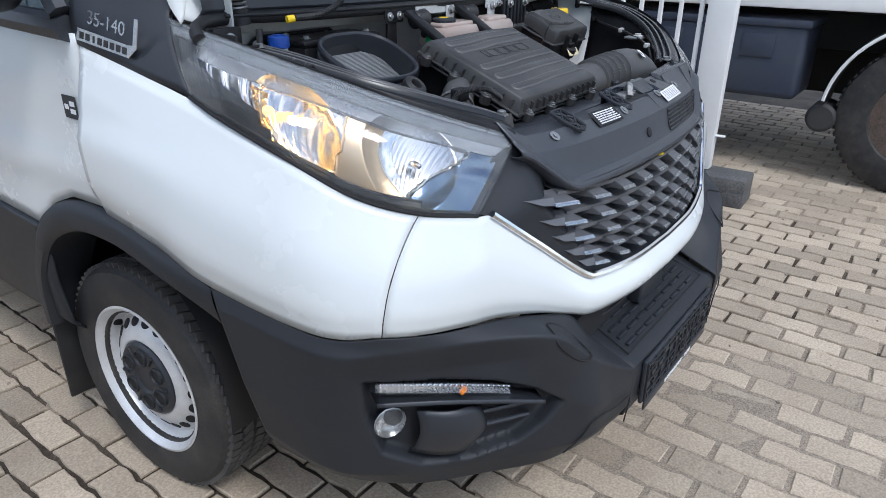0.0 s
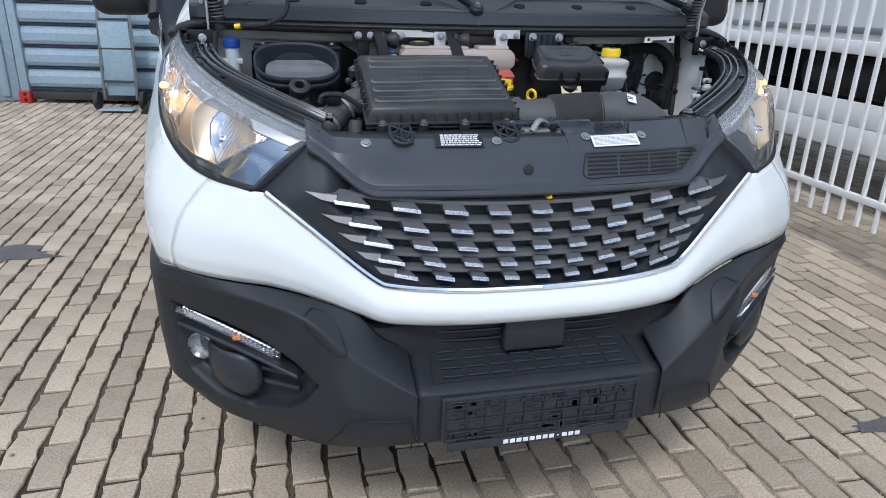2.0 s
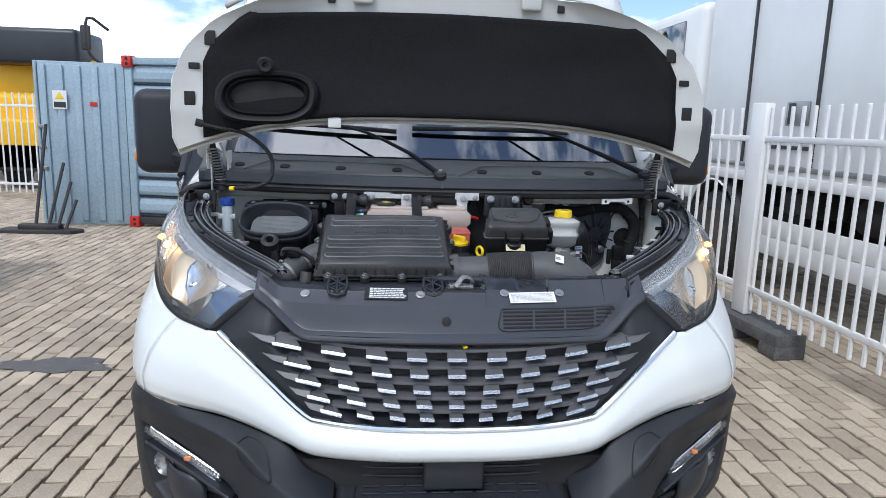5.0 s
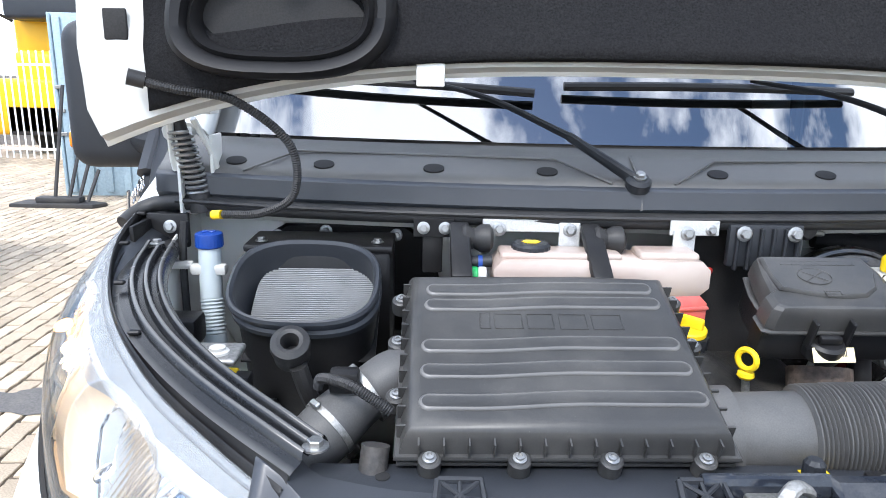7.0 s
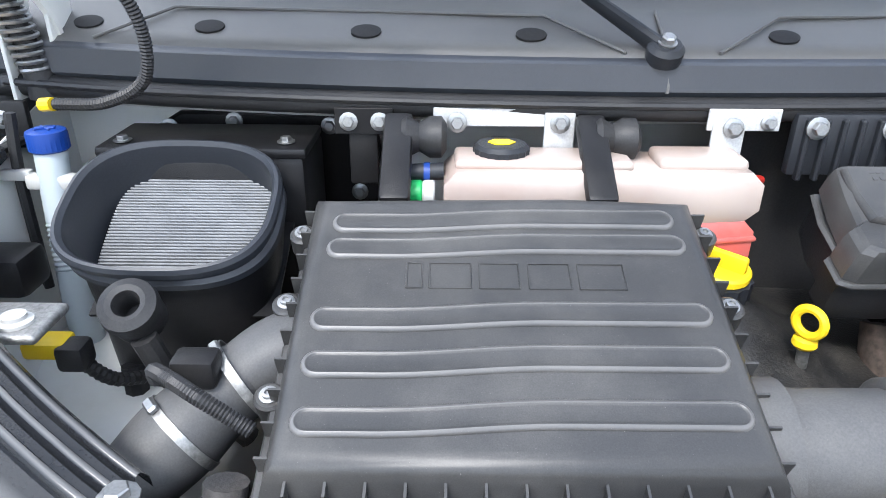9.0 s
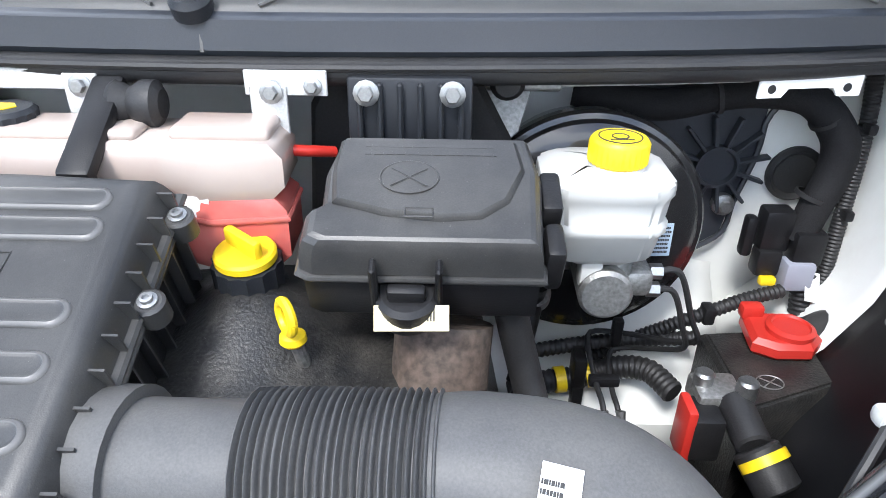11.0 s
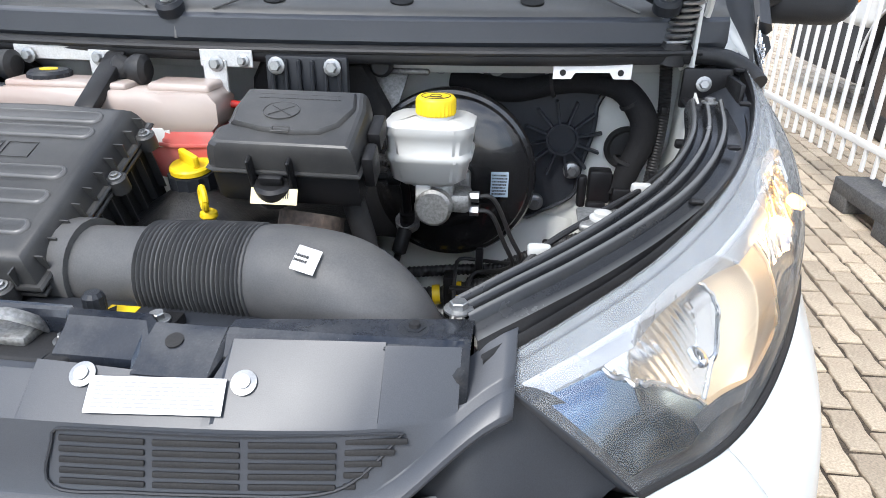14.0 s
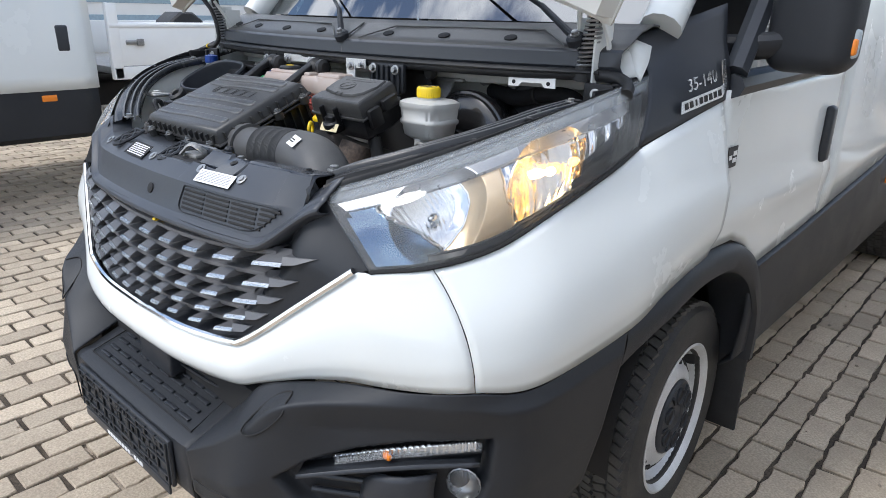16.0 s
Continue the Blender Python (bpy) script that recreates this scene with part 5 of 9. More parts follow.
# ---- wheels ----
def wheel(at, sx, label):
    """A steel wheel with a tread of blocks; the axle lies along x."""
    w = part("wheel", (lambda b: (lathe(b, [(0.222, -0.105), (0.236, -0.110), (0.285, -0.116), (0.325, -0.108), (0.340, -0.085), (0.342, 0.085), (0.325, 0.108), (0.285, 0.116), (0.236, 0.110), (0.222, 0.105), (0.20, 0.09), (0.20, -0.09), (0.222, -0.105)],
                                        Matrix.Identity(4), 64, cap=(False, False)), b)[1])(bmesh.new()), M_TYRE, van, label, sharp=30)
    bm = bmesh.new()
    for k in range(72):
        a = 2 * math.pi * k / 72
        for j, z in enumerate((-0.078, -0.042, 0.0, 0.042, 0.078)):
            m = Matrix.Rotation(a + 0.03 * (j % 2), 4, "Z") @ Matrix.Translation((0.3445 if abs(z) < 0.07 else 0.341, 0, z)) @ Matrix.Rotation(0.35 * (1 if j % 2 else -1), 4, "X")
            rbox(bm, (0, 0, 0), (0.014, 0.023, 0.033), 0, m=m)
    part("tread", bm, M_TREAD, w, "blocks of the tyre tread")
    bm = bmesh.new()
    lathe(bm, [(0.205, 0.02), (0.212, 0.085), (0.224, 0.103), (0.228, 0.109), (0.221, 0.111), (0.209, 0.100), (0.201, 0.085), (0.197, 0.066), (0.192, 0.057), (0.186, 0.056), (0.180, 0.060), (0.165, 0.071), (0.150, 0.082), (0.134, 0.090), (0.118, 0.093), (0.108, 0.088), (0.10, 0.07), (0.02, 0.06)], None, 56, cap=(False, True))
    part("rim", bm, M_SILVER, w, "silver steel rim")
    # holes are dark discs on the rim, coloured like their shaded inside
    for k in range(20):
        bm = bmesh.new()
        m = Matrix.Rotation(2 * math.pi * k / 20, 4, "Z") @ Matrix.Translation((0.166, 0, 0.0703)) @ Matrix.Rotation(0.63, 4, "Y") @ Matrix.Diagonal((1.0, 1.1, 1, 1))
        lathe(bm, [(0.0155, -0.006), (0.0155, 0.0020), (0.0145, 0.0024)], m, 16)
        part("rim_hole", bm, M_DARK, w, "round hole in the rim")
    bm = bmesh.new()
    lathe(bm, [(0.112, 0.082), (0.113, 0.096), (0.106, 0.103), (0.07, 0.107), (0.045, 0.107), (0.036, 0.101), (0.004, 0.101)], None, 40)
    part("hub_cap", bm, M_GLOSSB, w, "black plastic hub cap")
    for k in range(6):
        m = Matrix.Rotation(2 * math.pi * k / 6, 4, "Z") @ Matrix.Translation((0.072, 0, 0.1055))
        bm = bmesh.new()
        lathe(bm, [(0.027, -0.004), (0.026, 0.005), (0.023, 0.007), (0.020, 0.003), (0.019, -0.002)], m, 20, cap=(False, False))
        boss = part("hub_boss", bm, M_BLACK, w)
        bm = bmesh.new()
        lathe(bm, [(0.0195, -0.001), (0.0195, 0.0018)], m, 20)
        part("boss_hollow", bm, M_DARK, boss)
        bm = bmesh.new()
        rbox(bm, (0.085, 0, 0.1055), (0.034, 0.010, 0.010), 0.003, 2, Matrix.Rotation(2 * math.pi * (k + 0.5) / 6, 4, "Z"))
        part("hub_rib", bm, M_BLACK, w)
    w.matrix_world = at
    return w


for y in (1.25, 4.76):
    for sx in (-1, 1):
        wheel(Matrix.Translation((sx * (0.838 if y < 3 else 0.85), y, 0.364)) @ Matrix.Scale(1.055, 4) @ pose(0, 0, 0, 0, 0, 3 if y < 3 else 0) @ pose(0, 0, 0, 0, 90 * sx, 0), sx, "steel front wheel with black hub cap" if y < 3 else "steel rear wheel with black hub cap")


# ---- cowl, wipers and bonnet ----
def cowl_line(x, y, z):
    return (x, y + 0.115 * x * x, z + 0.008 * x * x)


bm = bmesh.new()
xs = np.linspace(-0.86, 0.86, 61)
prof = [(0.790, 1.385), (0.768, 1.400), (0.757, 1.412), (0.760, 1.442), (0.768, 1.449), (0.800, 1.463), (0.845, 1.489), (0.86, 1.492), (0.90, 1.503), (0.93, 1.50)]
loft(bm, [[cowl_line(x, y, z) for x in xs] for y, z in prof[:5]])
cowl = part("cowl_panel", bm, M_SLAM, van, "grey-black plastic cowl under the windscreen", sharp=28, thick=0.004)
bm = bmesh.new()
loft(bm, [[cowl_line(x, y, z) for x in xs] for y, z in prof[4:]])
part("cowl_top", bm, M_COWL, cowl, "weathered grey upper face of the cowl, paled for reflected sky", sharp=28, thick=0.004)
# dark discs drawn for the shaded cowl openings
for x in (-0.72, -0.557, -0.359, -0.158, 0.148, 0.351, 0.555):
    bm = bmesh.new()
    c = cowl_line(x, 0.806, 1.4685)
    m = Matrix.Translation(c) @ pose(0, 0, 0, -30 + 90 - 60, 0, 0) @ Matrix.Diagonal((1.5, 1.0, 1.0, 1))
    m = Matrix.Translation(c) @ pose(0, 0, 0, 29, 0, 0) @ Matrix.Diagonal((1.5, 1.0, 1.0, 1))
    lathe(bm, [(0.0125, -0.004), (0.0125, 0.0012), (0.0105, 0.0016)], m, 20)
    part("cowl_hole", bm, M_DARK, cowl, "row of oval holes")
bm = bmesh.new()
for x0, x1 in ((-0.70, -0.05), (0.06, 0.72)):
    q = [cowl_line(x0, 0.772, 1.4545), cowl_line(x0 + 0.09, 0.836, 1.4875), cowl_line(x1 - 0.09, 0.836, 1.4875), cowl_line(x1, 0.772, 1.4545)]
    tube(bm, q, 0.0022, 6, smooth=False)
tube(bm, [(0.0, 0.758, 1.41), (0.0, 0.764, 1.45), (0.0, 0.848, 1.493)], 0.0025, 6, smooth=False)
part("cowl_crease", bm, M_COWL, cowl)
bm = bmesh.new()
loft(bm, [[cowl_line(x, y, z) for x in np.linspace(-0.80, 0.80, 30)] for y, z in ((0.80, 1.402), (0.835, 1.392), (0.85, 1.376), (0.853, 1.350))])
part("cowl_support", bm, M_INNER, cowl, "pale painted panel under the cowl", thick=0.003)
bm = bmesh.new()
tube(bm, [(-0.905, 0.80, 1.365), (-0.885, 0.835, 1.385), (-0.82, 0.838, 1.398), (-0.60, 0.795, 1.395), (-0.3, 0.766, 1.393), (0, 0.757, 1.392), (0.3, 0.766, 1.393), (0.60, 0.795, 1.395), (0.82, 0.838, 1.398), (0.885, 0.835, 1.385), (0.905, 0.80, 1.365)], 0.0145, 12, 80)
seal = part("bonnet_seal", bm, M_RUBBER, van, "thick black rubber bonnet seal")
bm = bmesh.new()
tube(bm, [(-0.82, 0.823, 1.404), (-0.60, 0.780, 1.402), (-0.3, 0.751, 1.400), (0, 0.742, 1.399), (0.3, 0.751, 1.400), (0.60, 0.780, 1.402), (0.82, 0.823, 1.404)], 0.005, 8, 60)
part("seal_lip", bm, M_RUBBER, seal)


def glass_point(x, v, up=0.0):
    return (x, 0.915 + 0.70 * v + 0.216 * x * x - 0.7 * up, 1.508 + 0.70 * v + 0.7 * up)




for px, py, pz, mid, tip, b0, b1 in ((-0.007, 0.766, 1.458, (-0.115, 0.848, 1.528), (-0.40, 0.13), (-0.72, 0.145), (-0.16, 0.115)),
                                     (0.757, 0.818, 1.475, (0.60, 0.905, 1.545), (0.28, 0.145), (-0.10, 0.135), (0.52, 0.135))):
    bm = bmesh.new()
    tipp = Vector(glass_point(tip[0], tip[1], 0.035))
    tube(bm, [(px, py, pz), Vector((px, py, pz)).lerp(Vector(mid), 0.55), mid], lambda u: 0.013 - 0.003 * u, 10, 12, flat=0.7)
    tube(bm, [mid, Vector(mid).lerp(tipp, 0.5) + Vector((0, -0.01, 0.015)), tipp], lambda u: 0.009 - 0.004 * u, 8, 16, flat=0.6)
    arm = part("wiper_arm", bm, M_BLACK, van, "black wiper arm")
    bm = bmesh.new()
    line = [Vector(glass_point(b0[0] + (b1[0] - b0[0]) * u, b0[1] + (b1[1] - b0[1]) * u + 0.0, 0.018 + 0.006 * math.sin(math.pi * u))) for u in np.linspace(0, 1, 16)]
    tube(bm, line, 0.008, 8, smooth=False, flat=1.2)
    part("wiper_blade", bm, M_RUBBER, arm, "black rubber wiper blade")
    bm = bmesh.new()
    m = Matrix.Translation((px, py, pz)) @ Vector((0, -0.45, 0.9)).to_track_quat("Z", "Y").to_matrix().to_4x4()
    lathe(bm, [(0.021, -0.012), (0.022, 0.004), (0.017, 0.010)], m, 20)
    part("arm_boss", bm, M_BLACK, arm)
    bm = bmesh.new()
    lathe(bm, [(0.011, 0.010), (0.011, 0.0125)], m, 18)
    lathe(bm, [(0.0085, 0.0125), (0.0085, 0.019), (0.006, 0.021)], m, 6)
    part("arm_nut", bm, M_ZINC, arm, "zinc pivot nut")


# bonnet standing open
def bonnet_half(u):
    return lin([0, 0.12, 0.45, 0.62, 0.78, 0.9, 1.0], [0.888, 0.912, 0.905, 0.862, 0.765, 0.62, 0.43], u)


def bonnet_point(xn, u, push=0.0):
    """xn across from -1 to 1, u from the hinge edge up to the front edge."""
    x = xn * bonnet_half(u)
    z0 = 1.632 - 0.118 * abs(x / 0.87) ** 3
    z = z0 + (2.085 - z0) * u - 0.03 * xn * xn * u
    y = 0.638 + 0.22 * (z - 1.632) + 0.05 * math.sin(math.pi * u) - 0.05 * abs(xn) ** 4 * smooth01(0.15, 0.6, u) + 0.55 * max(0.0, 1.655 - z) + push
    return (x, y, z)


bm = bmesh.new()
loft(bm, [[bonnet_point(a, u, 0.045) for a in np.linspace(-1, 1, 41)] for u in np.linspace(0, 1, 25)])
bonnet = part("bonnet", bm, M_WHITE, van, "white bonnet standing open", sharp=60, thick=0.004)
bm = bmesh.new()
loft(bm, [[bonnet_point(a, u, -0.0 + 0.05 * (abs(a) > 0.985 or u > 0.985 or u < 0.015)) for a in (-1, -0.982, *np.linspace(-0.975, 0.975, 37), 0.982, 1)] for u in (0, 0.012, *np.linspace(0.03, 0.97, 23), 0.988, 1)])
frame_p = part("bonnet_frame", bm, M_FRAME, bonnet, "pale grey painted inner bonnet frame", sharp=40)
bm = bmesh.new()
felt = []
for u in np.linspace(0.045, 0.80, 22):
    hw = min(0.79, bonnet_half(u) - 0.10) / bonnet_half(u)
    felt.append([Vector(bonnet_point(a * hw, u, -0.012 - 0.012 * noise.noise(Vector((a * 2.3, u * 4, 3.1))) + 0.016 * (abs(a) > 0.97))) for a in np.linspace(-1, 1, 45)])
loft(bm, felt)
part("bonnet_liner", bm, M_FELT, bonnet, "black felt bonnet liner", sharp=60, thick=-0.012)
for sx in (-1, 1):
    for u in (0.31, 0.50, 0.66):
        bm = bmesh.new()
        p = bonnet_point(0.92 * sx, u, -0.003)
        rbox(bm, p, (0.035, 0.006, 0.045 if u != 0.50 else 0.02), 0.012, 3)
        part("frame_slot", bm, M_DARK, bonnet, "dark slot in the bonnet frame")
for sx in (-1, 1):
    bm = bmesh.new()
    p = bonnet_point(0.62 * sx, 0.9, -0.003)
    rbox(bm, p, (0.025, 0.006, 0.025), 0.008, 3)
    part("frame_slot", bm, M_DARK, bonnet, "dark slot in the bonnet frame")
bm = bmesh.new()
p = bonnet_point(-0.415, 0.0, -0.014)
rbox(bm, (p[0], p[1], p[2] + 0.006), (0.042, 0.006, 0.034), 0.003)
part("liner_tab", bm, M_INNER, bonnet, "pale tab at the liner edge")
for sx in (-1, 1):
    bm = bmesh.new()
    p = bonnet_point(0.5 * sx, 0.93, -0.012)
    rbox(bm, p, (0.07, 0.02, 0.06), 0.012, 3)
    part("bonnet_stop", bm, M_FRAME, bonnet)
# air duct in the liner
bm = bmesh.new()
c = Vector((-0.583, 0.640, 1.705))
rows = []
for a, b, y in ((0.165, 0.088, 0.012), (0.16, 0.085, -0.014), (0.15, 0.078, -0.024), (0.138, 0.068, -0.020), (0.132, 0.062, -0.004), (0.125, 0.056, -0.012), (0.118, 0.05, 0.0), (0.115, 0.047, 0.03)):
    row = []
    for k in range(49):
        t = 2 * math.pi * k / 48
        ct, st = math.cos(t), math.sin(t)
        row.append(c + Vector((a * math.copysign(abs(ct) ** 0.7, ct) + 0.012 * st, y + 0.2 * b * st, b * math.copysign(abs(st) ** 0.8, st))))
    rows.append(row)
loft(bm, rows)
duct = part("air_duct", bm, M_DUCT, bonnet, "oval black rubber air duct in the liner", sharp=50)
bm = bmesh.new()
prism(bm, [(0.118 * math.cos(t), 0.05 * math.sin(t)) for t in np.linspace(0, 2 * math.pi, 30, endpoint=False)], 0.003, Matrix.Translation(c + Vector((0, 0.02, 0))) @ pose(0, 0, 0, 90, 0, 0))
part("duct_opening", bm, M_DARK, duct)
bm = bmesh.new()
lathe(bm, [(0.026, 0), (0.027, 0.012), (0.02, 0.02), (0.009, 0.018), (0.008, 0.01)], Matrix.Translation(c + Vector((0.0, -0.01, 0.095))) @ pose(0, 0, 0, 90, 0, 0), 24)
part("duct_boss", bm, M_DUCT, duct)

# hinges with springs
for sx in (-1, 1):
    bm = bmesh.new()
    rbox(bm, (sx * 0.808, 0.852, 1.455), (0.006, 0.075, 0.15), 0.002)
    rbox(bm, (sx * 0.755, 0.862, 1.455), (0.006, 0.06, 0.13), 0.002)
    rbox(bm, (sx * 0.782, 0.835, 1.56), (0.075, 0.05, 0.006), 0.002, 2, None)
    tube(bm, mirror([(0.765, 0.86, 1.40), (0.752, 0.845, 1.47), (0.772, 0.80, 1.55)], sx), 0.006, 6, 10)
    tube(bm, mirror([(0.812, 0.86, 1.40), (0.826, 0.845, 1.47), (0.812, 0.80, 1.55)], sx), 0.006, 6, 10)
    hinge = part("bonnet_hinge", bm, M_INNER, van, "pale painted bonnet hinge with a spring")
    bm = bmesh.new()
    cyl(bm, (sx * 0.772, 0.834, 1.385), (sx * 0.814, 0.822, 1.575), 0.013, n=14)
    cyl(bm, (sx * 0.774, 0.834, 1.385), (sx * 0.778, 0.832, 1.418), 0.024, 0.021, n=16)
    part("strut", bm, M_RUBBER, hinge)
    bm = bmesh.new()
    pts = [Vector((sx * (0.778 + 0.026 * t / 75), 0.832, 1.412)) + Vector((0.019 * math.cos(t), -0.01 * t / 75 + 0.019 * math.sin(t), 0.115 * t / 75)) for t in np.linspace(0, 75, 150)]
    tube(bm, pts, 0.0032, 6, smooth=False)
    part("spring", bm, M_ZINC, hinge, "coil spring")
    bm = bmesh.new()
    a = curve([(0.80, 0.93, 1.49), (0.85, 0.90, 1.45), (0.888, 0.87, 1.40)], 8)
    b = curve([(0.74, 0.90, 1.475), (0.76, 0.88, 1.44), (0.80, 0.86, 1.37)], 8)
    loft(bm, [mirror(a, sx), mirror(b, sx)])
    part("wing_corner", bm, M_INNER, van, thick=0.004)
    bm = bmesh.new()
    c = curve([(0.875, 0.955, 1.462), (0.893, 0.91, 1.425), (0.903, 0.86, 1.393)], 8)
    loft(bm, [mirror(a, sx), mirror(c, sx)])
    part("wing_gutter", bm, M_INNER, van, "pale painted gutter behind the wing", thick=0.004)

# washer hose from the bonnet
bm = bmesh.new()
tube(bm, [(-0.795, 0.655, 1.612), (-0.74, 0.65, 1.600), (-0.66, 0.66, 1.585), (-0.585, 0.68, 1.52), (-0.585, 0.70, 1.44), (-0.64, 0.715, 1.405), (-0.71, 0.73, 1.398)], 0.0062, 8, 480, ribs=120, rib=0.0012)
hose = part("washer_hose", bm, M_RUBBER, van, "thin black corrugated washer hose")
bm = bmesh.new()
cyl(bm, (-0.712, 0.73, 1.398), (-0.728, 0.735, 1.396), 0.008, n=10)
part("hose_clip", bm, M_YELLOW, hose)
bm = bmesh.new()
cyl(bm, (-0.812, 0.648, 1.618), (-0.79, 0.656, 1.612), 0.012, n=12)
part("hose_plug", bm, M_RUBBER, hose)


# ---- engine bay ----
RAIL = [(0.500, 0.330, 1.203), (0.545, 0.352, 1.222), (0.605, 0.388, 1.243), (0.670, 0.434, 1.268), (0.730, 0.492, 1.292), (0.772, 0.556, 1.313), (0.800, 0.630, 1.332), (0.818, 0.735, 1.346)]
# near-black sheet added to close the bay from below
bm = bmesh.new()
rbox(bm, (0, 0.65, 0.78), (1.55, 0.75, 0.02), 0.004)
part("dark_bay_sheet", bm, M_DARK, van)
bm = bmesh.new()
loft(bm, [[(x, 0.985 - 0.03 * smooth01(0.3, 0.8, abs(x)), z) for x in np.linspace(-0.86, 0.86, 40)] for z in (0.80, 0.95, 1.10, 1.25, 1.41)])
wall = part("firewall", bm, M_INNER, van, "pale grey painted firewall", sharp=40, thick=0.004)
for sx in (-1, 1):
    a = [p + Vector((-0.004, 0.012, -0.012)) for p in curve(RAIL + [(0.83, 0.98, 1.40)], 30)]
    bm = bmesh.new()
    rows = [a]
    for dx, z, k in ((0.0, 1.22, 0.3), (-0.03, 1.12, 0.5), (-0.07, 1.05, 0.7), (-0.12, 1.0, 0.8), (-0.18, 0.90, 0.8)):
        rows.append([Vector((p.x + (0.80 - p.x) * 0.35 * k + dx * (0.3 + 0.7 * smooth01(0.35, 0.6, p.y)), p.y, p.z + (z - p.z) * 1.0)) for p in a])
    cut = 0 if sx < 0 else next(k for k, p in enumerate(a) if p.y > 0.74)
    loft(bm, [mirror(r[cut:], sx) for r in rows])
    part("inner_wing", bm, M_INNER, van, "pale grey painted inner wing", sharp=40, thick=0.003)
    if cut:
        bm = bmesh.new()
        loft(bm, [mirror(r[:cut + 1], sx) for r in rows])
        part("wing_cover", bm, M_BAY, van, "dull black plastic cover inside the wing", sharp=40, thick=0.003)
    # ridged rail
    line = curve(RAIL, 60)
    bm = bmesh.new()
    rows = []
    for o, h in ((-0.030, -0.016), (-0.029, -0.004), (-0.0245, 0.003), (-0.022, 0.0055), (-0.0195, 0.006), (-0.017, 0.0045), (-0.0145, -0.004), (-0.0075, -0.005), (-0.005, 0.003), (-0.003, 0.0065), (0.0, 0.007), (0.002, 0.0055), (0.0045, -0.004), (0.0115, -0.005), (0.014, 0.003), (0.016, 0.0065), (0.019, 0.007), (0.0215, 0.005), (0.0245, -0.005), (0.028, -0.006), (0.046, -0.010), (0.048, -0.02)):
        row = []
        for i, p in enumerate(line):
            t = (line[min(60, i + 1)] - line[max(0, i - 1)]).normalized()
            s = Vector((t.y, -t.x, 0)).normalized()
            row.append(p + s * o + Vector((0, 0, h)))
        rows.append(row)
    loft(bm, [mirror(r, sx) for r in rows])
    rail = part("bay_rail", bm, M_RAIL, van, "ridged black rail beside the engine bay", sharp=50)
    bm = bmesh.new()
    rows = []
    lamp_edge = curve(LAMP_TOP, 60)
    for v, h in ((0, -0.012), (0.15, -0.004), (0.45, -0.012), (0.6, -0.012), (0.7, 0.002), (0.9, 0.002), (1.0, -0.006)):
        row = []
        for i, p in enumerate(line):
            t = (line[min(60, i + 1)] - line[max(0, i - 1)]).normalized()
            s = Vector((t.y, -t.x, 0)).normalized()
            row.append((p + s * 0.046).lerp(lamp_edge[i] + Vector((0.0, 0.0, 0.002)), v) + Vector((0, 0, h)))
        rows.append(row)
    loft(bm, [mirror(r, sx) for r in rows])
    part("lamp_ledge", bm, M_BAY, van, "dull black ledge behind the headlamp", sharp=30)
    for k in (6, 15, 24, 33, 42, 51, 57):
        bm = bmesh.new()
        p = lamp_edge[k] + Vector((-0.012, 0.012, 0.004))
        rbox(bm, (p.x * sx, p.y, p.z), (0.016, 0.010, 0.006), 0.002, 1)
        part("ledge_clip", bm, M_BAY, rail)
    bm = bmesh.new()
    hexbolt(bm, (sx * 0.497, 0.326, 1.206), (0, 0, 1), 0.010, 0.011)
    part("rail_bolt", bm, M_ZINC, rail, "plated bolt at the rail end")
    bm = bmesh.new()
    hexbolt(bm, (sx * 0.818, 0.722, 1.349), (0, 0, 1), 0.0075, 0.008)
    part("rail_bolt", bm, M_ZINC, rail)
    bm = bmesh.new()
    rbox(bm, (sx * 0.664, 0.500, 1.247), (0.075, 0.065, 0.010), 0.010, 3)
    tab = part("rail_tab", bm, M_ALU, rail, "grey metal tab with a bolt")
    bm = bmesh.new()
    lathe(bm, [(0.016, 0), (0.016, 0.005), (0.011, 0.007), (0.011, 0.011), (0.008, 0.012)], Matrix.Translation((sx * 0.656, 0.492, 1.250)), 20)
    part("tab_bolt", bm, M_RES, tab)
    bm = bmesh.new()
    rbox(bm, (sx * 0.832, 0.812, 1.352), (0.075, 0.012, 0.062), 0.004)
    rbox(bm, (sx * 0.828, 0.772, 1.334), (0.062, 0.085, 0.008), 0.003)
    rbox(bm, (sx * 0.864, 0.775, 1.350), (0.008, 0.085, 0.05), 0.003)
    part("rail_bracket", bm, M_BAY, rail)
    bm = bmesh.new()
    hexbolt(bm, (sx * 0.826, 0.804, 1.360), (0, -1, 0.15), 0.0075, 0.009)
    part("bracket_bolt", bm, M_ZINC, rail, "plated bolt in the rail bracket")

bm = bmesh.new()
loft(bm, [[(x, y, z) for x in np.linspace(0.27, 0.66, 12)] for y, z in ((0.985, 1.11), (0.95, 1.04), (0.88, 0.972), (0.80, 0.930), (0.768, 0.905), (0.762, 0.80))])
part("toe_board", bm, M_INNER, van, "pale painted toe board under the servo", thick=0.003)

# front cross member, latch, labels
bm = bmesh.new()
rbox(bm, (0, 0.325, 1.155), (1.02, 0.075, 0.02), 0.005)
rbox(bm, (0, 0.355, 1.13), (1.02, 0.012, 0.06), 0.004)
bar = part("cross_member", bm, M_GLOSSB, van, "dusty black steel cross member")
bm = bmesh.new()
rows = [[], [], [], [], [], [], []]
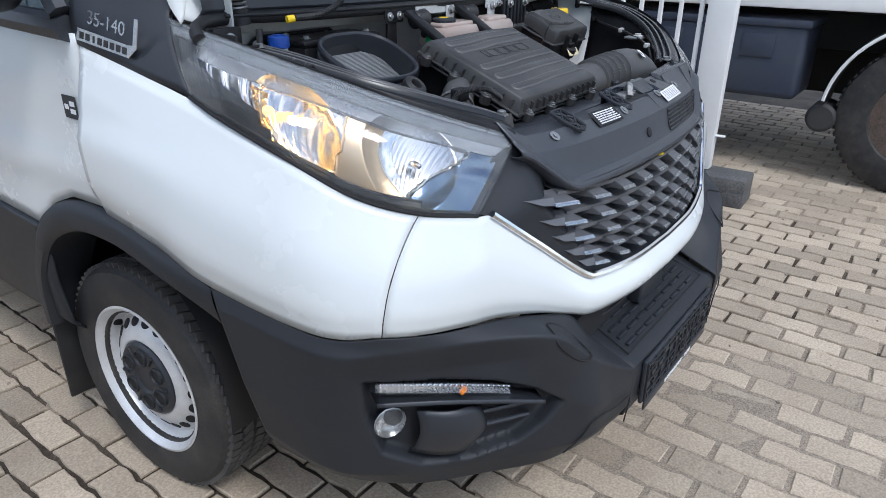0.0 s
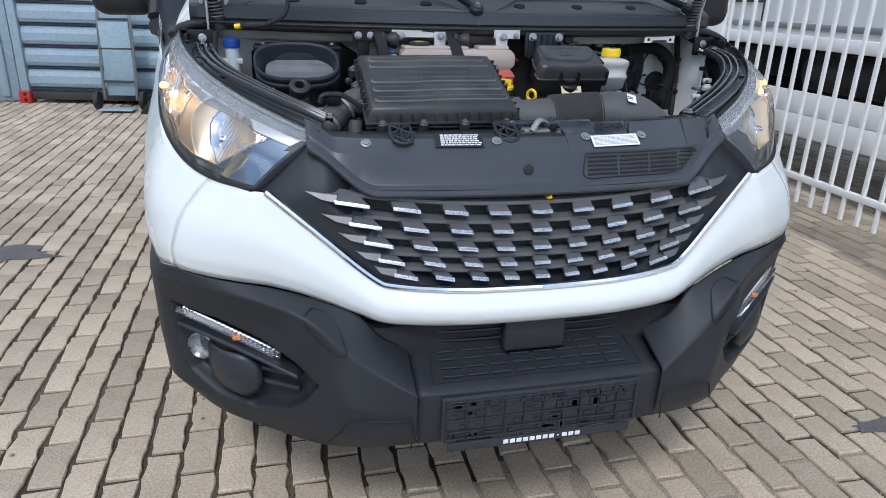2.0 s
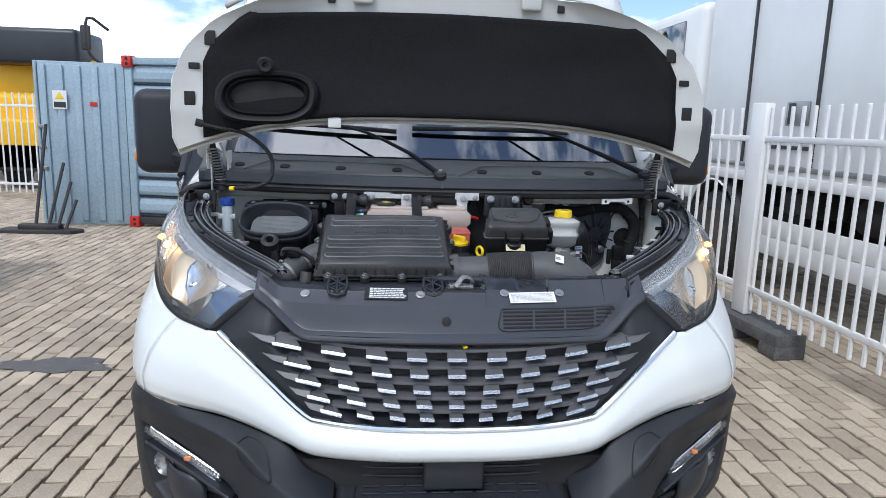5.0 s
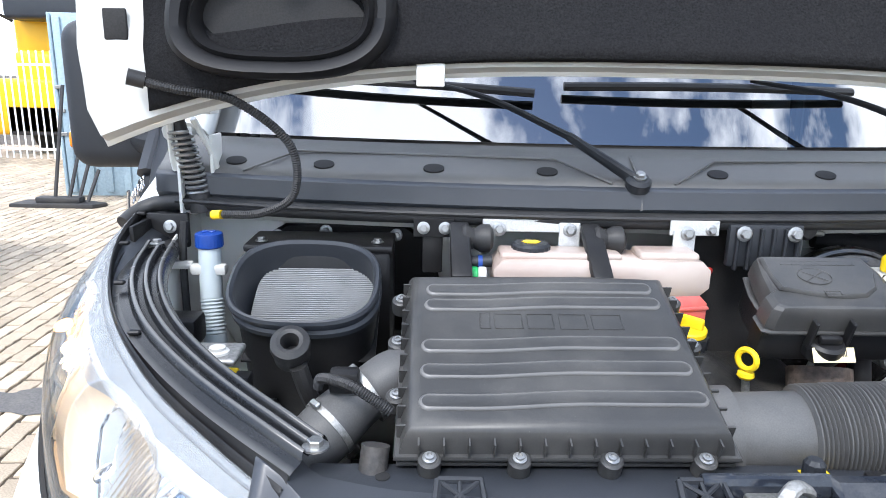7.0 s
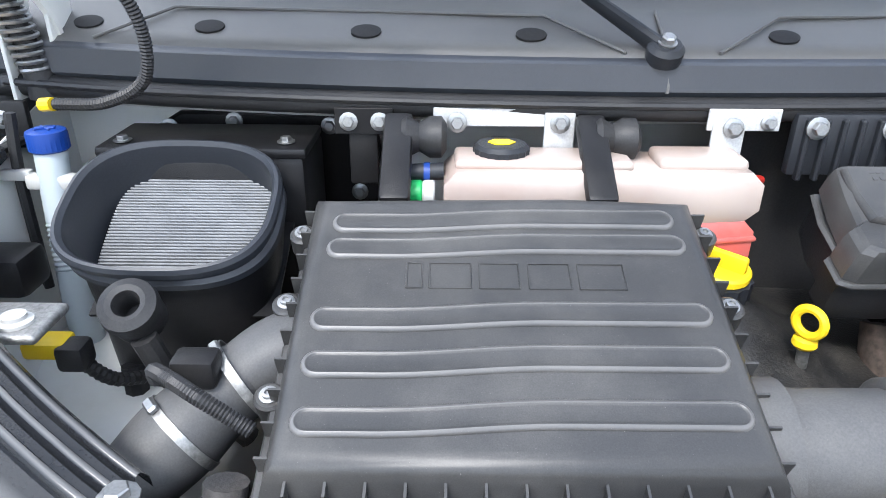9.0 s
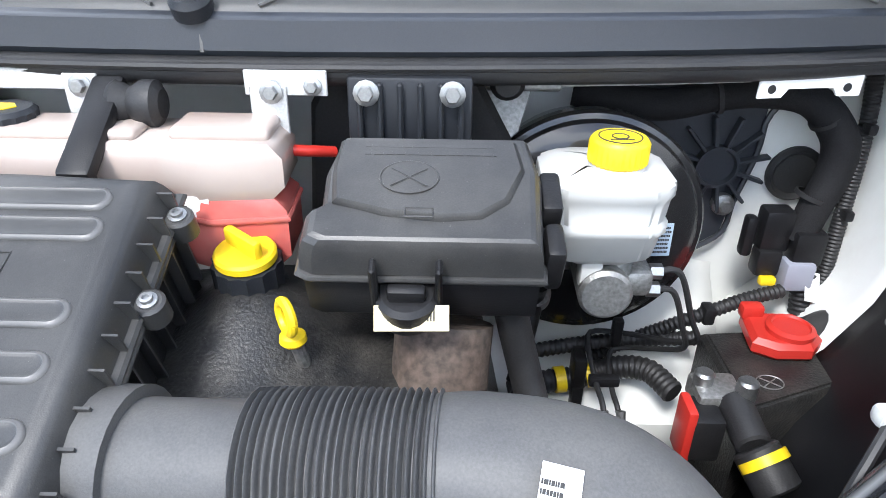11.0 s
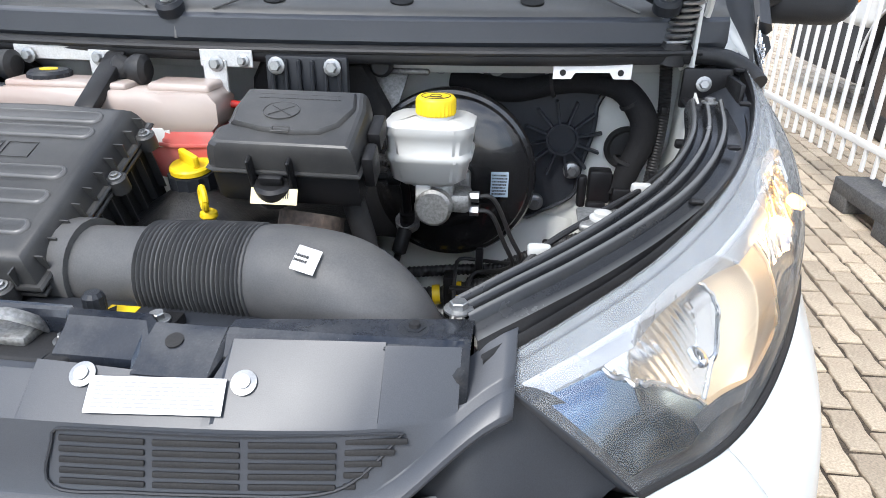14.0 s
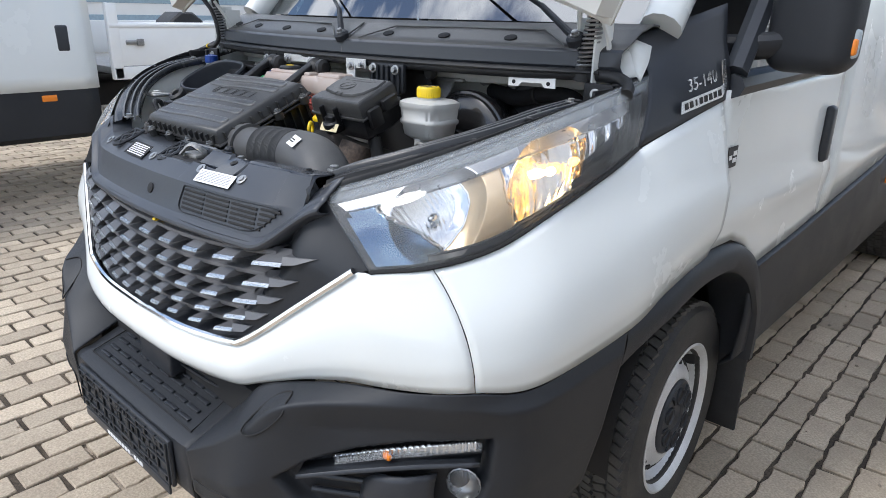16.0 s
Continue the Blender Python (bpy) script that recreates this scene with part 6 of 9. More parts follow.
for x in (-0.06, -0.02, 0.03, 0.084, 0.090, 0.13, 0.176, 0.184, 0.22, 0.262, 0.268, 0.280, 0.33, 0.38, 0.43, 0.48, 0.515):
    if x < 0.085:
        prof = [(0.274, 1.150), (0.276, 1.190), (0.279, 1.197), (0.283, 1.199), (0.288, 1.199), (0.291, 1.196), (0.292, 1.120)]
    elif x < 0.18:
        prof = [(0.228, 1.150), (0.236, 1.173), (0.262, 1.188), (0.273, 1.197), (0.283, 1.199), (0.287, 1.196), (0.288, 1.120)]
    elif x < 0.265:
        prof = [(0.216, 1.150), (0.218, 1.170), (0.240, 1.180), (0.260, 1.188), (0.278, 1.193), (0.282, 1.190), (0.283, 1.120)]
    else:
        b = 0.290 + 0.11 * (x - 0.268)
        z = 1.199 + 0.02 * (x - 0.268)
        prof = [(0.240, 1.150), (0.248, 1.178), (0.262, z - 0.003), (0.270, z), (b - 0.004, z), (b, z - 0.004), (b + 0.002, 1.120)]
    for r, (y, z) in zip(rows, prof):
        r.append((x, y, z))
loft(bm, rows)
beam = part("front_beam", bm, M_BEAM, bar, "dusty dark steel beam behind the panel", sharp=20, thick=0.003)
bm = bmesh.new()
lathe(bm, [(0.0095, 0), (0.0095, 0.0012), (0.006, 0.0014)], Matrix.Translation((0.214, 0.256, 1.1868)) @ pose(0, 0, 0, 20, 0, 0), 18)
part("beam_hole", bm, M_DARK, beam)
bm = bmesh.new()
hexbolt(bm, (0.456, 0.290, 1.2025), (0, 0, 1), 0.011, 0.002)
plate = part("stud_plate", bm, M_BLACK, beam, "black hexagonal stud plate")
bm = bmesh.new()
lathe(bm, [(0.0062, 0.002), (0.0055, 0.006), (0.003, 0.0065)], Matrix.Translation((0.456, 0.290, 1.2025)), 12)
part("stud", bm, M_DARK, plate)
bm = bmesh.new()
hexbolt(bm, (0.172, 0.300, 1.180), (0, 0, 1), 0.0085, 0.011)
part("beam_bolt", bm, M_ZINC, beam)
bm = bmesh.new()
rbox(bm, (0.172, 0.305, 1.168), (0.036, 0.045, 0.020), 0.004, 2)
part("bolt_pad", bm, M_BAY, beam)
bm = bmesh.new()
fluted(bm, [(0.015, 0.0, 0), (0.016, 0.010, 1), (0.0155, 0.022, 1), (0.010, 0.027, 0)], Matrix.Translation((0.088, 0.318, 1.172)) @ Matrix.Diagonal((0.8, 0.8, 1, 1)), 12, 0.90)
cap = part("sensor_cap", bm, M_BLACK, beam, "ribbed black cap on a white base")
bm = bmesh.new()
rbox(bm, (0.088, 0.318, 1.156), (0.075, 0.036, 0.022), 0.007, 3)
lathe(bm, [(0.0125, 0.0), (0.0115, 0.012)], Matrix.Translation((0.088, 0.318, 1.163)), 16)
part("cap_base", bm, M_WASH, cap, "white plastic base")
for x in (-0.42, 0.45):
    bm = bmesh.new()
    lathe(bm, [(0.009, 0), (0.009, 0.002)], Matrix.Translation((x, 0.33, 1.1645)), 12)
    part("member_hole", bm, M_DARK, bar)
for x, y in ((-0.42, 0.232), (-0.10, 0.208), (0.138, 0.213), (0.299, 0.222)):
    bm = bmesh.new()
    lathe(bm, [(0.013, 0), (0.013, 0.002), (0.007, 0.003), (0.007, 0.0055)], slam_top(x, y), 18)
    part("panel_bolt", bm, M_ZINC, slam, "flat plated panel bolt")
bm = bmesh.new()
lm = slam_top(0.217, 0.2035, 40) @ Matrix.Translation((0, 0, 0.0025)) @ pose(0, 0, 0, 0, 0, 1)
rbox(bm, (0, 0, 0.001), (0.134, 0.036, 0.001), 0.0002, 1, lm)
lab = part("paper_label", bm, M_LABEL, slam, "white paper label with lines of print")
bm = bmesh.new()
bars(bm, 0.122, 0.028, 7, lm @ Matrix.Translation((0, 0, 0.0016)), 0.95, gap=0.6)
part("label_print", bm, material("grey_print", (0.3, 0.3, 0.32), 0.6), lab)
bm = bmesh.new()
lm = slam_top(-0.195, 0.214) @ Matrix.Translation((0, 0, 0.002))
rbox(bm, (0, 0, 0.0005), (0.12, 0.046, 0.001), 0.0002, 1, lm)
lab = part("black_label", bm, M_DARK, slam, "black label with white print")
bm = bmesh.new()
bars(bm, 0.105, 0.038, 6, lm @ Matrix.Translation((0.006, 0, 0.0012)), 0.9, seed=5)
part("label_print", bm, M_WHITEINK, lab)
for x in (-0.332, -0.062):
    bm = bmesh.new()
    m = Matrix.Translation((x, 0.250, 1.166)) @ pose(0, 0, 0, 22, 0, 0)
    q = [(-0.024, 0.04), (-0.028, 0.0), (-0.02, -0.036), (0, -0.044), (0.02, -0.036), (0.028, 0.0), (0.024, 0.04)]
    tube(bm, [m @ Vector((*p, 0.012)) for p in q + q[:1]], 0.0045, 6, smooth=False)
    for a, b in (((-0.024, 0.04), (0.026, 0.0)), ((0.024, 0.04), (-0.026, 0.0)), ((-0.026, 0.0), (0.015, -0.038)), ((0.026, 0.0), (-0.015, -0.038)), ((0, 0.04), (0, -0.042))):
        tube(bm, [m @ Vector((*a, 0.012)), m @ Vector((*b, 0.012))], 0.003, 6, smooth=False)
    part("lattice_clip", bm, M_BLACK, slam, "latticed black plastic clip")
bm = bmesh.new()
rbox(bm, (0.035, 0.262, 1.165), (0.15, 0.075, 0.012), 0.02, 3)
latch = part("bonnet_latch", bm, M_DARK, van, "bonnet latch in its recess")
bm = bmesh.new()
tube(bm, [(0.0, 0.235, 1.18), (0.025, 0.25, 1.205), (0.05, 0.262, 1.195), (0.055, 0.28, 1.175)], 0.009, 8, 14, flat=0.5)
rbox(bm, (0.02, 0.262, 1.176), (0.07, 0.035, 0.012), 0.004)
part("latch_hook", bm, M_ALU, latch)
for x in (-0.012, 0.088):
    bm = bmesh.new()
    hexbolt(bm, (x, 0.262, 1.171), (0, 0, 1), 0.008, 0.009)
    part("latch_bolt", bm, M_ZINC, latch)
bm = bmesh.new()
tube(bm, [(0.02, 0.165, 1.036), (0.021, 0.142, 1.032), (0.026, 0.134, 1.036)], 0.0042, 8, 10)
part("release_lever", bm, M_YELLOW, latch, "yellow bonnet release lever")

# air filter box with its ribbed lid
LID = Matrix.Translation((-0.2, 0.4765, 1.28)) @ pose(0, 0, 0, 21.6, 0, 0)
bm = bmesh.new()
q = [(-0.187, -0.146), (0.190, -0.146), (0.186, 0.140), (0.06, 0.146), (-0.187, 0.140)]
rows = []
for z, g in ((-0.034, 0.014), (-0.016, 0.009), (-0.007, 0.005), (-0.001, -0.001), (0.0018, -0.007), (0.0025, -0.012)):
    rows.append(ring(bm, [LID @ Vector((x + g * math.copysign(1, x), y + g * math.copysign(1, y), z)) for x, y in q]))
for a, b in zip(rows, rows[1:]):
    bridge(bm, a, b)
bm.faces.new(rows[-1])
airbox = part("air_filter_lid", bm, M_LID, van, "dusty black ribbed air filter lid", sharp=50)
bm = bmesh.new()
prism(bm, [(-0.208, -0.166), (0.212, -0.166), (0.208, 0.158), (-0.205, 0.158)], 0.008, LID @ Matrix.Translation((0, 0, -0.042)), 0.003)
prism(bm, [(-0.205, -0.163), (0.209, -0.163), (0.205, 0.155), (-0.202, 0.155)], 0.006, LID @ Matrix.Translation((0, 0, -0.054)), 0.002)
part("lid_flange", bm, M_LID, airbox)
bm = bmesh.new()
prism(bm, [(-0.19, -0.15), (0.194, -0.15), (0.19, 0.145), (-0.187, 0.145)], 0.14, LID @ Matrix.Translation((0, 0, -0.19)), 0.01)
part("filter_box", bm, M_BAY, airbox, "black lower half of the filter box")
ribs = [((-0.178 + 0.03 * k, -0.158, -0.024), (0.0022, 0.014, 0.024)) for k in range(13)]
for k in range(10):
    y = -0.135 + 0.03 * k
    ribs += [((-0.198, y, -0.024), (0.014, 0.0022, 0.024)), ((0.201, y, -0.024), (0.014, 0.0022, 0.024)), ((0.196, y, -0.10), (0.012, 0.0025, 0.08))]
for c, d in ribs:
    bm = bmesh.new()
    rbox(bm, c, d, 0, m=LID)
    part("lid_rib", bm, M_LID, airbox)


def pad(y, x0, x1, bend, g, z):
    """One outline of a raised rib of the lid: round ends and a slight bend; g: by how much it is wider than the rib's top."""
    r = 0.0105 + g
    cx0, cx1 = x0 + 0.0105, x1 - 0.0105
    xs = np.linspace(cx0, cx1, 30)

    def mid(x):
        return y - bend * smooth01(cx0 + 0.60 * (cx1 - cx0), cx0 + 0.15 * (cx1 - cx0), x)
    out = [(x, mid(x) + r) for x in xs]
    out += [(cx1 + r * math.sin(radians(a)), mid(cx1) + r * math.cos(radians(a))) for a in range(20, 180, 20)]
    out += [(x, mid(x) - r) for x in reversed(xs)]
    out += [(cx0 - r * math.sin(radians(a)), mid(cx0) - r * math.cos(radians(a))) for a in range(20, 180, 20)]
    return [LID @ Vector((px, py, z)) for px, py in out]


for y, x0, x1 in ((0.112, -0.168, 0.164), (0.078, -0.170, 0.168), (-0.006, -0.174, 0.172), (-0.052, -0.175, 0.174), (-0.104, -0.176, 0.178)):
    bm = bmesh.new()
    rings = [ring(bm, pad(y, x0, x1, 0.008, g, z)) for g, z in ((0.0035, 0.0016), (0.0026, 0.0038), (0.0012, 0.0052), (-0.0008, 0.0060), (-0.0024, 0.0052), (-0.0040, 0.0048))]
    for a, b in zip(rings, rings[1:]):
        bridge(bm, a, b)
    bm.faces.new(rings[-1])
    part("lid_pad", bm, M_PAD, airbox, sharp=40)
# embossed mark: five plain outlined shapes
for k, (x, w) in enumerate(((-0.088, 0.014), (-0.055, 0.038), (-0.010, 0.036), (0.036, 0.038), (0.084, 0.042))):
    bm = bmesh.new()
    hh = 0.030
    tube(bm, [LID @ Vector((x + a * w / 2, 0.037 + b * hh / 2, 0.0028)) for a, b in ((-1, -1), (1, -1), (1, 1), (-1, 1), (-1, -1))], 0.0011, 5, smooth=False)
    part("embossed_shape", bm, M_LID, airbox, "plain embossed mark")
for x, y in [(-0.208, 0.122), (-0.210, 0.03), (-0.208, -0.07), (0.210, 0.125), (0.211, 0.03), (0.211, -0.085), (-0.165, -0.168), (-0.058, -0.168), (0.052, -0.168), (0.165, -0.168), (0.05, 0.162)]:
    bm = bmesh.new()
    m = LID @ Matrix.Translation((x, y, -0.042))
    lathe(bm, [(0.014, -0.012), (0.014, 0.009), (0.0115, 0.011)], m, 16)
    lug = part("lid_lug", bm, M_LID, airbox)
    bm = bmesh.new()
    lathe(bm, [(0.0085, 0.011), (0.0085, 0.013), (0.0055, 0.0135), (0.0055, 0.017), (0.003, 0.0172), (0.003, 0.0145)], m, 16)
    part("lid_screw", bm, M_ZINC, lug, "plated lid screw")

# clean-air hose left of the box
bm = bmesh.new()
tube(bm, [(-0.385, 0.512, 1.222), (-0.42, 0.50, 1.212), (-0.455, 0.48, 1.195), (-0.497, 0.442, 1.168), (-0.545, 0.40, 1.125), (-0.58, 0.36, 1.06)], lambda u: 0.0395 + 0.0022 * math.sin(16 * u) - 0.003 * (u < 0.25), 24, 48)
h1 = part("turbo_hose", bm, M_HOSE, van, "dusty black rubber air hose with clamps")
for p, d in (((-0.450, 0.483, 1.197), (-0.80, -0.45, -0.45)), ((-0.497, 0.442, 1.168), (-0.72, -0.60, -0.5))):
    bm = bmesh.new()
    m = Matrix.Translation(p) @ Vector(d).to_track_quat("Z", "Y").to_matrix().to_4x4()
    lathe(bm, [(0.0420, -0.0045), (0.0436, -0.0045), (0.0436, 0.0045), (0.0420, 0.0045)], m, 32, cap=(False, False))
    clampb = part("hose_clamp", bm, M_ALU, h1, "steel hose clamp")
    bm = bmesh.new()
    rbox(bm, (0.0, 0.0465, 0.0), (0.018, 0.007, 0.010), 0.002, 1, m)
    part("clamp_screw", bm, M_ZINC, clampb)
bm = bmesh.new()
tube(bm, [(-0.512, 0.445, 1.225), (-0.506, 0.432, 1.243), (-0.482, 0.41, 1.25), (-0.455, 0.391, 1.248), (-0.412, 0.382, 1.222)], 0.0062, 8, 180, ribs=44, rib=0.0013)
part("sensor_lead", bm, M_RUBBER, h1, "ribbed black sensor lead")
bm = bmesh.new()
rbox(bm, (-0.478, 0.452, 1.232), (0.04, 0.03, 0.03), 0.006, 2)
part("air_sensor", bm, M_BAY, h1)
bm = bmesh.new()
tube(bm, [(-0.43, 0.36, 1.19), (-0.435, 0.345, 1.14), (-0.44, 0.34, 1.06)], 0.018, 12, 10)
part("breather_pipe", bm, M_ENGINE, h1)

# intake hose to the right
bm = bmesh.new()
AX = [(0.0, 0.42, 1.174), (0.08, 0.412, 1.180), (0.20, 0.405, 1.188), (0.29, 0.398, 1.192), (0.365, 0.385, 1.178), (0.42, 0.365, 1.13), (0.44, 0.345, 1.05)]
tube(bm, [AX[0], AX[1], (0.125, 0.409, 1.183)], 0.054, 28, 12)
tube(bm, [(0.250, 0.402, 1.191)] + AX[3:], lambda u: 0.059 + 0.008 * math.sin(math.pi * min(1, u * 1.2)), 28, 30)
tube(bm, [(0.0, 0.42, 1.174), (0.03, 0.418, 1.176)], 0.063, 28, 4)
hose2 = part("intake_hose", bm, M_HOSE, van, "wide black plastic intake hose with bellows", sharp=50)
bm = bmesh.new()
tube(bm, [(0.118, 0.4095, 1.182), (0.17, 0.407, 1.186), (0.258, 0.4015, 1.191)], 0.0568, 28, 220, ribs=24, rib=0.0068)
part("bellows", bm, M_HOSE, hose2, "ribbed rubber bellows", sharp=60)
lm = Matrix.Translation((0.326, 0.353, 1.233)) @ Vector((0.15, -0.62, 0.78)).to_track_quat("Z", "Y").to_matrix().to_4x4()
bm = bmesh.new()
rbox(bm, (0, 0, 0.013), (0.027, 0.030, 0.0012), 0.0003, 1, lm @ pose(0, 0, 0, 0, 0, -22))
l2 = part("hose_label", bm, M_LABEL, hose2, "small white label")
bm = bmesh.new()
bars(bm, 0.026, 0.012, 2, lm @ pose(0, 0, 0.0138, 0, 0, -22), 0.5, seed=8)
part("label_print", bm, M_INK, l2)

# cabin air filter housing on the left
SL = Vector((0, 0.905, 0.426))
NL = Vector((-0.08, -0.42, 0.90)).normalized()
C0 = Vector((-0.562, 0.652, 1.305))


def oval(a, b, up, shift=0.0):
    pts = []
    for k in range(57):
        t = 2 * math.pi * k / 56
        ct, st = math.cos(t), math.sin(t)
        e = 0.72
        pts.append(C0 + Vector((1, 0, -0.01)) * (a * math.copysign(abs(ct) ** e, ct)) + SL * (b * math.copysign(abs(st) ** e, st) + shift) + NL * up)
    return pts


bm = bmesh.new()
loft(bm, [oval(a, b, u) for a, b, u in ((0.098, 0.080, -0.085), (0.103, 0.085, -0.055), (0.108, 0.090, -0.016), (0.107, 0.089, -0.004), (0.109, 0.091, 0.006), (0.113, 0.095, 0.011), (0.117, 0.098, 0.010), (0.1195, 0.1005, 0.005), (0.1195, 0.1005, -0.001), (0.113, 0.094, -0.005), (0.113, 0.094, -0.012), (0.118, 0.098, -0.016), (0.118, 0.098, -0.024), (0.111, 0.092, -0.028))])
fh = part("filter_duct", bm, M_GLOSSB, van, "oval black rubber mouth of the cabin filter", sharp=22)
bm = bmesh.new()
low = [Vector((p.x * 0.82 - 0.562 * 0.18 + 0.0, p.y * 0.8 + 0.68 * 0.2, 1.06)) for p in oval(0.108, 0.09, -0.02)]
mid = [p.lerp(q, 0.45) + Vector((0, 0.008, 0)) for p, q in zip(oval(0.112, 0.092, -0.02), low)]
loft(bm, [oval(0.112, 0.092, -0.022), oval(0.112, 0.092, -0.04), mid, low])
part("duct_body", bm, M_BAY, fh, "smooth black duct body", sharp=60)
bm = bmesh.new()
for k in range(38):
    y = -0.080 + 0.0043 * k
    half = 0.098 * max(0.0, 1 - abs(y / 0.086) ** 4) ** 0.25
    c = C0 + SL * y + NL * (-0.060 + 0.016 * (k / 38)) + Vector((0.004, 0, 0))
    m = Matrix.Translation(c) @ pose(0, 0, 0, 25, 0, 0)
    rbox(bm, (0, 0, 0), (2 * half, 0.0023, 0.012), 0.0009, 1, m)
part("filter_pleat", bm, M_FILTER, fh, "pale pleated filter paper")
bm = bmesh.new()
prism(bm, [(-0.105, -0.086), (0.105, -0.086), (0.105, 0.086), (-0.105, 0.086)], 0.004, Matrix.Translation(C0 + NL * (-0.092)) @ pose(0, 0, 0, 25, 0, 0))
part("filter_tray", bm, M_BAY, fh)
bm = bmesh.new()
rbox(bm, (-0.555, 0.805, 1.235), (0.25, 0.13, 0.20), 0.012, 2)
rbox(bm, (-0.555, 0.795, 1.338), (0.255, 0.115, 0.014), 0.005, 2)
hb = part("filter_housing", bm, M_BAY, fh, "black filter housing box")
bm = bmesh.new()
prism(bm, [(-0.17, -0.16), (0.15, -0.16), (0.19, -0.06), (0.17, 0.03), (0.12, 0.062), (-0.12, 0.062), (-0.165, 0.035)], 0.02, Matrix.Translation((-0.53, 0.950, 1.278)) @ pose(0, 0, 0, 90, 0, 0), 0.006)
part("housing_plate", bm, M_BAY, fh)
for x, z in ((-0.665, 1.318), (-0.569, 1.328), (-0.43, 1.322), (-0.39, 1.22)):
    bm = bmesh.new()
    hexbolt(bm, (x, 0.929, z), (0, -1, 0.1), 0.008, 0.010)
    part("housing_bolt", bm, M_ZINC, fh, "plated housing bolt")
for x in (-0.655, -0.455):
    bm = bmesh.new()
    hexbolt(bm, (x, 0.76, 1.347), (0, 0, 1), 0.007, 0.007)
    part("housing_bolt", bm, M_ZINC, fh, "plated housing bolt")
bm = bmesh.new()
m = Matrix.Translation((-0.562, 0.520, 1.252)) @ Vector((0.05, -0.62, 0.78)).to_track_quat("Z", "Y").to_matrix().to_4x4()
lathe(bm, [(0.026, -0.03), (0.027, -0.012), (0.029, 0.0), (0.0275, 0.010), (0.019, 0.015), (0.0135, 0.013), (0.011, 0.005), (0.011, -0.02)], m, 30)
part("drain_grommet", bm, M_RUBBER, fh, "round rubber grommet")
bm = bmesh.new()
lathe(bm, [(0.005, 0), (0.005, 0.0006)], Matrix.Translation((-0.5665, 0.4975, 1.2470)) @ Vector((0, -0.85, 0.5)).to_track_quat("Z", "Y").to_matrix().to_4x4(), 14)
part("blue_mark", bm, M_BLUE, fh)
bm = bmesh.new()
tube(bm, [(-0.55, 0.51, 1.225), (-0.535, 0.52, 1.17), (-0.51, 0.55, 1.11), (-0.48, 0.56, 1.06)], 0.013, 10, 16)
part("drain_hose", bm, M_RUBBER, fh)

# washer bottle neck
bm = bmesh.new()
tube(bm, [(-0.742, 0.752, 1.335), (-0.741, 0.745, 1.29), (-0.738, 0.735, 1.25)], 0.0190, 18, 8)
tube(bm, [(-0.738, 0.735, 1.25), (-0.732, 0.72, 1.19)], 0.0180, 18, 48, ribs=10, rib=0.0022)
tube(bm, [(-0.732, 0.72, 1.19), (-0.725, 0.705, 1.13), (-0.72, 0.70, 1.09)], 0.0195, 18, 8)
wb = part("washer_neck", bm, M_WASH, van, "pale plastic washer filler neck with blue cap")
bm = bmesh.new()
fluted(bm, [(0.0215, 0, 0), (0.0235, 0.002, 1), (0.0235, 0.020, 1), (0.0225, 0.024, 0), (0.019, 0.0255, 0), (0.008, 0.026, 0)], Matrix.Translation((-0.742, 0.752, 1.337)), 26, 0.965)
for a in (-40, 0, 40):
    rbox(bm, (-0.742, 0.752, 1.364), (0.024, 0.003, 0.003), 0.001, 1, Matrix.Translation((-0.742, 0.752, 0)) @ pose(0, 0, 0, 0, 0, a) @ Matrix.Translation((0.742, -0.752, 0)))
part("washer_cap", bm, M_BLUE, wb, "blue washer cap")
bm = bmesh.new()
rbox(bm, (-0.742, 0.742, 1.30), (0.06, 0.02, 0.018), 0.004)
rbox(bm, (-0.79, 0.75, 1.305), (0.04, 0.014, 0.014), 0.004)
part("neck_clip", bm, M_RES, wb)
bm = bmesh.new()
tube(bm, [(-0.785, 0.76, 1.38), (-0.79, 0.755, 1.30), (-0.785, 0.745, 1.15)], 0.007, 8, 14)
part("neck_lead", bm, M_RUBBER, wb)
bm = bmesh.new()
rbox(bm, (-0.765, 0.65, 1.225), (0.07, 0.06, 0.05), 0.01, 2, None)
part("lamp_back", bm, M_BAY, van, "black back of the headlamp in the bay")
bm = bmesh.new()
rbox(bm, (-0.668, 0.545, 1.192), (0.045, 0.03, 0.02), 0.005)
c1 = part("yellow_connector", bm, M_YELLOW, van, "yellow electrical connector")
bm = bmesh.new()
rbox(bm, (-0.640, 0.54, 1.185), (0.03, 0.03, 0.03), 0.006)
tube(bm, [(-0.64, 0.54, 1.18), (-0.62, 0.56, 1.14), (-0.60, 0.59, 1.12)], 0.007, 8, 40, ribs=12, rib=0.0015)
tube(bm, [(-0.616, 0.60, 1.13), (-0.612, 0.59, 1.09), (-0.60, 0.56, 1.05)], 0.014, 8, 14)
part("connector_lead", bm, M_RUBBER, c1)

bm = bmesh.new()
prism(bm, [(-0.80, 0.58), (-0.72, 0.49), (-0.60, 0.47), (-0.52, 0.54), (-0.50, 0.70), (-0.56, 0.88), (-0.80, 0.90)], 0.24, Matrix.Translation((0, 0, 0.86)), 0.05)
part("wheel_tower", bm, M_INNER, van, "pale painted wheel tower in the bay", sharp=50)

# coolant tank
TANK = [(-0.262, 0.66), (-0.262, 0.745), (0.055, 0.755), (0.092, 0.74), (0.094, 0.668), (0.02, 0.655), (-0.03, 0.672), (-0.10, 0.655)]
bm = bmesh.new()
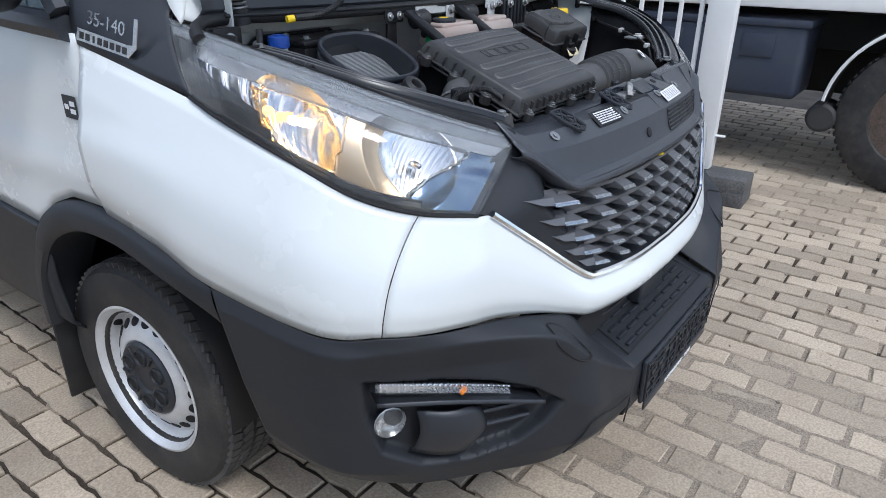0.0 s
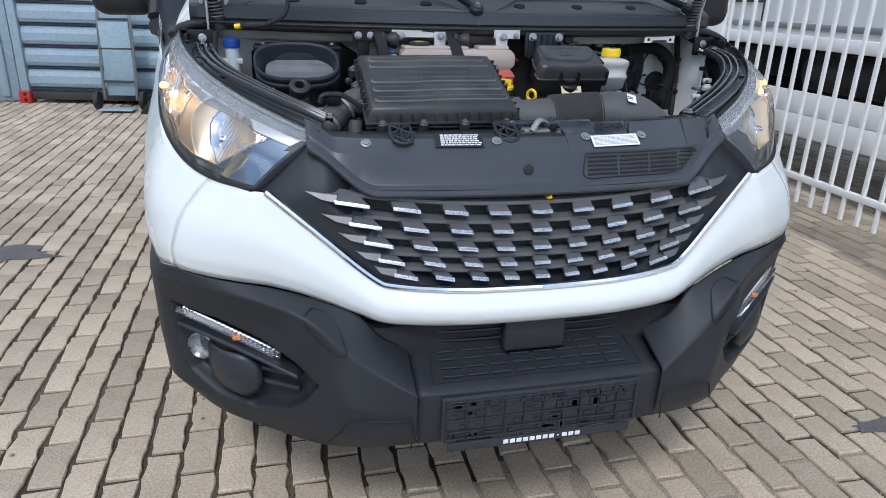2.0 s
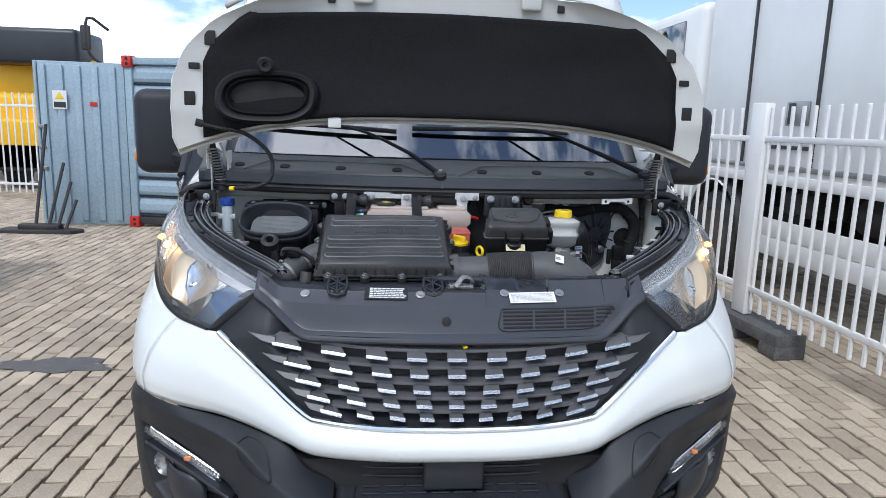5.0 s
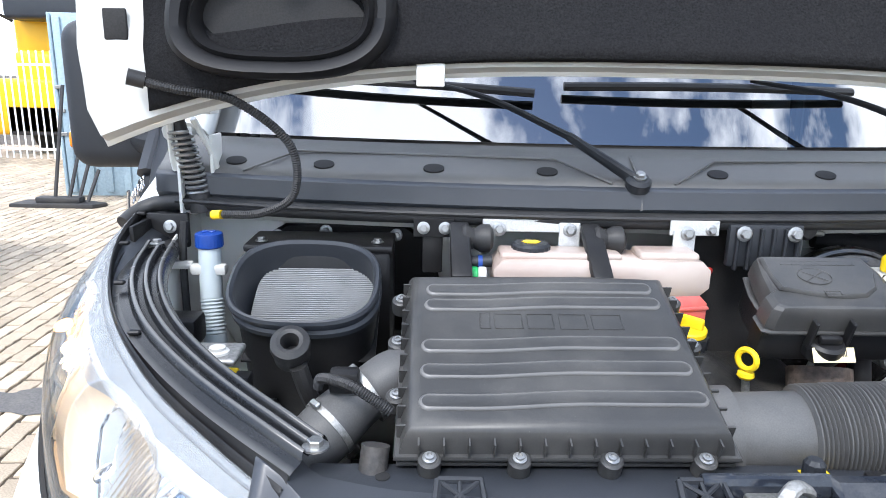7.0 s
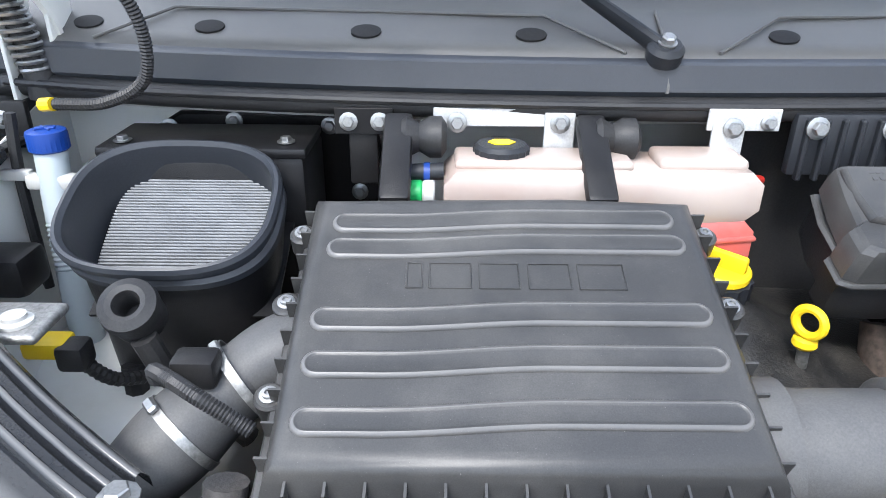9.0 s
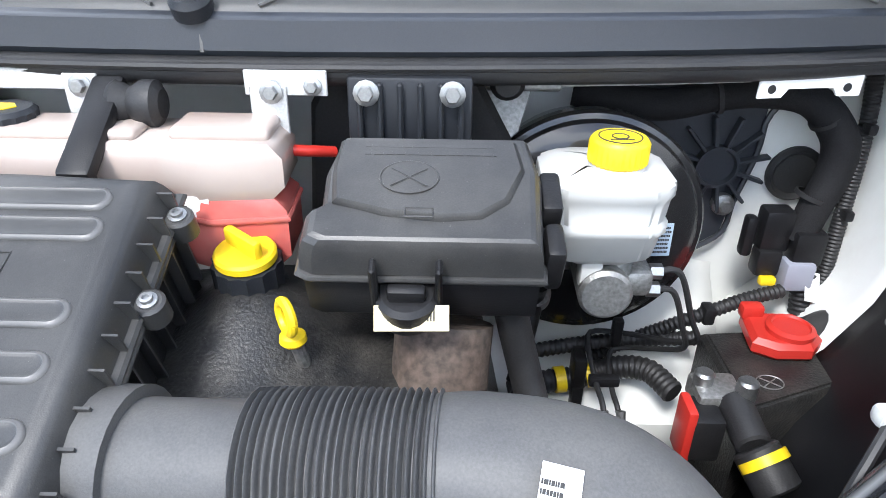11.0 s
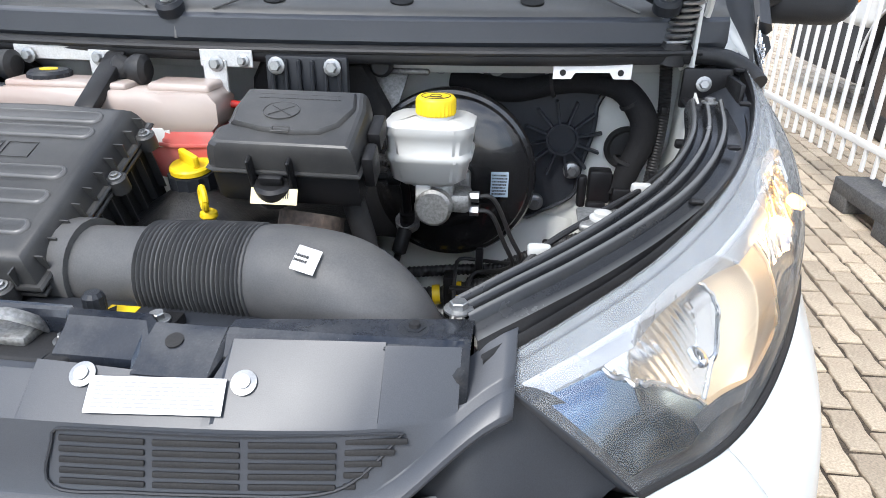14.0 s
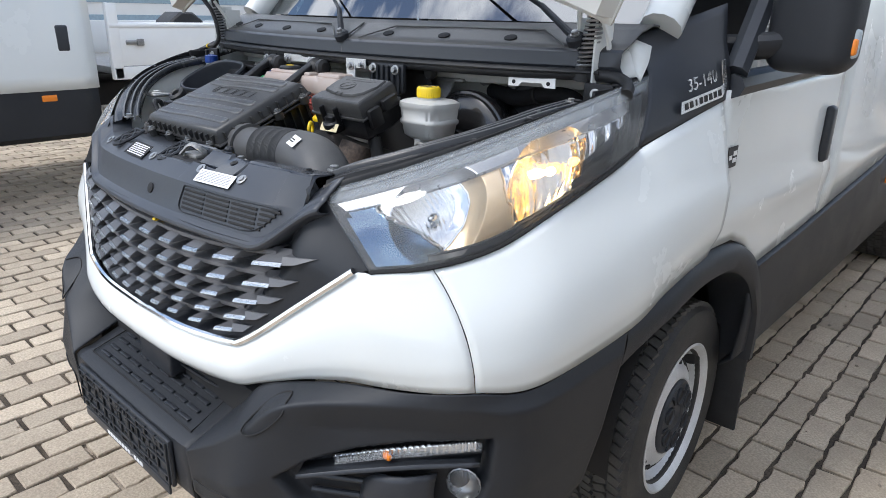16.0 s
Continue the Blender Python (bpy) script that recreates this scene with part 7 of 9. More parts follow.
prism(bm, TANK, 0.058, Matrix.Translation((0, 0, 1.285)), 0.014)
tank = part("coolant_tank", bm, M_TANK, van, "milky coolant tank with pink fluid", sharp=60)
bm = bmesh.new()
prism(bm, [(x * 0.995, 0.705 + (y - 0.705) * 0.99) for x, y in TANK], 0.075, Matrix.Translation((0, 0, 1.21)), 0.012)
part("tank_lower", bm, M_COOL, tank, "pink fluid showing through the tank", sharp=60)
bm = bmesh.new()
prism(bm, [(x * 1.02 + 0.001, 0.705 + (y - 0.705) * 1.06) for x, y in TANK], 0.006, Matrix.Translation((0, 0, 1.262)), 0.002)
part("tank_seam", bm, M_COOL, tank)
bm = bmesh.new()
rbox(bm, (-0.15, 0.705, 1.346), (0.20, 0.06, 0.012), 0.006, 3)
rbox(bm, (0.03, 0.71, 1.346), (0.10, 0.06, 0.016), 0.007, 3)
part("tank_top", bm, M_TANK, tank)
bm = bmesh.new()
fluted(bm, [(0.026, 0, 0), (0.0325, 0.003, 1), (0.0330, 0.02, 1), (0.028, 0.0245, 0), (0.02, 0.025, 0)], Matrix.Translation((-0.196, 0.712, 1.338)), 18, 0.94)
tc = part("tank_cap", bm, M_BLACK, tank, "ribbed black cap with yellow mark")
bm = bmesh.new()
prism(bm, [(0.016 * math.cos(t), 0.012 * math.sin(t)) for t in np.linspace(0, 2 * math.pi, 6, endpoint=False)], 0.0012, Matrix.Translation((-0.196, 0.712, 1.363)))
part("cap_mark", bm, M_YELLOW, tc)
for x, mat, nm in ((-0.292, M_GREEN, "hose_band"), (-0.278, M_RES, "hose_joint")):
    bm = bmesh.new()
    cyl(bm, (x - 0.008, 0.68, 1.312), (x + 0.006, 0.68, 1.312), 0.0155, n=18, bev=0.002)
    part(nm, bm, mat, tank)
bm = bmesh.new()
cyl(bm, (-0.30, 0.70, 1.33), (-0.262, 0.70, 1.332), 0.010, n=14)
part("hose_joint", bm, M_BLACK, tank)
bm = bmesh.new()
cyl(bm, (-0.285, 0.70, 1.33), (-0.278, 0.70, 1.33), 0.012, n=14)
part("hose_band", bm, M_BLUE, tank)
bm = bmesh.new()
rbox(bm, (0.004, 0.662, 1.275), (0.028, 0.002, 0.03), 0.0004, 1)
part("tank_label", bm, M_LABEL, tank)
bm = bmesh.new()
tube(bm, [(0.090, 0.728, 1.316), (0.110, 0.737, 1.312), (0.130, 0.755, 1.305)], 0.0062, 12, 8)
part("pipe_stub", bm, M_RED, tank, "red pipe stub")

# black panel added in front of the firewall behind the tank's end
bm = bmesh.new()
prism(bm, [(0.075, 1.06), (0.345, 1.06), (0.330, 1.30), (0.290, 1.372), (0.115, 1.376), (0.095, 1.34)], 0.022, Matrix.Translation((0, 0.835, 0)) @ pose(0, 0, 0, 90, 0, 0), 0.008)
part("firewall_dark_panel", bm, M_DARK, van, "black panel in front of the firewall", sharp=40)

# rubber-mounted arms beside the tank
for x, yl in ((-0.315, 0.64), (-0.092, 0.635)):
    bm = bmesh.new()
    m = Matrix.Translation((x, 0.685, 1.352)) @ pose(0, 0, 0, 30, 0, 0)
    rbox(bm, (0, 0, 0), (0.034, 0.13, 0.018), 0.006, 2, m)
    rbox(bm, (0, -0.060, -0.03), (0.034, 0.016, 0.07), 0.006, 2, m)
    arm = part("mount_arm", bm, M_BAY, van, "black arm with a rubber bush")
    bm = bmesh.new()
    lathe(bm, [(0.02, -0.028), (0.024, -0.022), (0.017, -0.008), (0.024, 0.004), (0.024, 0.018), (0.015, 0.024)], Matrix.Translation((x + 0.032, 0.725, 1.365)) @ pose(0, 0, 0, 0, 90, 0), 22)
    part("rubber_bush", bm, M_RUBBER, arm)

# bolted brackets along the cowl edge
bm = bmesh.new()
rbox(bm, (-0.358, 0.752, 1.376), (0.07, 0.004, 0.032), 0.001, 1)
b0 = part("cowl_bracket", bm, M_BAY, van, "black steel bracket with two bolts")
for x in (-0.376, -0.339):
    bm = bmesh.new()
    hexbolt(bm, (x, 0.749, 1.376), (0, -1, 0.1), 0.007, 0.008)
    part("bracket_bolt", bm, M_ZINC, b0)
bm = bmesh.new()
rbox(bm, (-0.36, 0.76, 1.34), (0.035, 0.01, 0.09), 0.003)
part("bracket_plate", bm, M_BAY, b0)
bm = bmesh.new()
rbox(bm, (-0.18, 0.748, 1.383), (0.19, 0.004, 0.022), 0.001, 1)
rbox(bm, (-0.126, 0.743, 1.345), (0.036, 0.004, 0.09), 0.001, 1)
b1 = part("tank_strap", bm, M_BRKT, van, "pale steel strap holding the tank")
for x in (-0.247, -0.126):
    bm = bmesh.new()
    hexbolt(bm, (x, 0.741, 1.378), (0, -1, 0.1), 0.0075, 0.010)
    part("bracket_bolt", bm, M_ZINC, b1)
bm = bmesh.new()
rbox(bm, (0.088, 0.738, 1.385), (0.085, 0.004, 0.026), 0.001, 1)
rbox(bm, (0.070, 0.734, 1.34), (0.038, 0.004, 0.085), 0.001, 1)
b2 = part("tank_strap", bm, M_BRKT, van, "pale steel strap holding the tank")
bm = bmesh.new()
hexbolt(bm, (0.074, 0.731, 1.377), (0, -1, 0.1), 0.0075, 0.011)
part("bracket_bolt", bm, M_ZINC, b2)
bm = bmesh.new()
hexbolt(bm, (0.116, 0.736, 1.382), (0, -1, 0.1), 0.006, 0.012)
part("bracket_bolt", bm, M_ZINC, b2)
bm = bmesh.new()
rbox(bm, (0.215, 0.745, 1.355), (0.13, 0.015, 0.075), 0.004)
b3 = part("ribbed_bracket", bm, M_BLACK, van, "ribbed black plastic bracket with two bolts")
for k in range(6):
    bm = bmesh.new()
    rbox(bm, (0.163 + 0.021 * k, 0.735, 1.35), (0.006, 0.012, 0.075), 0.002, 1)
    part("bracket_rib", bm, M_BLACK, b3)
for x in (0.171, 0.259):
    bm = bmesh.new()
    hexbolt(bm, (x, 0.730, 1.378), (0, -1, 0.1), 0.0085, 0.012)
    part("bracket_bolt", bm, M_ZINC, b3)
bm = bmesh.new()
prism(bm, [(-0.062, 0.012), (0.062, 0.012), (0.062, -0.016), (0.035, -0.016), (0.028, -0.006), (-0.028, -0.006), (-0.035, -0.016), (-0.062, -0.016)], 0.004, Matrix.Translation((0.655, 0.803, 1.378)) @ pose(0, 0, 0, 90, 0, 9), 0.001)
b4 = part("cowl_bracket", bm, M_FENCE, van, "pale notched bracket under the seal")
for x, y in ((0.609, 0.795), (0.699, 0.809)):
    bm = bmesh.new()
    lathe(bm, [(0.005, 0), (0.005, 0.001)], Matrix.Translation((x, y - 0.003, 1.372)) @ pose(0, 0, 0, 90, 0, 9), 12)
    part("bracket_hole", bm, M_DARK, b4)

# fuse box
FB = Matrix.Translation((0.240, 0.602, 1.308)) @ pose(0, 0, 0, 20, 0, 0) @ Matrix.Diagonal((0.98, 1.0, 1.0, 1))
bm = bmesh.new()
q = [(-0.10, -0.066), (0.10, -0.066), (0.104, 0.02), (0.096, 0.066), (-0.088, 0.066), (-0.098, 0.02), (-0.098, -0.02), (-0.112, -0.03), (-0.112, -0.06)]
rows = []
for z, k in ((-0.012, 1.0), (0.002, 0.99), (0.013, 0.972), (0.020, 0.945), (0.0245, 0.905), (0.0265, 0.86)):
    rows.append(ring(bm, [FB @ Vector((x * k, y * (k if y < 0 else 1 - (1 - k) * 0.6), z + 0.006 * (y > 0))) for x, y in q]))
for a, b in zip(rows, rows[1:]):
    bridge(bm, a, b)
bm.faces.new(rows[-1])
bm.faces.new(list(reversed(rows[0])))
fuse = part("fuse_box", bm, M_LID, van, "black fuse box with a clipped cover", sharp=18)
bm = bmesh.new()
prism(bm, [(x * 1.045, y * 1.06) for x, y in q], 0.007, FB @ Matrix.Translation((0, 0, -0.02)), 0.003)
part("cover_rim", bm, M_LID, fuse)
bm = bmesh.new()
prism(bm, [(-0.084, 0.056), (0.080, 0.056), (0.086, 0.020), (0.070, -0.018), (0.046, -0.036), (0.010, -0.040), (-0.040, -0.034), (-0.084, -0.020), (-0.088, 0.02)], 0.012, FB @ Matrix.Translation((0, 0, 0.0225)) @ pose(0, 0, 0, 2, 0, 0), 0.005)
part("cover_panel", bm, M_LID, fuse, "raised panel of the cover", sharp=45)
bm = bmesh.new()
prism(bm, [(x * 0.99, y * 0.98) for x, y in q], 0.052, FB @ Matrix.Translation((0, 0, -0.072)), 0.004)
part("box_base", bm, M_BAY, fuse)
bm = bmesh.new()
for x in (-0.046, 0.010):
    rbox(bm, (x, -0.075, -0.012), (0.006, 0.016, 0.05), 0.002, 1, FB)
lathe(bm, [(0.027, -0.020), (0.029, -0.012), (0.029, 0.006), (0.024, 0.010), (0.010, 0.010)], FB @ Matrix.Translation((-0.018, -0.072, -0.034)), 22)
rbox(bm, (-0.018, -0.080, -0.018), (0.034, 0.012, 0.014), 0.004, 2, FB)
part("cover_clip", bm, M_BAY, fuse, "moulded cover clip")
bm = bmesh.new()
rbox(bm, (0.112, 0.02, -0.005), (0.02, 0.05, 0.03), 0.005, 2, FB)
rbox(bm, (0.112, -0.035, -0.02), (0.018, 0.04, 0.05), 0.006, 2, FB)
part("side_clip", bm, M_BAY, fuse)
bm = bmesh.new()
tube(bm, [FB @ Vector((-0.018 + 0.026 * math.cos(t), 0.006 + 0.02 * math.sin(t), 0.0352)) for t in np.linspace(0, 2 * math.pi, 30)], 0.0009, 5, smooth=False)
for s in (-1, 1):
    tube(bm, [FB @ Vector((-0.018 - 0.016 * s, -0.005, 0.0352)), FB @ Vector((-0.018 + 0.016 * s, 0.017, 0.0352))], 0.0009, 5, smooth=False)
tube(bm, [FB @ Vector((x, y, 0.0335)) for x, y in ((-0.02, -0.03), (0.004, -0.03), (0.004, -0.04), (-0.02, -0.04), (-0.02, -0.03))], 0.0009, 5, smooth=False)
part("moulded_mark", bm, M_LID, fuse)
bm = bmesh.new()
for r in range(2):
    bars(bm, 0.12, 0.006, 1, FB @ Matrix.Translation((0.0, 0.036 + 0.010 * r, 0.0357)), 1.0, thick=0.0006, seed=3 + r, gap=0.3)
part("moulded_print", bm, M_LID, fuse)
bm = bmesh.new()
lm = Matrix.Translation((0.227, 0.526, 1.243)) @ pose(0, 0, 0, 62, 0, 2)
rbox(bm, (0, 0, 0), (0.064, 0.022, 0.001), 0.0002, 1, lm)
lb = part("fuse_label", bm, M_CREAM, fuse, "cream label with a bar code")
bm = bmesh.new()
for k in range(16):
    rbox(bm, (-0.02 + 0.0026 * k, 0.003, 0.0008), (0.0013, 0.011, 0.0004), 0, m=lm)
part("bar_code", bm, M_INK, lb)

# engine cover, filler, dipstick
bm = bmesh.new()
loft(bm, [[(x, y, 1.135 + 0.065 * math.exp(-((x - 0.06) / 0.085) ** 2 - ((y - 0.63) / 0.09) ** 2) + 0.02 * math.exp(-((x - 0.05) / 0.12) ** 2) + 0.02 * noise.noise(Vector((x * 7, y * 7, 1))) - 0.25 * smooth01(0.28, 0.36, x) - 0.10 * smooth01(0.50, 0.42, y)) for x in np.linspace(-0.05, 0.36, 28)] for y in np.linspace(0.40, 0.76, 22)])
eng = part("engine_cover", bm, M_BAT, van, "dusty black engine top", sharp=60)
bm = bmesh.new()
m = Matrix.Translation((0.054, 0.652, 1.162)) @ pose(0, 0, 0, 8, 0, 0)
fluted(bm, [(0.045, 0.0, 0), (0.040, 0.03, 0), (0.036, 0.038, 1), (0.036, 0.070, 1)], m, 14, 0.92)
part("filler_neck", bm, M_BLACK, eng)
bm = bmesh.new()
lathe(bm, [(0.026, 0.070), (0.0315, 0.072), (0.0315, 0.079), (0.029, 0.082)], m, 30)
rbox(bm, (0, 0, 0.091), (0.050, 0.011, 0.020), 0.004, 2, m @ pose(0, 0, 0, 0, 0, -38))
part("oil_cap", bm, M_YELLOW, eng, "yellow oil filler cap")
bm = bmesh.new()
tube(bm, [(0.113 + 0.0085 * math.cos(t), 0.552 - 0.0122 * math.cos(t), 1.224 + 0.0150 * math.sin(t)) for t in np.linspace(0, 2 * math.pi, 24)], 0.0048, 8, smooth=False)
lathe(bm, [(0.010, 0), (0.013, 0.004), (0.012, 0.010), (0.006, 0.014)], Matrix.Translation((0.116, 0.556, 1.192)), 18)
part("dipstick", bm, M_YELLOW, eng, "yellow dipstick ring")
bm = bmesh.new()
tube(bm, [(0.117, 0.557, 1.195), (0.124, 0.565, 1.15), (0.13, 0.58, 1.05)], 0.0065, 10, 10)
part("dipstick_tube", bm, M_ALU, eng)
bm = bmesh.new()
tube(bm, [(0.255, 0.60, 1.19), (0.25, 0.57, 1.13), (0.245, 0.52, 1.05), (0.25, 0.45, 0.98)], 0.048, 18, 16)
part("brown_pipe", bm, M_RUST, eng, "dusty brown pipe")
bm = bmesh.new()
tube(bm, [(0.315, 0.60, 1.22), (0.335, 0.60, 1.14), (0.36, 0.56, 1.06), (0.39, 0.52, 0.98)], 0.017, 12, 16)
tube(bm, [(0.16, 0.52, 1.12), (0.20, 0.50, 1.10), (0.22, 0.46, 1.04)], 0.022, 12, 12)
tube(bm, [(0.03, 0.50, 1.12), (0.10, 0.49, 1.11), (0.17, 0.50, 1.08)], 0.014, 10, 12)
part("coolant_hose", bm, M_RUBBER, eng)
rnd = random.Random(21)
for k in range(26):
    bm = bmesh.new()
    x, y = rnd.uniform(-0.05, 0.50), rnd.uniform(0.42, 0.62)
    z = rnd.uniform(0.92, 1.06)
    if k % 2:
        rbox(bm, (x, y, z), (rnd.uniform(0.03, 0.08), rnd.uniform(0.03, 0.07), rnd.uniform(0.02, 0.06)), 0.006, 2, None)
    else:
        tube(bm, [(x, y, z), (x + rnd.uniform(-0.1, 0.1), y + rnd.uniform(-0.08, 0.08), z + rnd.uniform(-0.03, 0.05)), (x + rnd.uniform(-0.15, 0.15), y + rnd.uniform(-0.1, 0.1), z - 0.05)], rnd.uniform(0.006, 0.012), 8, 14)
    part("engine_fitting", bm, (M_ENGINE, M_BAY, M_RUBBER)[k % 3], eng)

# brake servo, master cylinder and fluid bottle
sm = Matrix.Translation((0.431, 0.850, 1.182)) @ Vector((-0.02, -1, 0.05)).to_track_quat("Z", "Y").to_matrix().to_4x4()
bm = bmesh.new()
lathe(bm, [(0.125, -0.10), (0.140, -0.03), (0.145, 0.0), (0.150, 0.004), (0.1505, 0.020), (0.147, 0.026), (0.141, 0.028), (0.137, 0.034), (0.120, 0.044), (0.08, 0.050), (0.048, 0.053), (0.046, 0.070), (0.038, 0.072)], sm, 64)
servo = part("brake_servo", bm, M_SERVO, van, "black round brake servo", sharp=25)
bm = bmesh.new()
lm = sm @ Matrix.Translation((0.090, -0.004, 0.0508)) @ pose(0, 0, 0, 0, 7, 0)
rbox(bm, (0, 0, 0), (0.030, 0.044, 0.001), 0.0002, 1, lm)
sl = part("servo_label", bm, material("pale_blue_label", (0.38, 0.47, 0.56), 0.5), servo, "pale blue printed label")
bm = bmesh.new()
bars(bm, 0.026, 0.038, 7, lm @ Matrix.Translation((0, 0, 0.0006)), 0.9, seed=12)
part("label_print", bm, M_INK, sl)
bm = bmesh.new()
cyl(bm, (0.424, 0.655, 1.186), (0.430, 0.80, 1.182), 0.029, n=28, bev=0.004)
mc = part("master_cylinder", bm, M_ALU, van, "cast aluminium brake master cylinder")
for c, d in (((0.430, 0.725, 1.205), (0.05, 0.10, 0.04)), ((0.462, 0.70, 1.188), (0.035, 0.05, 0.032)), ((0.430, 0.775, 1.182), (0.085, 0.025, 0.06))):
    bm = bmesh.new()
    rbox(bm, c, d, 0.008, 2)
    part("cylinder_lug", bm, M_ALU, mc)
for z in (1.195, 1.172):
    bm = bmesh.new()
    cyl(bm, (0.478, 0.695, z), (0.492, 0.695, z), 0.009, n=6)
    part("pipe_nut", bm, M_ZINC, mc)
bm = bmesh.new()
q = [(-0.066, -0.040), (-0.05, -0.058), (0.045, -0.058), (0.064, -0.036), (0.064, 0.045), (0.045, 0.058), (-0.045, 0.058), (-0.064, 0.04)]
rows = []
for z, k in ((1.218, 0.60), (1.230, 0.86), (1.255, 0.93), (1.260, 1.0), (1.268, 1.0), (1.272, 0.95), (1.296, 0.99), (1.302, 1.04), (1.312, 1.02), (1.318, 0.85), (1.322, 0.4)):
    rows.append(ring(bm, [(0.416 + x * k, 0.700 + y * k * 0.95, z) for x, y in q]))
for a, b in zip(rows, rows[1:]):
    bridge(bm, a, b)
bm.faces.new(rows[-1])
bm.faces.new(list(reversed(rows[0])))
bmesh.ops.bevel(bm, geom=[e for e in bm.edges if abs((e.verts[0].co - e.verts[1].co).z) > 0.002], offset=0.006, segments=2, affect="EDGES")
part("brake_fluid_bottle", bm, M_RES, mc, "milky white brake fluid bottle", sharp=45)
for x, y in ((0.408, 0.675), (0.432, 0.725)):
    bm = bmesh.new()
    rbox(bm, (x, y, 1.212), (0.024, 0.024, 0.05), 0.005)
    part("bottle_spout", bm, M_RES, mc)
bm = bmesh.new()
lathe(bm, [(0.028, 1.316), (0.028, 1.328)], Matrix.Translation((0.424, 0.688, 0)), 26)
part("bottle_neck", bm, M_RES, mc)
bm = bmesh.new()
fluted(bm, [(0.0275, 1.324, 0), (0.0300, 1.327, 1), (0.0300, 1.346, 1), (0.028, 1.349, 0), (0.026, 1.351, 0)], Matrix.Translation((0.424, 0.688, 0)), 30, 0.955)
part("bottle_cap", bm, M_YELLOW, mc, "yellow bottle cap")
bm = bmesh.new()
for r, n in ((0.021, 40), (0.008, 20)):
    tube(bm, [(0.424 + r * math.cos(t), 0.688 + r * math.sin(t), 1.3512) for t in np.linspace(0, 2 * math.pi, n)], 0.0008, 5, smooth=False)
bars(bm, 0.024, 0.006, 1, Matrix.Translation((0.424, 0.678, 1.3512)), 1.0, seed=4)
part("cap_print", bm, M_INK, mc)
for pts in ([(0.485, 0.695, 1.195), (0.515, 0.70, 1.190), (0.545, 0.715, 1.12), (0.562, 0.725, 1.081), (0.548, 0.765, 1.05), (0.50, 0.812, 1.028), (0.458, 0.815, 1.028), (0.449, 0.80, 1.02), (0.452, 0.74, 1.0), (0.456, 0.699, 0.986), (0.458, 0.66, 0.92)],
            [(0.485, 0.695, 1.172), (0.512, 0.70, 1.165), (0.535, 0.712, 1.11), (0.550, 0.73, 1.066), (0.53, 0.775, 1.03), (0.495, 0.80, 1.012), (0.478, 0.79, 1.005), (0.474, 0.74, 0.99), (0.477, 0.702, 0.976), (0.478, 0.66, 0.91)]):
    bm = bmesh.new()
    tube(bm, pts, 0.0037, 8, 60)
    part("brake_pipe", bm, M_RUBBER, mc, "thin black brake pipe")
for p in ((0.456, 0.695), (0.4775, 0.695)):
    bm = bmesh.new()
    cyl(bm, (p[0], p[1] - 0.02, 0.945), (p[0], p[1] + 0.006, 0.988), 0.0062, n=10)
    part("pipe_union", bm, M_ZINC, mc)
bm = bmesh.new()
rbox(bm, (0.463, 0.745, 1.0), (0.04, 0.014, 0.014), 0.003)
part("pipe_clip", bm, M_BAY, mc)
bm = bmesh.new()
rbox(bm, (0.490, 0.812, 1.030), (0.014, 0.016, 0.045), 0.003)
part("pipe_clip", bm, M_BAY, mc)
# vacuum and clutch lines left of the servo
bm = bmesh.new()
tube(bm, [(0.300, 0.80, 1.215), (0.31, 0.77, 1.225), (0.34, 0.76, 1.222), (0.352, 0.765, 1.20)], 0.0085, 8, 60, ribs=16, rib=0.002)
sv = part("vacuum_line", bm, M_RUBBER, servo, "black corrugated vacuum line")
bm = bmesh.new()
tube(bm, [(0.325, 0.735, 1.205), (0.355, 0.735, 1.205), (0.366, 0.742, 1.19), (0.368, 0.755, 1.14)], 0.008, 10, 24)
part("clutch_elbow", bm, M_BAY, sv)
bm = bmesh.new()
cyl(bm, (0.340, 0.735, 1.205), (0.362, 0.735, 1.205), 0.013, n=14, bev=0.002)
part("elbow_joint", bm, M_BAY, sv)
bm = bmesh.new()
tube(bm, [(0.368, 0.755, 1.14), (0.366, 0.765, 1.115), (0.355, 0.745, 1.07), (0.34, 0.73, 1.01)], lambda u: 0.013 if u < 0.6 else 0.006, 12, 30)
part("clutch_slave", bm, M_BAY, sv)
bm = bmesh.new()
lathe(bm, [(0.021, -0.006), (0.021, 0.008), (0.014, 0.010), (0.013, 0.006)], Matrix.Translation((0.366, 0.772, 1.112)) @ pose(0, 0, 0, 25, 0, 0), 22)
part("line_cap", bm, M_ALU, sv)

# heater fan plate and harness on the right of the firewall
fp = [(-0.14, 0.13), (0.072, 0.115), (0.068, 0.064), (0.066, 0.015), (0.049, -0.059), (0.04, -0.112), (-0.02, -0.15), (-0.06, -0.165), (-0.14, -0.13)]
bm = bmesh.new()
prism(bm, fp, 0.012, Matrix.Translation((0.617, 0.956, 1.227)) @ pose(0, 0, 0, 90, 0, 0), 0.004)
fan = part("heater_plate", bm, M_GLOSSB, van, "black ribbed heater plate")
bm = bmesh.new()
tube(bm, [(0.617 + x * 0.97, 0.940, 1.227 + z * 0.97) for x, z in fp + fp[:1]], 0.004, 6, 60)
part("plate_rim", bm, M_GLOSSB, fan)
fm = Matrix.Translation((0.626, 0.938, 1.227)) @ pose(0, 0, 0, 90, 0, 0)
bm = bmesh.new()
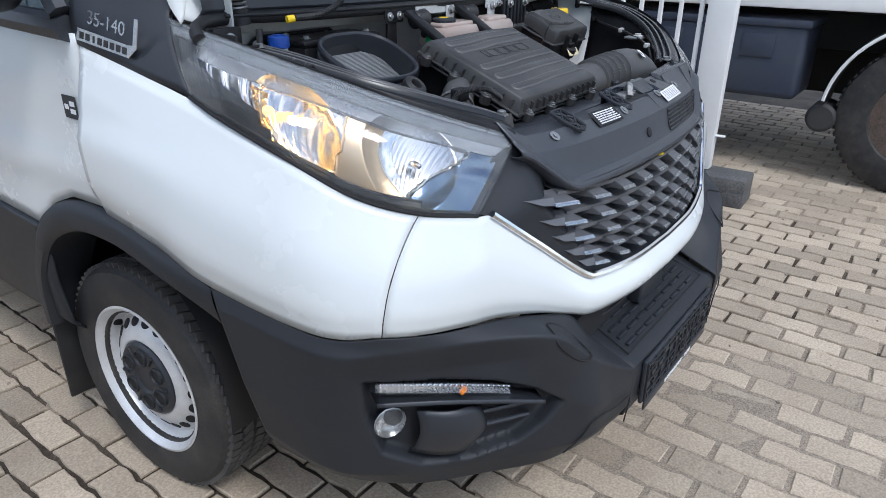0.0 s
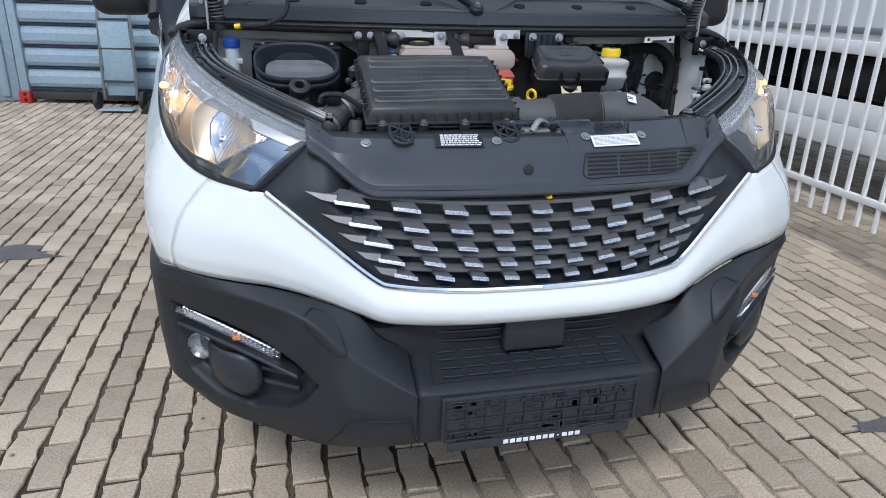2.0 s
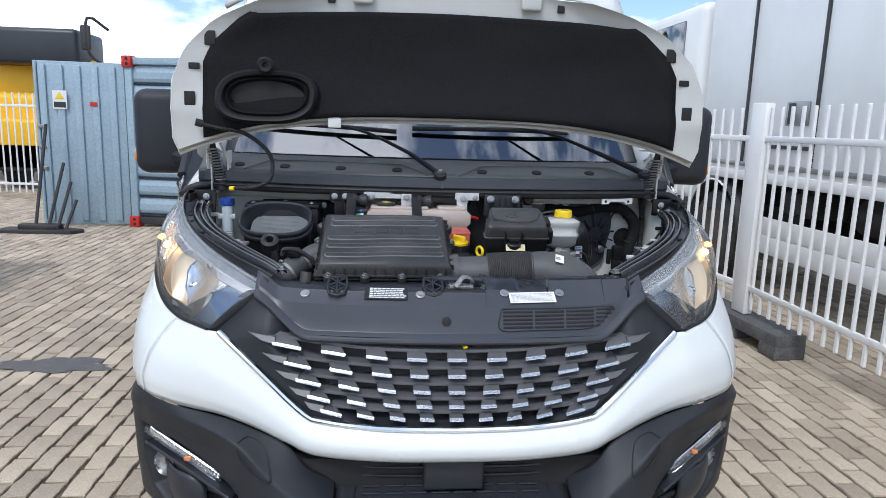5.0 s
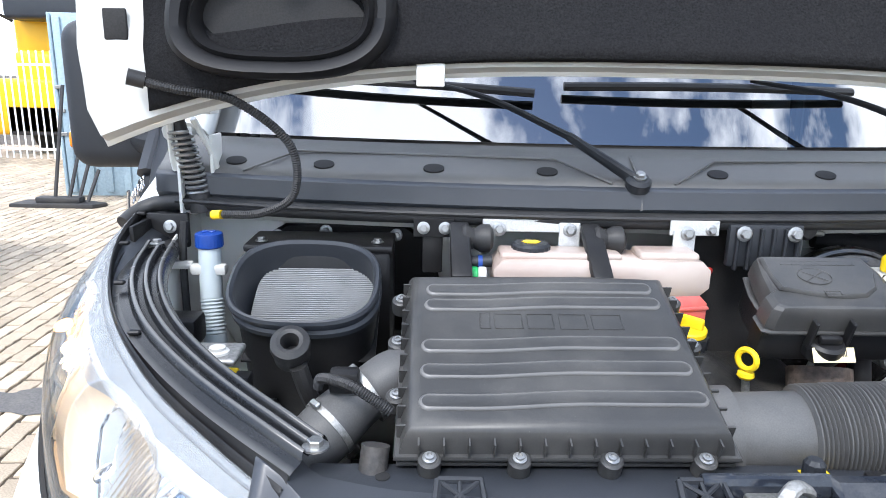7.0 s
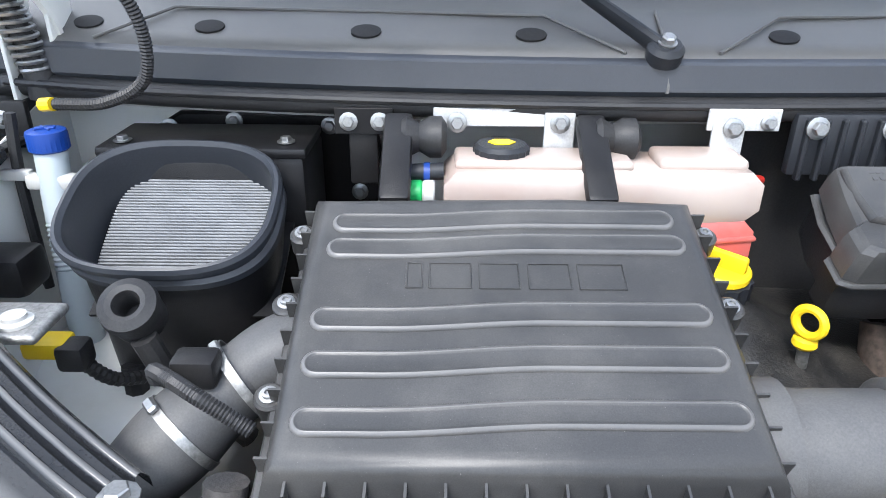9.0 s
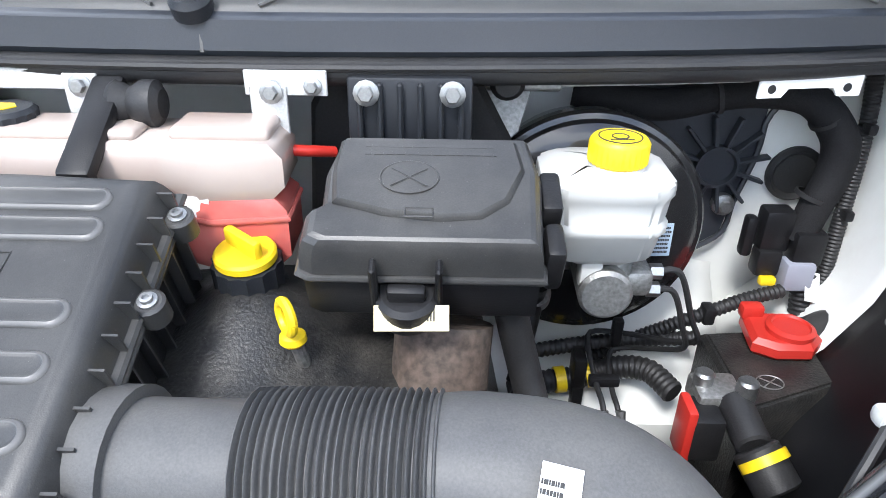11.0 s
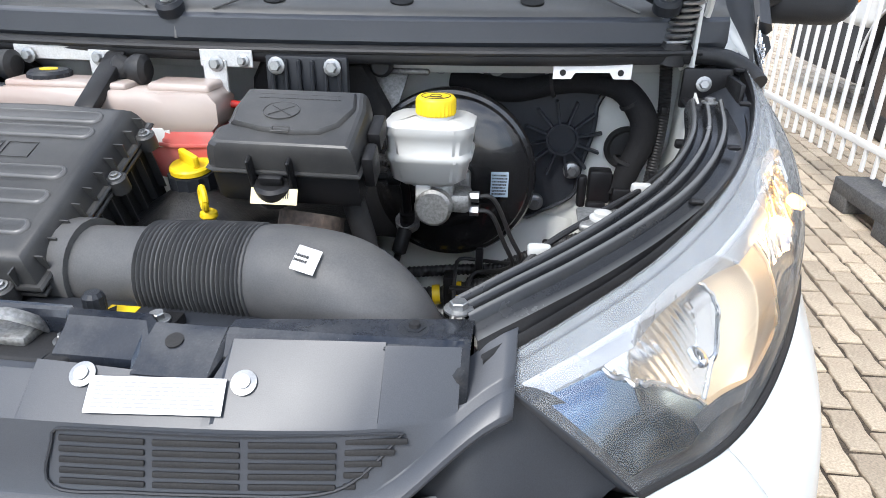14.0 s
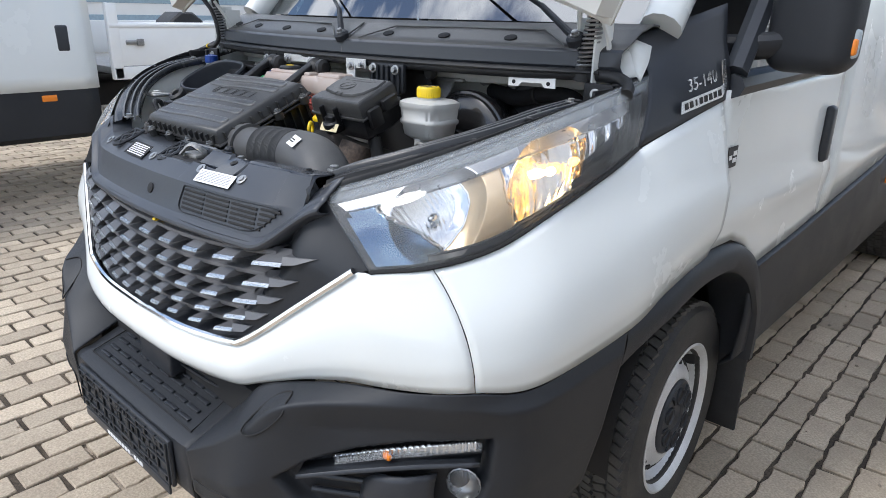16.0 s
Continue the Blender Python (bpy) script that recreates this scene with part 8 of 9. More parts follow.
lathe(bm, [(0.030, 0), (0.030, 0.014), (0.026, 0.014), (0.024, 0.006), (0.004, 0.006)], fm, 28)
part("plate_boss", bm, M_GLOSSB, fan)
for k in range(12):
    bm = bmesh.new()
    rbox(bm, (0.050, 0, 0.004), (0.044, 0.005, 0.014), 0.001, 1, fm @ Matrix.Rotation(2 * math.pi * k / 12 + 0.2, 4, "Z"))
    part("plate_rib", bm, M_GLOSSB, fan)
for x, z in ((0.649, 1.167), (0.585, 1.100), (0.40, 1.352), (0.50, 1.352), (0.60, 1.350)):
    bm = bmesh.new()
    lathe(bm, [(0.016, -0.004), (0.016, 0.010)], Matrix.Translation((x, 0.944, z)) @ pose(0, 0, 0, 90, 0, 0), 16)
    hexbolt(bm, (x, 0.933, z), (0, -1, 0.1), 0.009, 0.012)
    part("plate_bolt", bm, M_ZINC, fan, "plated bolt")
bm = bmesh.new()
tube(bm, [(0.42, 0.945, 1.325), (0.526, 0.925, 1.314), (0.60, 0.91, 1.330), (0.652, 0.90, 1.338), (0.715, 0.895, 1.330), (0.756, 0.885, 1.285), (0.758, 0.880, 1.24), (0.742, 0.87, 1.20), (0.726, 0.86, 1.15)], lambda u: 0.019 + 0.002 * math.sin(11 * u) + 0.003 * u, 16, 80)
har = part("wiring_harness", bm, M_TAPE, van, "thick black taped wiring harness", sharp=60)
for p, d in (((0.60, 0.91, 1.330), (1, -0.1, 0.2)), ((0.735, 0.89, 1.31), (0.6, 0, -0.8)), ((0.735, 0.873, 1.21), (-0.3, 0, -1))):
    bm = bmesh.new()
    lathe(bm, [(0.0195, -0.003), (0.0225, -0.003), (0.0225, 0.003), (0.0195, 0.003)], Matrix.Translation(p) @ Vector(d).to_track_quat("Z", "Y").to_matrix().to_4x4(), 20, cap=(False, False))
    part("cable_tie", bm, M_DARK, har)
bm = bmesh.new()
lathe(bm, [(0.040, 0), (0.040, 0.006), (0.035, 0.012), (0.029, 0.006), (0.015, 0.008)], Matrix.Translation((0.744, 0.950, 1.212)) @ pose(0, 0, 0, 90, 0, 0), 32)
part("harness_grommet", bm, M_RUBBER, har, "round black rubber grommet")
bm = bmesh.new()
tube(bm, [(0.784, 0.905, 1.385), (0.790, 0.895, 1.31), (0.788, 0.885, 1.25), (0.780, 0.87, 1.18), (0.770, 0.85, 1.08)], 0.0095, 10, 240, ribs=60, rib=0.0014)
cab = part("corrugated_cable", bm, M_RUBBER, van, "black corrugated cable down the inner wing")
for p in ((0.788, 0.884, 1.30), (0.780, 0.862, 1.19)):
    bm = bmesh.new()
    rbox(bm, p, (0.012, 0.024, 0.014), 0.003, 2)
    part("cable_clip", bm, M_BAY, cab, "black plastic cable clip")
bm = bmesh.new()
rbox(bm, (0.105, 0.338, 1.1656), (0.036, 0.020, 0.0012), 0.0004, 1)
stk = part("warning_label", bm, M_YELLOW, van, "yellow warning label on the cross member")
bm = bmesh.new()
prism(bm, [(-0.007, -0.006), (0.007, -0.006), (0.0, 0.007)], 0.0006, Matrix.Translation((0.095, 0.338, 1.1666)))
part("label_print", bm, M_DARK, stk)
for c, d, mat in (((0.694, 0.868, 1.165), (0.040, 0.032, 0.06), M_BAY), ((0.690, 0.86, 1.12), (0.034, 0.028, 0.04), M_BAY), ((0.735, 0.855, 1.145), (0.042, 0.034, 0.05), M_BAY), ((0.665, 0.875, 1.15), (0.016, 0.02, 0.06), M_BAY)):
    bm = bmesh.new()
    rbox(bm, c, d, 0.006, 2, None)
    part("plug_connector", bm, mat, har, "black plug connector")
bm = bmesh.new()
rbox(bm, (0.727, 0.845, 1.108), (0.040, 0.03, 0.042), 0.005, 2)
part("grey_plug", bm, material("grey_plug_plastic", (0.26, 0.27, 0.32), 0.5, wear=0.3), har, "grey plug")
bm = bmesh.new()
rbox(bm, (0.690, 0.842, 1.098), (0.022, 0.012, 0.012), 0.003)
part("yellow_lock", bm, M_YELLOW, har)
bm = bmesh.new()
prism(bm, [(-0.014, -0.02), (0.012, -0.024), (0.016, 0.016), (-0.01, 0.02)], 0.001, Matrix.Translation((0.748, 0.835, 1.095)) @ pose(0, 0, 0, 60, 10, 20))
part("wire_tag", bm, M_LABEL, har)
for pts, r, rb in (([(0.47, 0.842, 0.965), (0.52, 0.837, 1.0), (0.609, 0.818, 1.06), (0.66, 0.825, 1.078), (0.711, 0.835, 1.087)], 0.008, 40),
                   ([(0.345, 0.775, 0.952), (0.40, 0.788, 0.962), (0.44, 0.792, 0.966), (0.49, 0.795, 0.982), (0.53, 0.78, 0.990), (0.555, 0.74, 0.985)], 0.0145, 30),
                   ([(0.36, 0.80, 1.0), (0.45, 0.825, 1.0), (0.53, 0.83, 1.005), (0.602, 0.815, 1.02)], 0.009, 30),
                   ([(0.735, 0.862, 1.13), (0.748, 0.85, 1.08), (0.752, 0.84, 1.03)], 0.016, 14),
                   ([(0.40, 0.62, 0.98), (0.45, 0.61, 1.0), (0.475, 0.59, 0.985), (0.47, 0.56, 0.95)], 0.018, 14)):
    bm = bmesh.new()
    tube(bm, pts, r, 12, 90, ribs=rb, rib=0.0022)
    part("harness_branch", bm, M_RUBBER, har, "black corrugated conduit", sharp=60)
for p, d in (((0.408, 0.789, 0.963), (1, 0.1, 0.08)), ((0.450, 0.793, 0.970), (1, 0.05, 0.25))):
    bm = bmesh.new()
    q = Vector(p) + Vector(d).normalized() * 0.014
    cyl(bm, p, q, 0.0185, n=16)
    part("yellow_tape", bm, M_YELLOW, har, "yellow tape band")
for c, d in (((0.438, 0.788, 0.985), (0.018, 0.034, 0.05)), ((0.438, 0.780, 0.935), (0.016, 0.02, 0.06)), ((0.609, 0.816, 1.06), (0.016, 0.024, 0.026))):
    bm = bmesh.new()
    rbox(bm, c, d, 0.004, 2)
    part("conduit_clip", bm, M_BAY, har)
# small pressed bracket with its bush behind the fuse box
bm = bmesh.new()
rbox(bm, (0.325, 0.88, 1.352), (0.13, 0.05, 0.010), 0.004)
pb = part("pedal_bracket", bm, M_ALU, van, "grey pressed steel bracket")
bm = bmesh.new()
prism(bm, [(-0.05, -0.07), (0.03, -0.07), (0.055, 0.02), (-0.055, 0.02)], 0.005, Matrix.Translation((0.30, 0.86, 1.33)) @ pose(0, 0, 0, 70, 0, 0), 0.001)
part("bracket_web", bm, M_ALU, pb)
bm = bmesh.new()
lathe(bm, [(0.018, -0.01), (0.020, 0.0), (0.014, 0.008), (0.006, 0.008)], Matrix.Translation((0.320, 0.80, 1.372)) @ pose(0, 0, 0, 90, 0, 0), 20)
part("bracket_bush", bm, M_RUBBER, pb)
bm = bmesh.new()
hexbolt(bm, (0.300, 0.84, 1.312), (0, -0.8, 0.6), 0.007, 0.009)
part("web_bolt", bm, M_ZINC, pb)
# release cable
bm = bmesh.new()
tube(bm, [(0.815, 0.755, 1.31), (0.803, 0.724, 1.282), (0.76, 0.655, 1.27), (0.714, 0.581, 1.262), (0.65, 0.505, 1.252), (0.58, 0.427, 1.234), (0.535, 0.385, 1.19)], 0.0042, 8, 40)
cb = part("release_cable", bm, M_RUBBER, van, "thin black release cable with white clips")
for p in ((0.714, 0.581, 1.262), (0.58, 0.427, 1.234)):
    bm = bmesh.new()
    rbox(bm, p, (0.028, 0.016, 0.016), 0.005, 2, Matrix.Identity(4))
    part("cable_clip", bm, M_RES, cb, "white cable clip")
bm = bmesh.new()
rbox(bm, (0.806, 0.732, 1.284), (0.05, 0.012, 0.014), 0.004)
part("cable_bracket", bm, M_BAY, cb)

# battery
BT = [(0.600, 0.640), (0.760, 0.705), (0.748, 0.815), (0.598, 0.800)]
bm = bmesh.new()
prism(bm, BT, 0.20, Matrix.Translation((0, 0, 0.84)), 0.006)
bat = part("battery", bm, M_BAT, van, "dusty black battery with a red terminal cover")
bm = bmesh.new()
prism(bm, [(0.672 + (x - 0.672) * 0.9, 0.735 + (y - 0.735) * 0.88) for x, y in BT], 0.004, Matrix.Translation((0, 0, 1.0385)), 0.0015)
part("battery_lid", bm, M_BAT, bat)
bm = bmesh.new()
tube(bm, [(0.648 + 0.016 * math.cos(t), 0.695 + 0.013 * math.sin(t), 1.0432) for t in np.linspace(0, 2 * math.pi, 24)], 0.0008, 5, smooth=False)
for s_ in (-1, 1):
    tube(bm, [(0.648 - 0.010 * s_, 0.687, 1.0432), (0.648 + 0.010 * s_, 0.703, 1.0432)], 0.0008, 5, smooth=False)
part("battery_mark", bm, M_ALU, bat)
bm = bmesh.new()
prism(bm, [(-0.046, -0.028), (-0.02, -0.044), (0.024, -0.044), (0.046, -0.02), (0.042, 0.022), (0.03, 0.034), (-0.038, 0.034)], 0.026, Matrix.Translation((0.690, 0.778, 1.042)), 0.007)
tcv = part("terminal_cover", bm, M_RED, bat, "red terminal cover")
bm = bmesh.new()
lathe(bm, [(0.030, 0), (0.030, 0.006), (0.024, 0.009), (0.022, 0.006)], Matrix.Translation((0.697, 0.768, 1.068)), 26)
part("cover_knob", bm, M_RED, tcv)
bm = bmesh.new()
rbox(bm, (0.662, 0.808, 1.072), (0.03, 0.02, 0.02), 0.005, 2)
part("cover_tab", bm, M_RED, tcv)
bm = bmesh.new()
tube(bm, [(0.728, 0.788, 1.055), (0.77, 0.80, 1.06), (0.81, 0.80, 1.02)], 0.017, 12, 12)
part("battery_cable", bm, M_RUBBER, bat)
bm = bmesh.new()
rbox(bm, (0.575, 0.675, 1.04), (0.055, 0.05, 0.03), 0.006)
cl = part("battery_clamp", bm, M_ALU, bat, "grey terminal clamp")
for p0, p1, r in (((0.59, 0.66, 1.045), (0.595, 0.60, 1.03), 0.02), ((0.595, 0.60, 1.03), (0.615, 0.565, 1.0), 0.026), ((0.56, 0.68, 1.05), (0.56, 0.68, 1.07), 0.012), ((0.60, 0.655, 1.05), (0.60, 0.655, 1.078), 0.012)):
    bm = bmesh.new()
    cyl(bm, p0, p1, r, n=16, bev=0.003)
    part("clamp_piece", bm, M_RUBBER if r > 0.019 else M_ZINC, cl)
bm = bmesh.new()
cyl(bm, (0.600, 0.592, 1.026), (0.604, 0.584, 1.02), 0.0275, n=18)
part("yellow_band", bm, M_YELLOW, cl)
bm = bmesh.new()
rbox(bm, (0.532, 0.640, 1.02), (0.012, 0.04, 0.075), 0.004, 2, None)
part("red_guard", bm, M_RED, bat)
bm = bmesh.new()
rbox(bm, (0.552, 0.645, 1.015), (0.04, 0.05, 0.06), 0.006, 2)
part("fuse_carrier", bm, M_BAY, bat)


# ---- the yard ----
bm = bmesh.new()
vs = ring(bm, [(-400, -400, -0.012), (400, -400, -0.012), (400, 400, -0.012), (-400, 400, -0.012)])
bm.faces.new(vs)
ground = tagged(part("ground", bm, M_JOINT), "sandy ground between the grey pavers", "ground", kind="structure")


# fence on the right
def fence_run(p0, p1, label, low=0.24, high=1.84, gap=0.128, post0=True, post1=True):
    """A panel fence of white tube: two rails and upright bars, with a flat post at each end."""
    p0, p1 = Vector((*p0, 0)), Vector((*p1, 0))
    d = p1 - p0
    f = thing("fence_panel", label, "fence", "white fence panels")
    L, u = d.length, d.normalized()
    ang = math.degrees(math.atan2(u.y, u.x))
    for z in (low + 0.17, high - 0.24):
        bm = bmesh.new()
        rbox(bm, (L / 2, 0, z), (L, 0.03, 0.045), 0.006, 2, pose(p0.x, p0.y, 0, 0, 0, ang))
        part("rail", bm, M_FENCE, f)
    n = int(L / gap)
    bm = bmesh.new()
    rbox(bm, (0, 0, (high + low) / 2), (0.027, 0.022, high - low), 0.004, 1)
    first = part("bar", bm, M_FENCE, f)
    for k in range(1, n):
        q = p0 + u * (L * k / n)
        o = first if k == 1 else new("bar", first.data)
        o.parent = f
        o.matrix_world = pose(q.x, q.y, 0, 0, 0, ang)
    for q, on in ((p0, post0), (p1, post1)):
        if on:
            bm = bmesh.new()
            rbox(bm, (0, 0, 0.5 * (high + 0.05) + 0.09), (0.17, 0.08, high - 0.16), 0.008, 2, pose(q.x, q.y, 0, 0, 0, ang))
            rbox(bm, (0, 0, 0.09), (0.05, 0.05, 0.18), 0.006, 1, pose(q.x, q.y, 0, 0, 0, ang))
            part("post", bm, M_FENCE, f)
            bm = bmesh.new()
            rbox(bm, (0.11, 0, 0.42), (0.07, 0.03, 0.012), 0.003, 1, pose(q.x, q.y, 0, 0, 0, ang + 180))
            part("post_tab", bm, M_FENCE, f)
    return f


FENCE = [(2.76, 0.80), (2.745, 3.52), (2.46, 6.30), (2.30, 9.0)]
for k, (a, b) in enumerate(zip(FENCE, FENCE[1:])):
    fence_run(a, b, "white steel bar fence panel on plastic feet", post1=k == 2)
fence_run((2.05, 9.45), (-0.6, 9.75), "white steel bar fence panel across the back of the yard")
fence_run((-6.4, 11.9), (-10.5, 12.3), "white steel bar fence panel before a yellow truck", 0.12, 2.0)


def fence_foot(x, y, ang, length=1.0):
    """A block of recycled plastic with slots and gaps, under the fence."""
    f = thing("barrier_block", "dark grey recycled plastic block under a fence post", "fence block", "fence blocks")
    m = pose(x, y, 0, 0, 0, ang)
    bm = bmesh.new()
    rbox(bm, (0, 0, 0.14), (0.25, length, 0.10), 0.012, 2, m)
    for k in (-0.42, 0, 0.42):
        rbox(bm, (0, k * length, 0.055), (0.25, length * 0.16, 0.11), 0.010, 2, m)
    part("block_body", bm, M_FOOT, f)
    return f


for x, y, a, l in ((2.74, 0.88, 3, 0.85), (2.745, 3.50, 4, 1.25), (2.38, 6.20, 62, 0.85), (1.95, 9.5, 80, 1.0)):
    fence_foot(x, y, a, l)

# round base plate with a pole
pole = thing("parasol_base", "grey steel pole on a round pale base plate", "pole")
bm = bmesh.new()
lathe(bm, [(0.42, 0.0), (0.42, 0.03), (0.40, 0.045), (0.05, 0.05)], Matrix.Translation((2.2, 8.45, 0)), 40)
part("base_plate", bm, M_INNER, pole)
bm = bmesh.new()
cyl(bm, (2.2, 8.45, 0.04), (2.27, 8.45, 2.6), 0.045, n=16)
part("pole_tube", bm, M_ZINC, pole)
# a blue bin, and a bin shape standing in for yellow machinery
for x, w, mat, nm, lab in ((2.55, 0.62, M_BLUE, "blue_bin", "blue plastic bin behind the fence"), (1.85, 0.42, M_TRUCKY, "yellow_bin", "yellow bin behind the fence")):
    bn = thing(nm, lab, "bin")
    bm = bmesh.new()
    rbox(bm, (x, 16.5, 0.7), (w, 0.8, 1.1), 0.05, 3)
    rbox(bm, (x, 16.5, 1.28), (w + 0.06, 0.86, 0.08), 0.03, 2)
    part("bin_body", bm, mat, bn)
    for dx in (-0.4, 0.4):
        bm = bmesh.new()
        cyl(bm, (x + dx * w, 16.2, 0.08), (x + dx * w + 0.04, 16.2, 0.08), 0.08, n=14)
        part("bin_wheel", bm, M_TYRE, bn)

flat = thing("cardboard_sheet", "pale flat sheet of cardboard lying on the pavers", "cardboard")
bm = bmesh.new()
rbox(bm, (1.30, 5.62, 0.008), (0.30, 0.22, 0.006), 0.002, 2)
part("sheet", bm, M_CREAM, flat)
# shipping container: corrugated side, red corner castings, open ribbed door
cont = thing("shipping_container", "blue-grey steel container with corrugated side and open door", "container")
CM = pose(-3.88, 8.80, 0, 0, 0, -13)
bm = bmesh.new()
rbox(bm, (2.25, 1.20, 1.27), (4.5, 2.3, 2.3), 0.01, 2, CM)
part("container_shell", bm, M_CONT, cont)
for k in range(8):
    z = 0.20 + 0.272 * k
    bm = bmesh.new()
    m = CM @ Matrix.Translation((2.25, 0, z))
    rows = []
    for y, dz in ((0.03, 0.0), (-0.015, 0.012), (-0.035, 0.06), (-0.035, 0.15), (-0.012, 0.21), (-0.012, 0.235), (0.03, 0.25)):
        rows.append([m @ Vector((x, y, dz)) for x in (-2.2, 2.2)])
    loft(bm, rows)
    part("side_rib", bm, M_CONT, cont, sharp=20)
    # dark strip along each groove: the shade between ribs as colour
    bm = bmesh.new()
    rbox(bm, (2.25, -0.005, z - 0.012), (4.4, 0.05, 0.014), 0, m=CM)
    part("groove_shade", bm, M_BLUED, cont)
bm = bmesh.new()
rbox(bm, (0.0, -0.02, 1.24), (0.11, 0.11, 2.4), 0.012, 2, CM)
part("corner_post", bm, M_CONT, cont)
for z in (0.08, 2.40):
    bm = bmesh.new()
    rbox(bm, (0.0, -0.03, z), (0.15, 0.16, 0.16), 0.015, 2, CM)
    part("corner_casting", bm, M_RED, cont, "red corner casting")
    for dz in (-0.035, 0.04):
        bm = bmesh.new()
        lathe(bm, [(0.022, 0), (0.022, 0.004)], CM @ Matrix.Translation((0.01, -0.111, z + dz)) @ pose(0, 0, 0, 90, 0, 0), 14)
        part("casting_hole", bm, M_DARK, cont)
bm = bmesh.new()
rbox(bm, (2.25, -0.02, 0.10), (4.5, 0.08, 0.10), 0.01, 2, CM)
part("base_rail", bm, M_SHADE, cont)
bm = bmesh.new()
rbox(bm, (2.25, -0.02, 2.41), (4.5, 0.08, 0.10), 0.01, 2, CM)
part("top_rail", bm, M_CONT, cont)
m = pose(-3.98, 8.78, 0, 0, 0, 4)
bm = bmesh.new()
rbox(bm, (-0.60, 0.02, 1.20), (1.22, 0.04, 2.34), 0.01, 2, m)
d = part("container_door", bm, M_CONT, cont, "open container door with upright ribs")
for k in range(5):
    bm = bmesh.new()
    rbox(bm, (-0.15 - 0.235 * k, -0.015, 1.20), (0.10, 0.045, 2.24), 0.02, 2, m)
    part("door_rib", bm, M_CONT, d)
bm = bmesh.new()
cyl(bm, m @ Vector((-1.17, -0.02, 0.1)), m @ Vector((-1.17, -0.02, 2.35)), 0.02, n=10)
part("lock_rod", bm, M_CONT, d)
for z in (0.85, 1.15, 1.45):
    bm = bmesh.new()
    rbox(bm, (-1.13, -0.045, z), (0.10, 0.03, 0.05), 0.008, 1, m)
    part("lock_bracket", bm, M_ZINC, d)
bm = bmesh.new()
rbox(bm, (-0.86, -0.045, 1.83), (0.19, 0.01, 0.26), 0.002, 1, m)
sg = part("warning_sign", bm, M_LABEL, d, "white warning sign with a yellow triangle")
bm = bmesh.new()
prism(bm, [(-0.06, 0), (0.06, 0), (0, 0.10)], 0.003, m @ Matrix.Translation((-0.86, -0.051, 1.84)) @ pose(0, 0, 0, 90, 0, 0))
part("warning_triangle", bm, M_YELLOW, sg)
bm = bmesh.new()
rbox(bm, (-0.86, -0.051, 1.76), (0.16, 0.002, 0.08), 0, m=m)
part("sign_print", bm, M_INK, sg)
bm = bmesh.new()
rbox(bm, (-0.41, -0.045, 1.78), (0.10, 0.006, 0.06), 0.002, 1, m)
part("red_tag", bm, M_RED, d)

# trolley jack by the container
jack = thing("trolley_jack", "dark steel trolley jack with upright handle", "jack")
bm = bmesh.new()
prism(bm, [(-0.5, -0.16), (0.52, -0.16), (0.62, 0.02), (0.3, 0.16), (-0.45, 0.16)], 0.05, pose(-5.0, 8.1, 0.0), 0.01)
part("jack_frame", bm, M_SHADE, jack)
bm = bmesh.new()
rbox(bm, (-4.95, 8.1, 0.08), (0.55, 0.16, 0.08), 0.02)
part("jack_body", bm, M_SHADE, jack)
for x0, z0, x1, z1 in ((-5.02, 0.05, -4.92, 1.48), (-4.85, 0.05, -4.72, 0.95), (-4.73, 0.04, -4.64, 0.68), (-4.62, 0.04, -4.58, 0.42)):
    bm = bmesh.new()
    cyl(bm, (x0, 8.1, z0), (x1, 8.4, z1), 0.022, n=10)
    part("jack_handle", bm, M_SHADE, jack)

# sack truck leaning on the container
sack = thing("sack_truck", "grey aluminium sack truck with two small wheels", "hand truck")
SM = pose(-2.6, 8.06, 0, 0, 0, -8)
for x in (-0.2, 0.2):
    bm = bmesh.new()
    tube(bm, [SM @ Vector(p) for p in ((x, 0.02, 0.12), (x, 0.10, 0.8), (x * 0.9, 0.15, 1.35))], 0.02, 8, 12)
    part("truck_tube", bm, M_ZINC, sack)
    bm = bmesh.new()
    lathe(bm, [(0.02, -0.025), (0.11, -0.025), (0.12, 0), (0.11, 0.025), (0.02, 0.025)], SM @ pose(x * 1.4, 0, 0.12, 0, 90, 0), 22)
    part("truck_wheel", bm, M_TYRE, sack)
bm = bmesh.new()
rbox(bm, (0, 0.09, 0.62), (0.36, 0.02, 0.9), 0.006, 2, SM)
part("truck_plate", bm, M_CONT, sack)
bm = bmesh.new()
rbox(bm, (0, -0.14, 0.03), (0.42, 0.24, 0.012), 0.003, 2, SM)
part("toe_plate", bm, M_CONT, sack)
for z in (0.35, 0.75, 1.1, 1.36):
    bm = bmesh.new()
    y = 0.01 + 0.105 * z
    cyl(bm, SM @ Vector((-0.2, y, z)), SM @ Vector((0.2, y, z)), 0.014, n=8)
    part("truck_rung", bm, M_SHADE, sack)

# loading ramp wedge
ramp = thing("kerb_ramp", "black plastic kerb ramp with grip ribs", "ramp")
RM = pose(-2.25, 8.1, 0.0, 0, 0, -10)
bm = bmesh.new()
prism(bm, [(0, 0), (0.95, 0), (0.95, 0.08), (0.25, 0.33), (0.0, 0.02)], 0.4, RM @ pose(0, 0, 0, 90, 0, 0), 0.008)
part("ramp_body", bm, M_RUBBER, ramp)
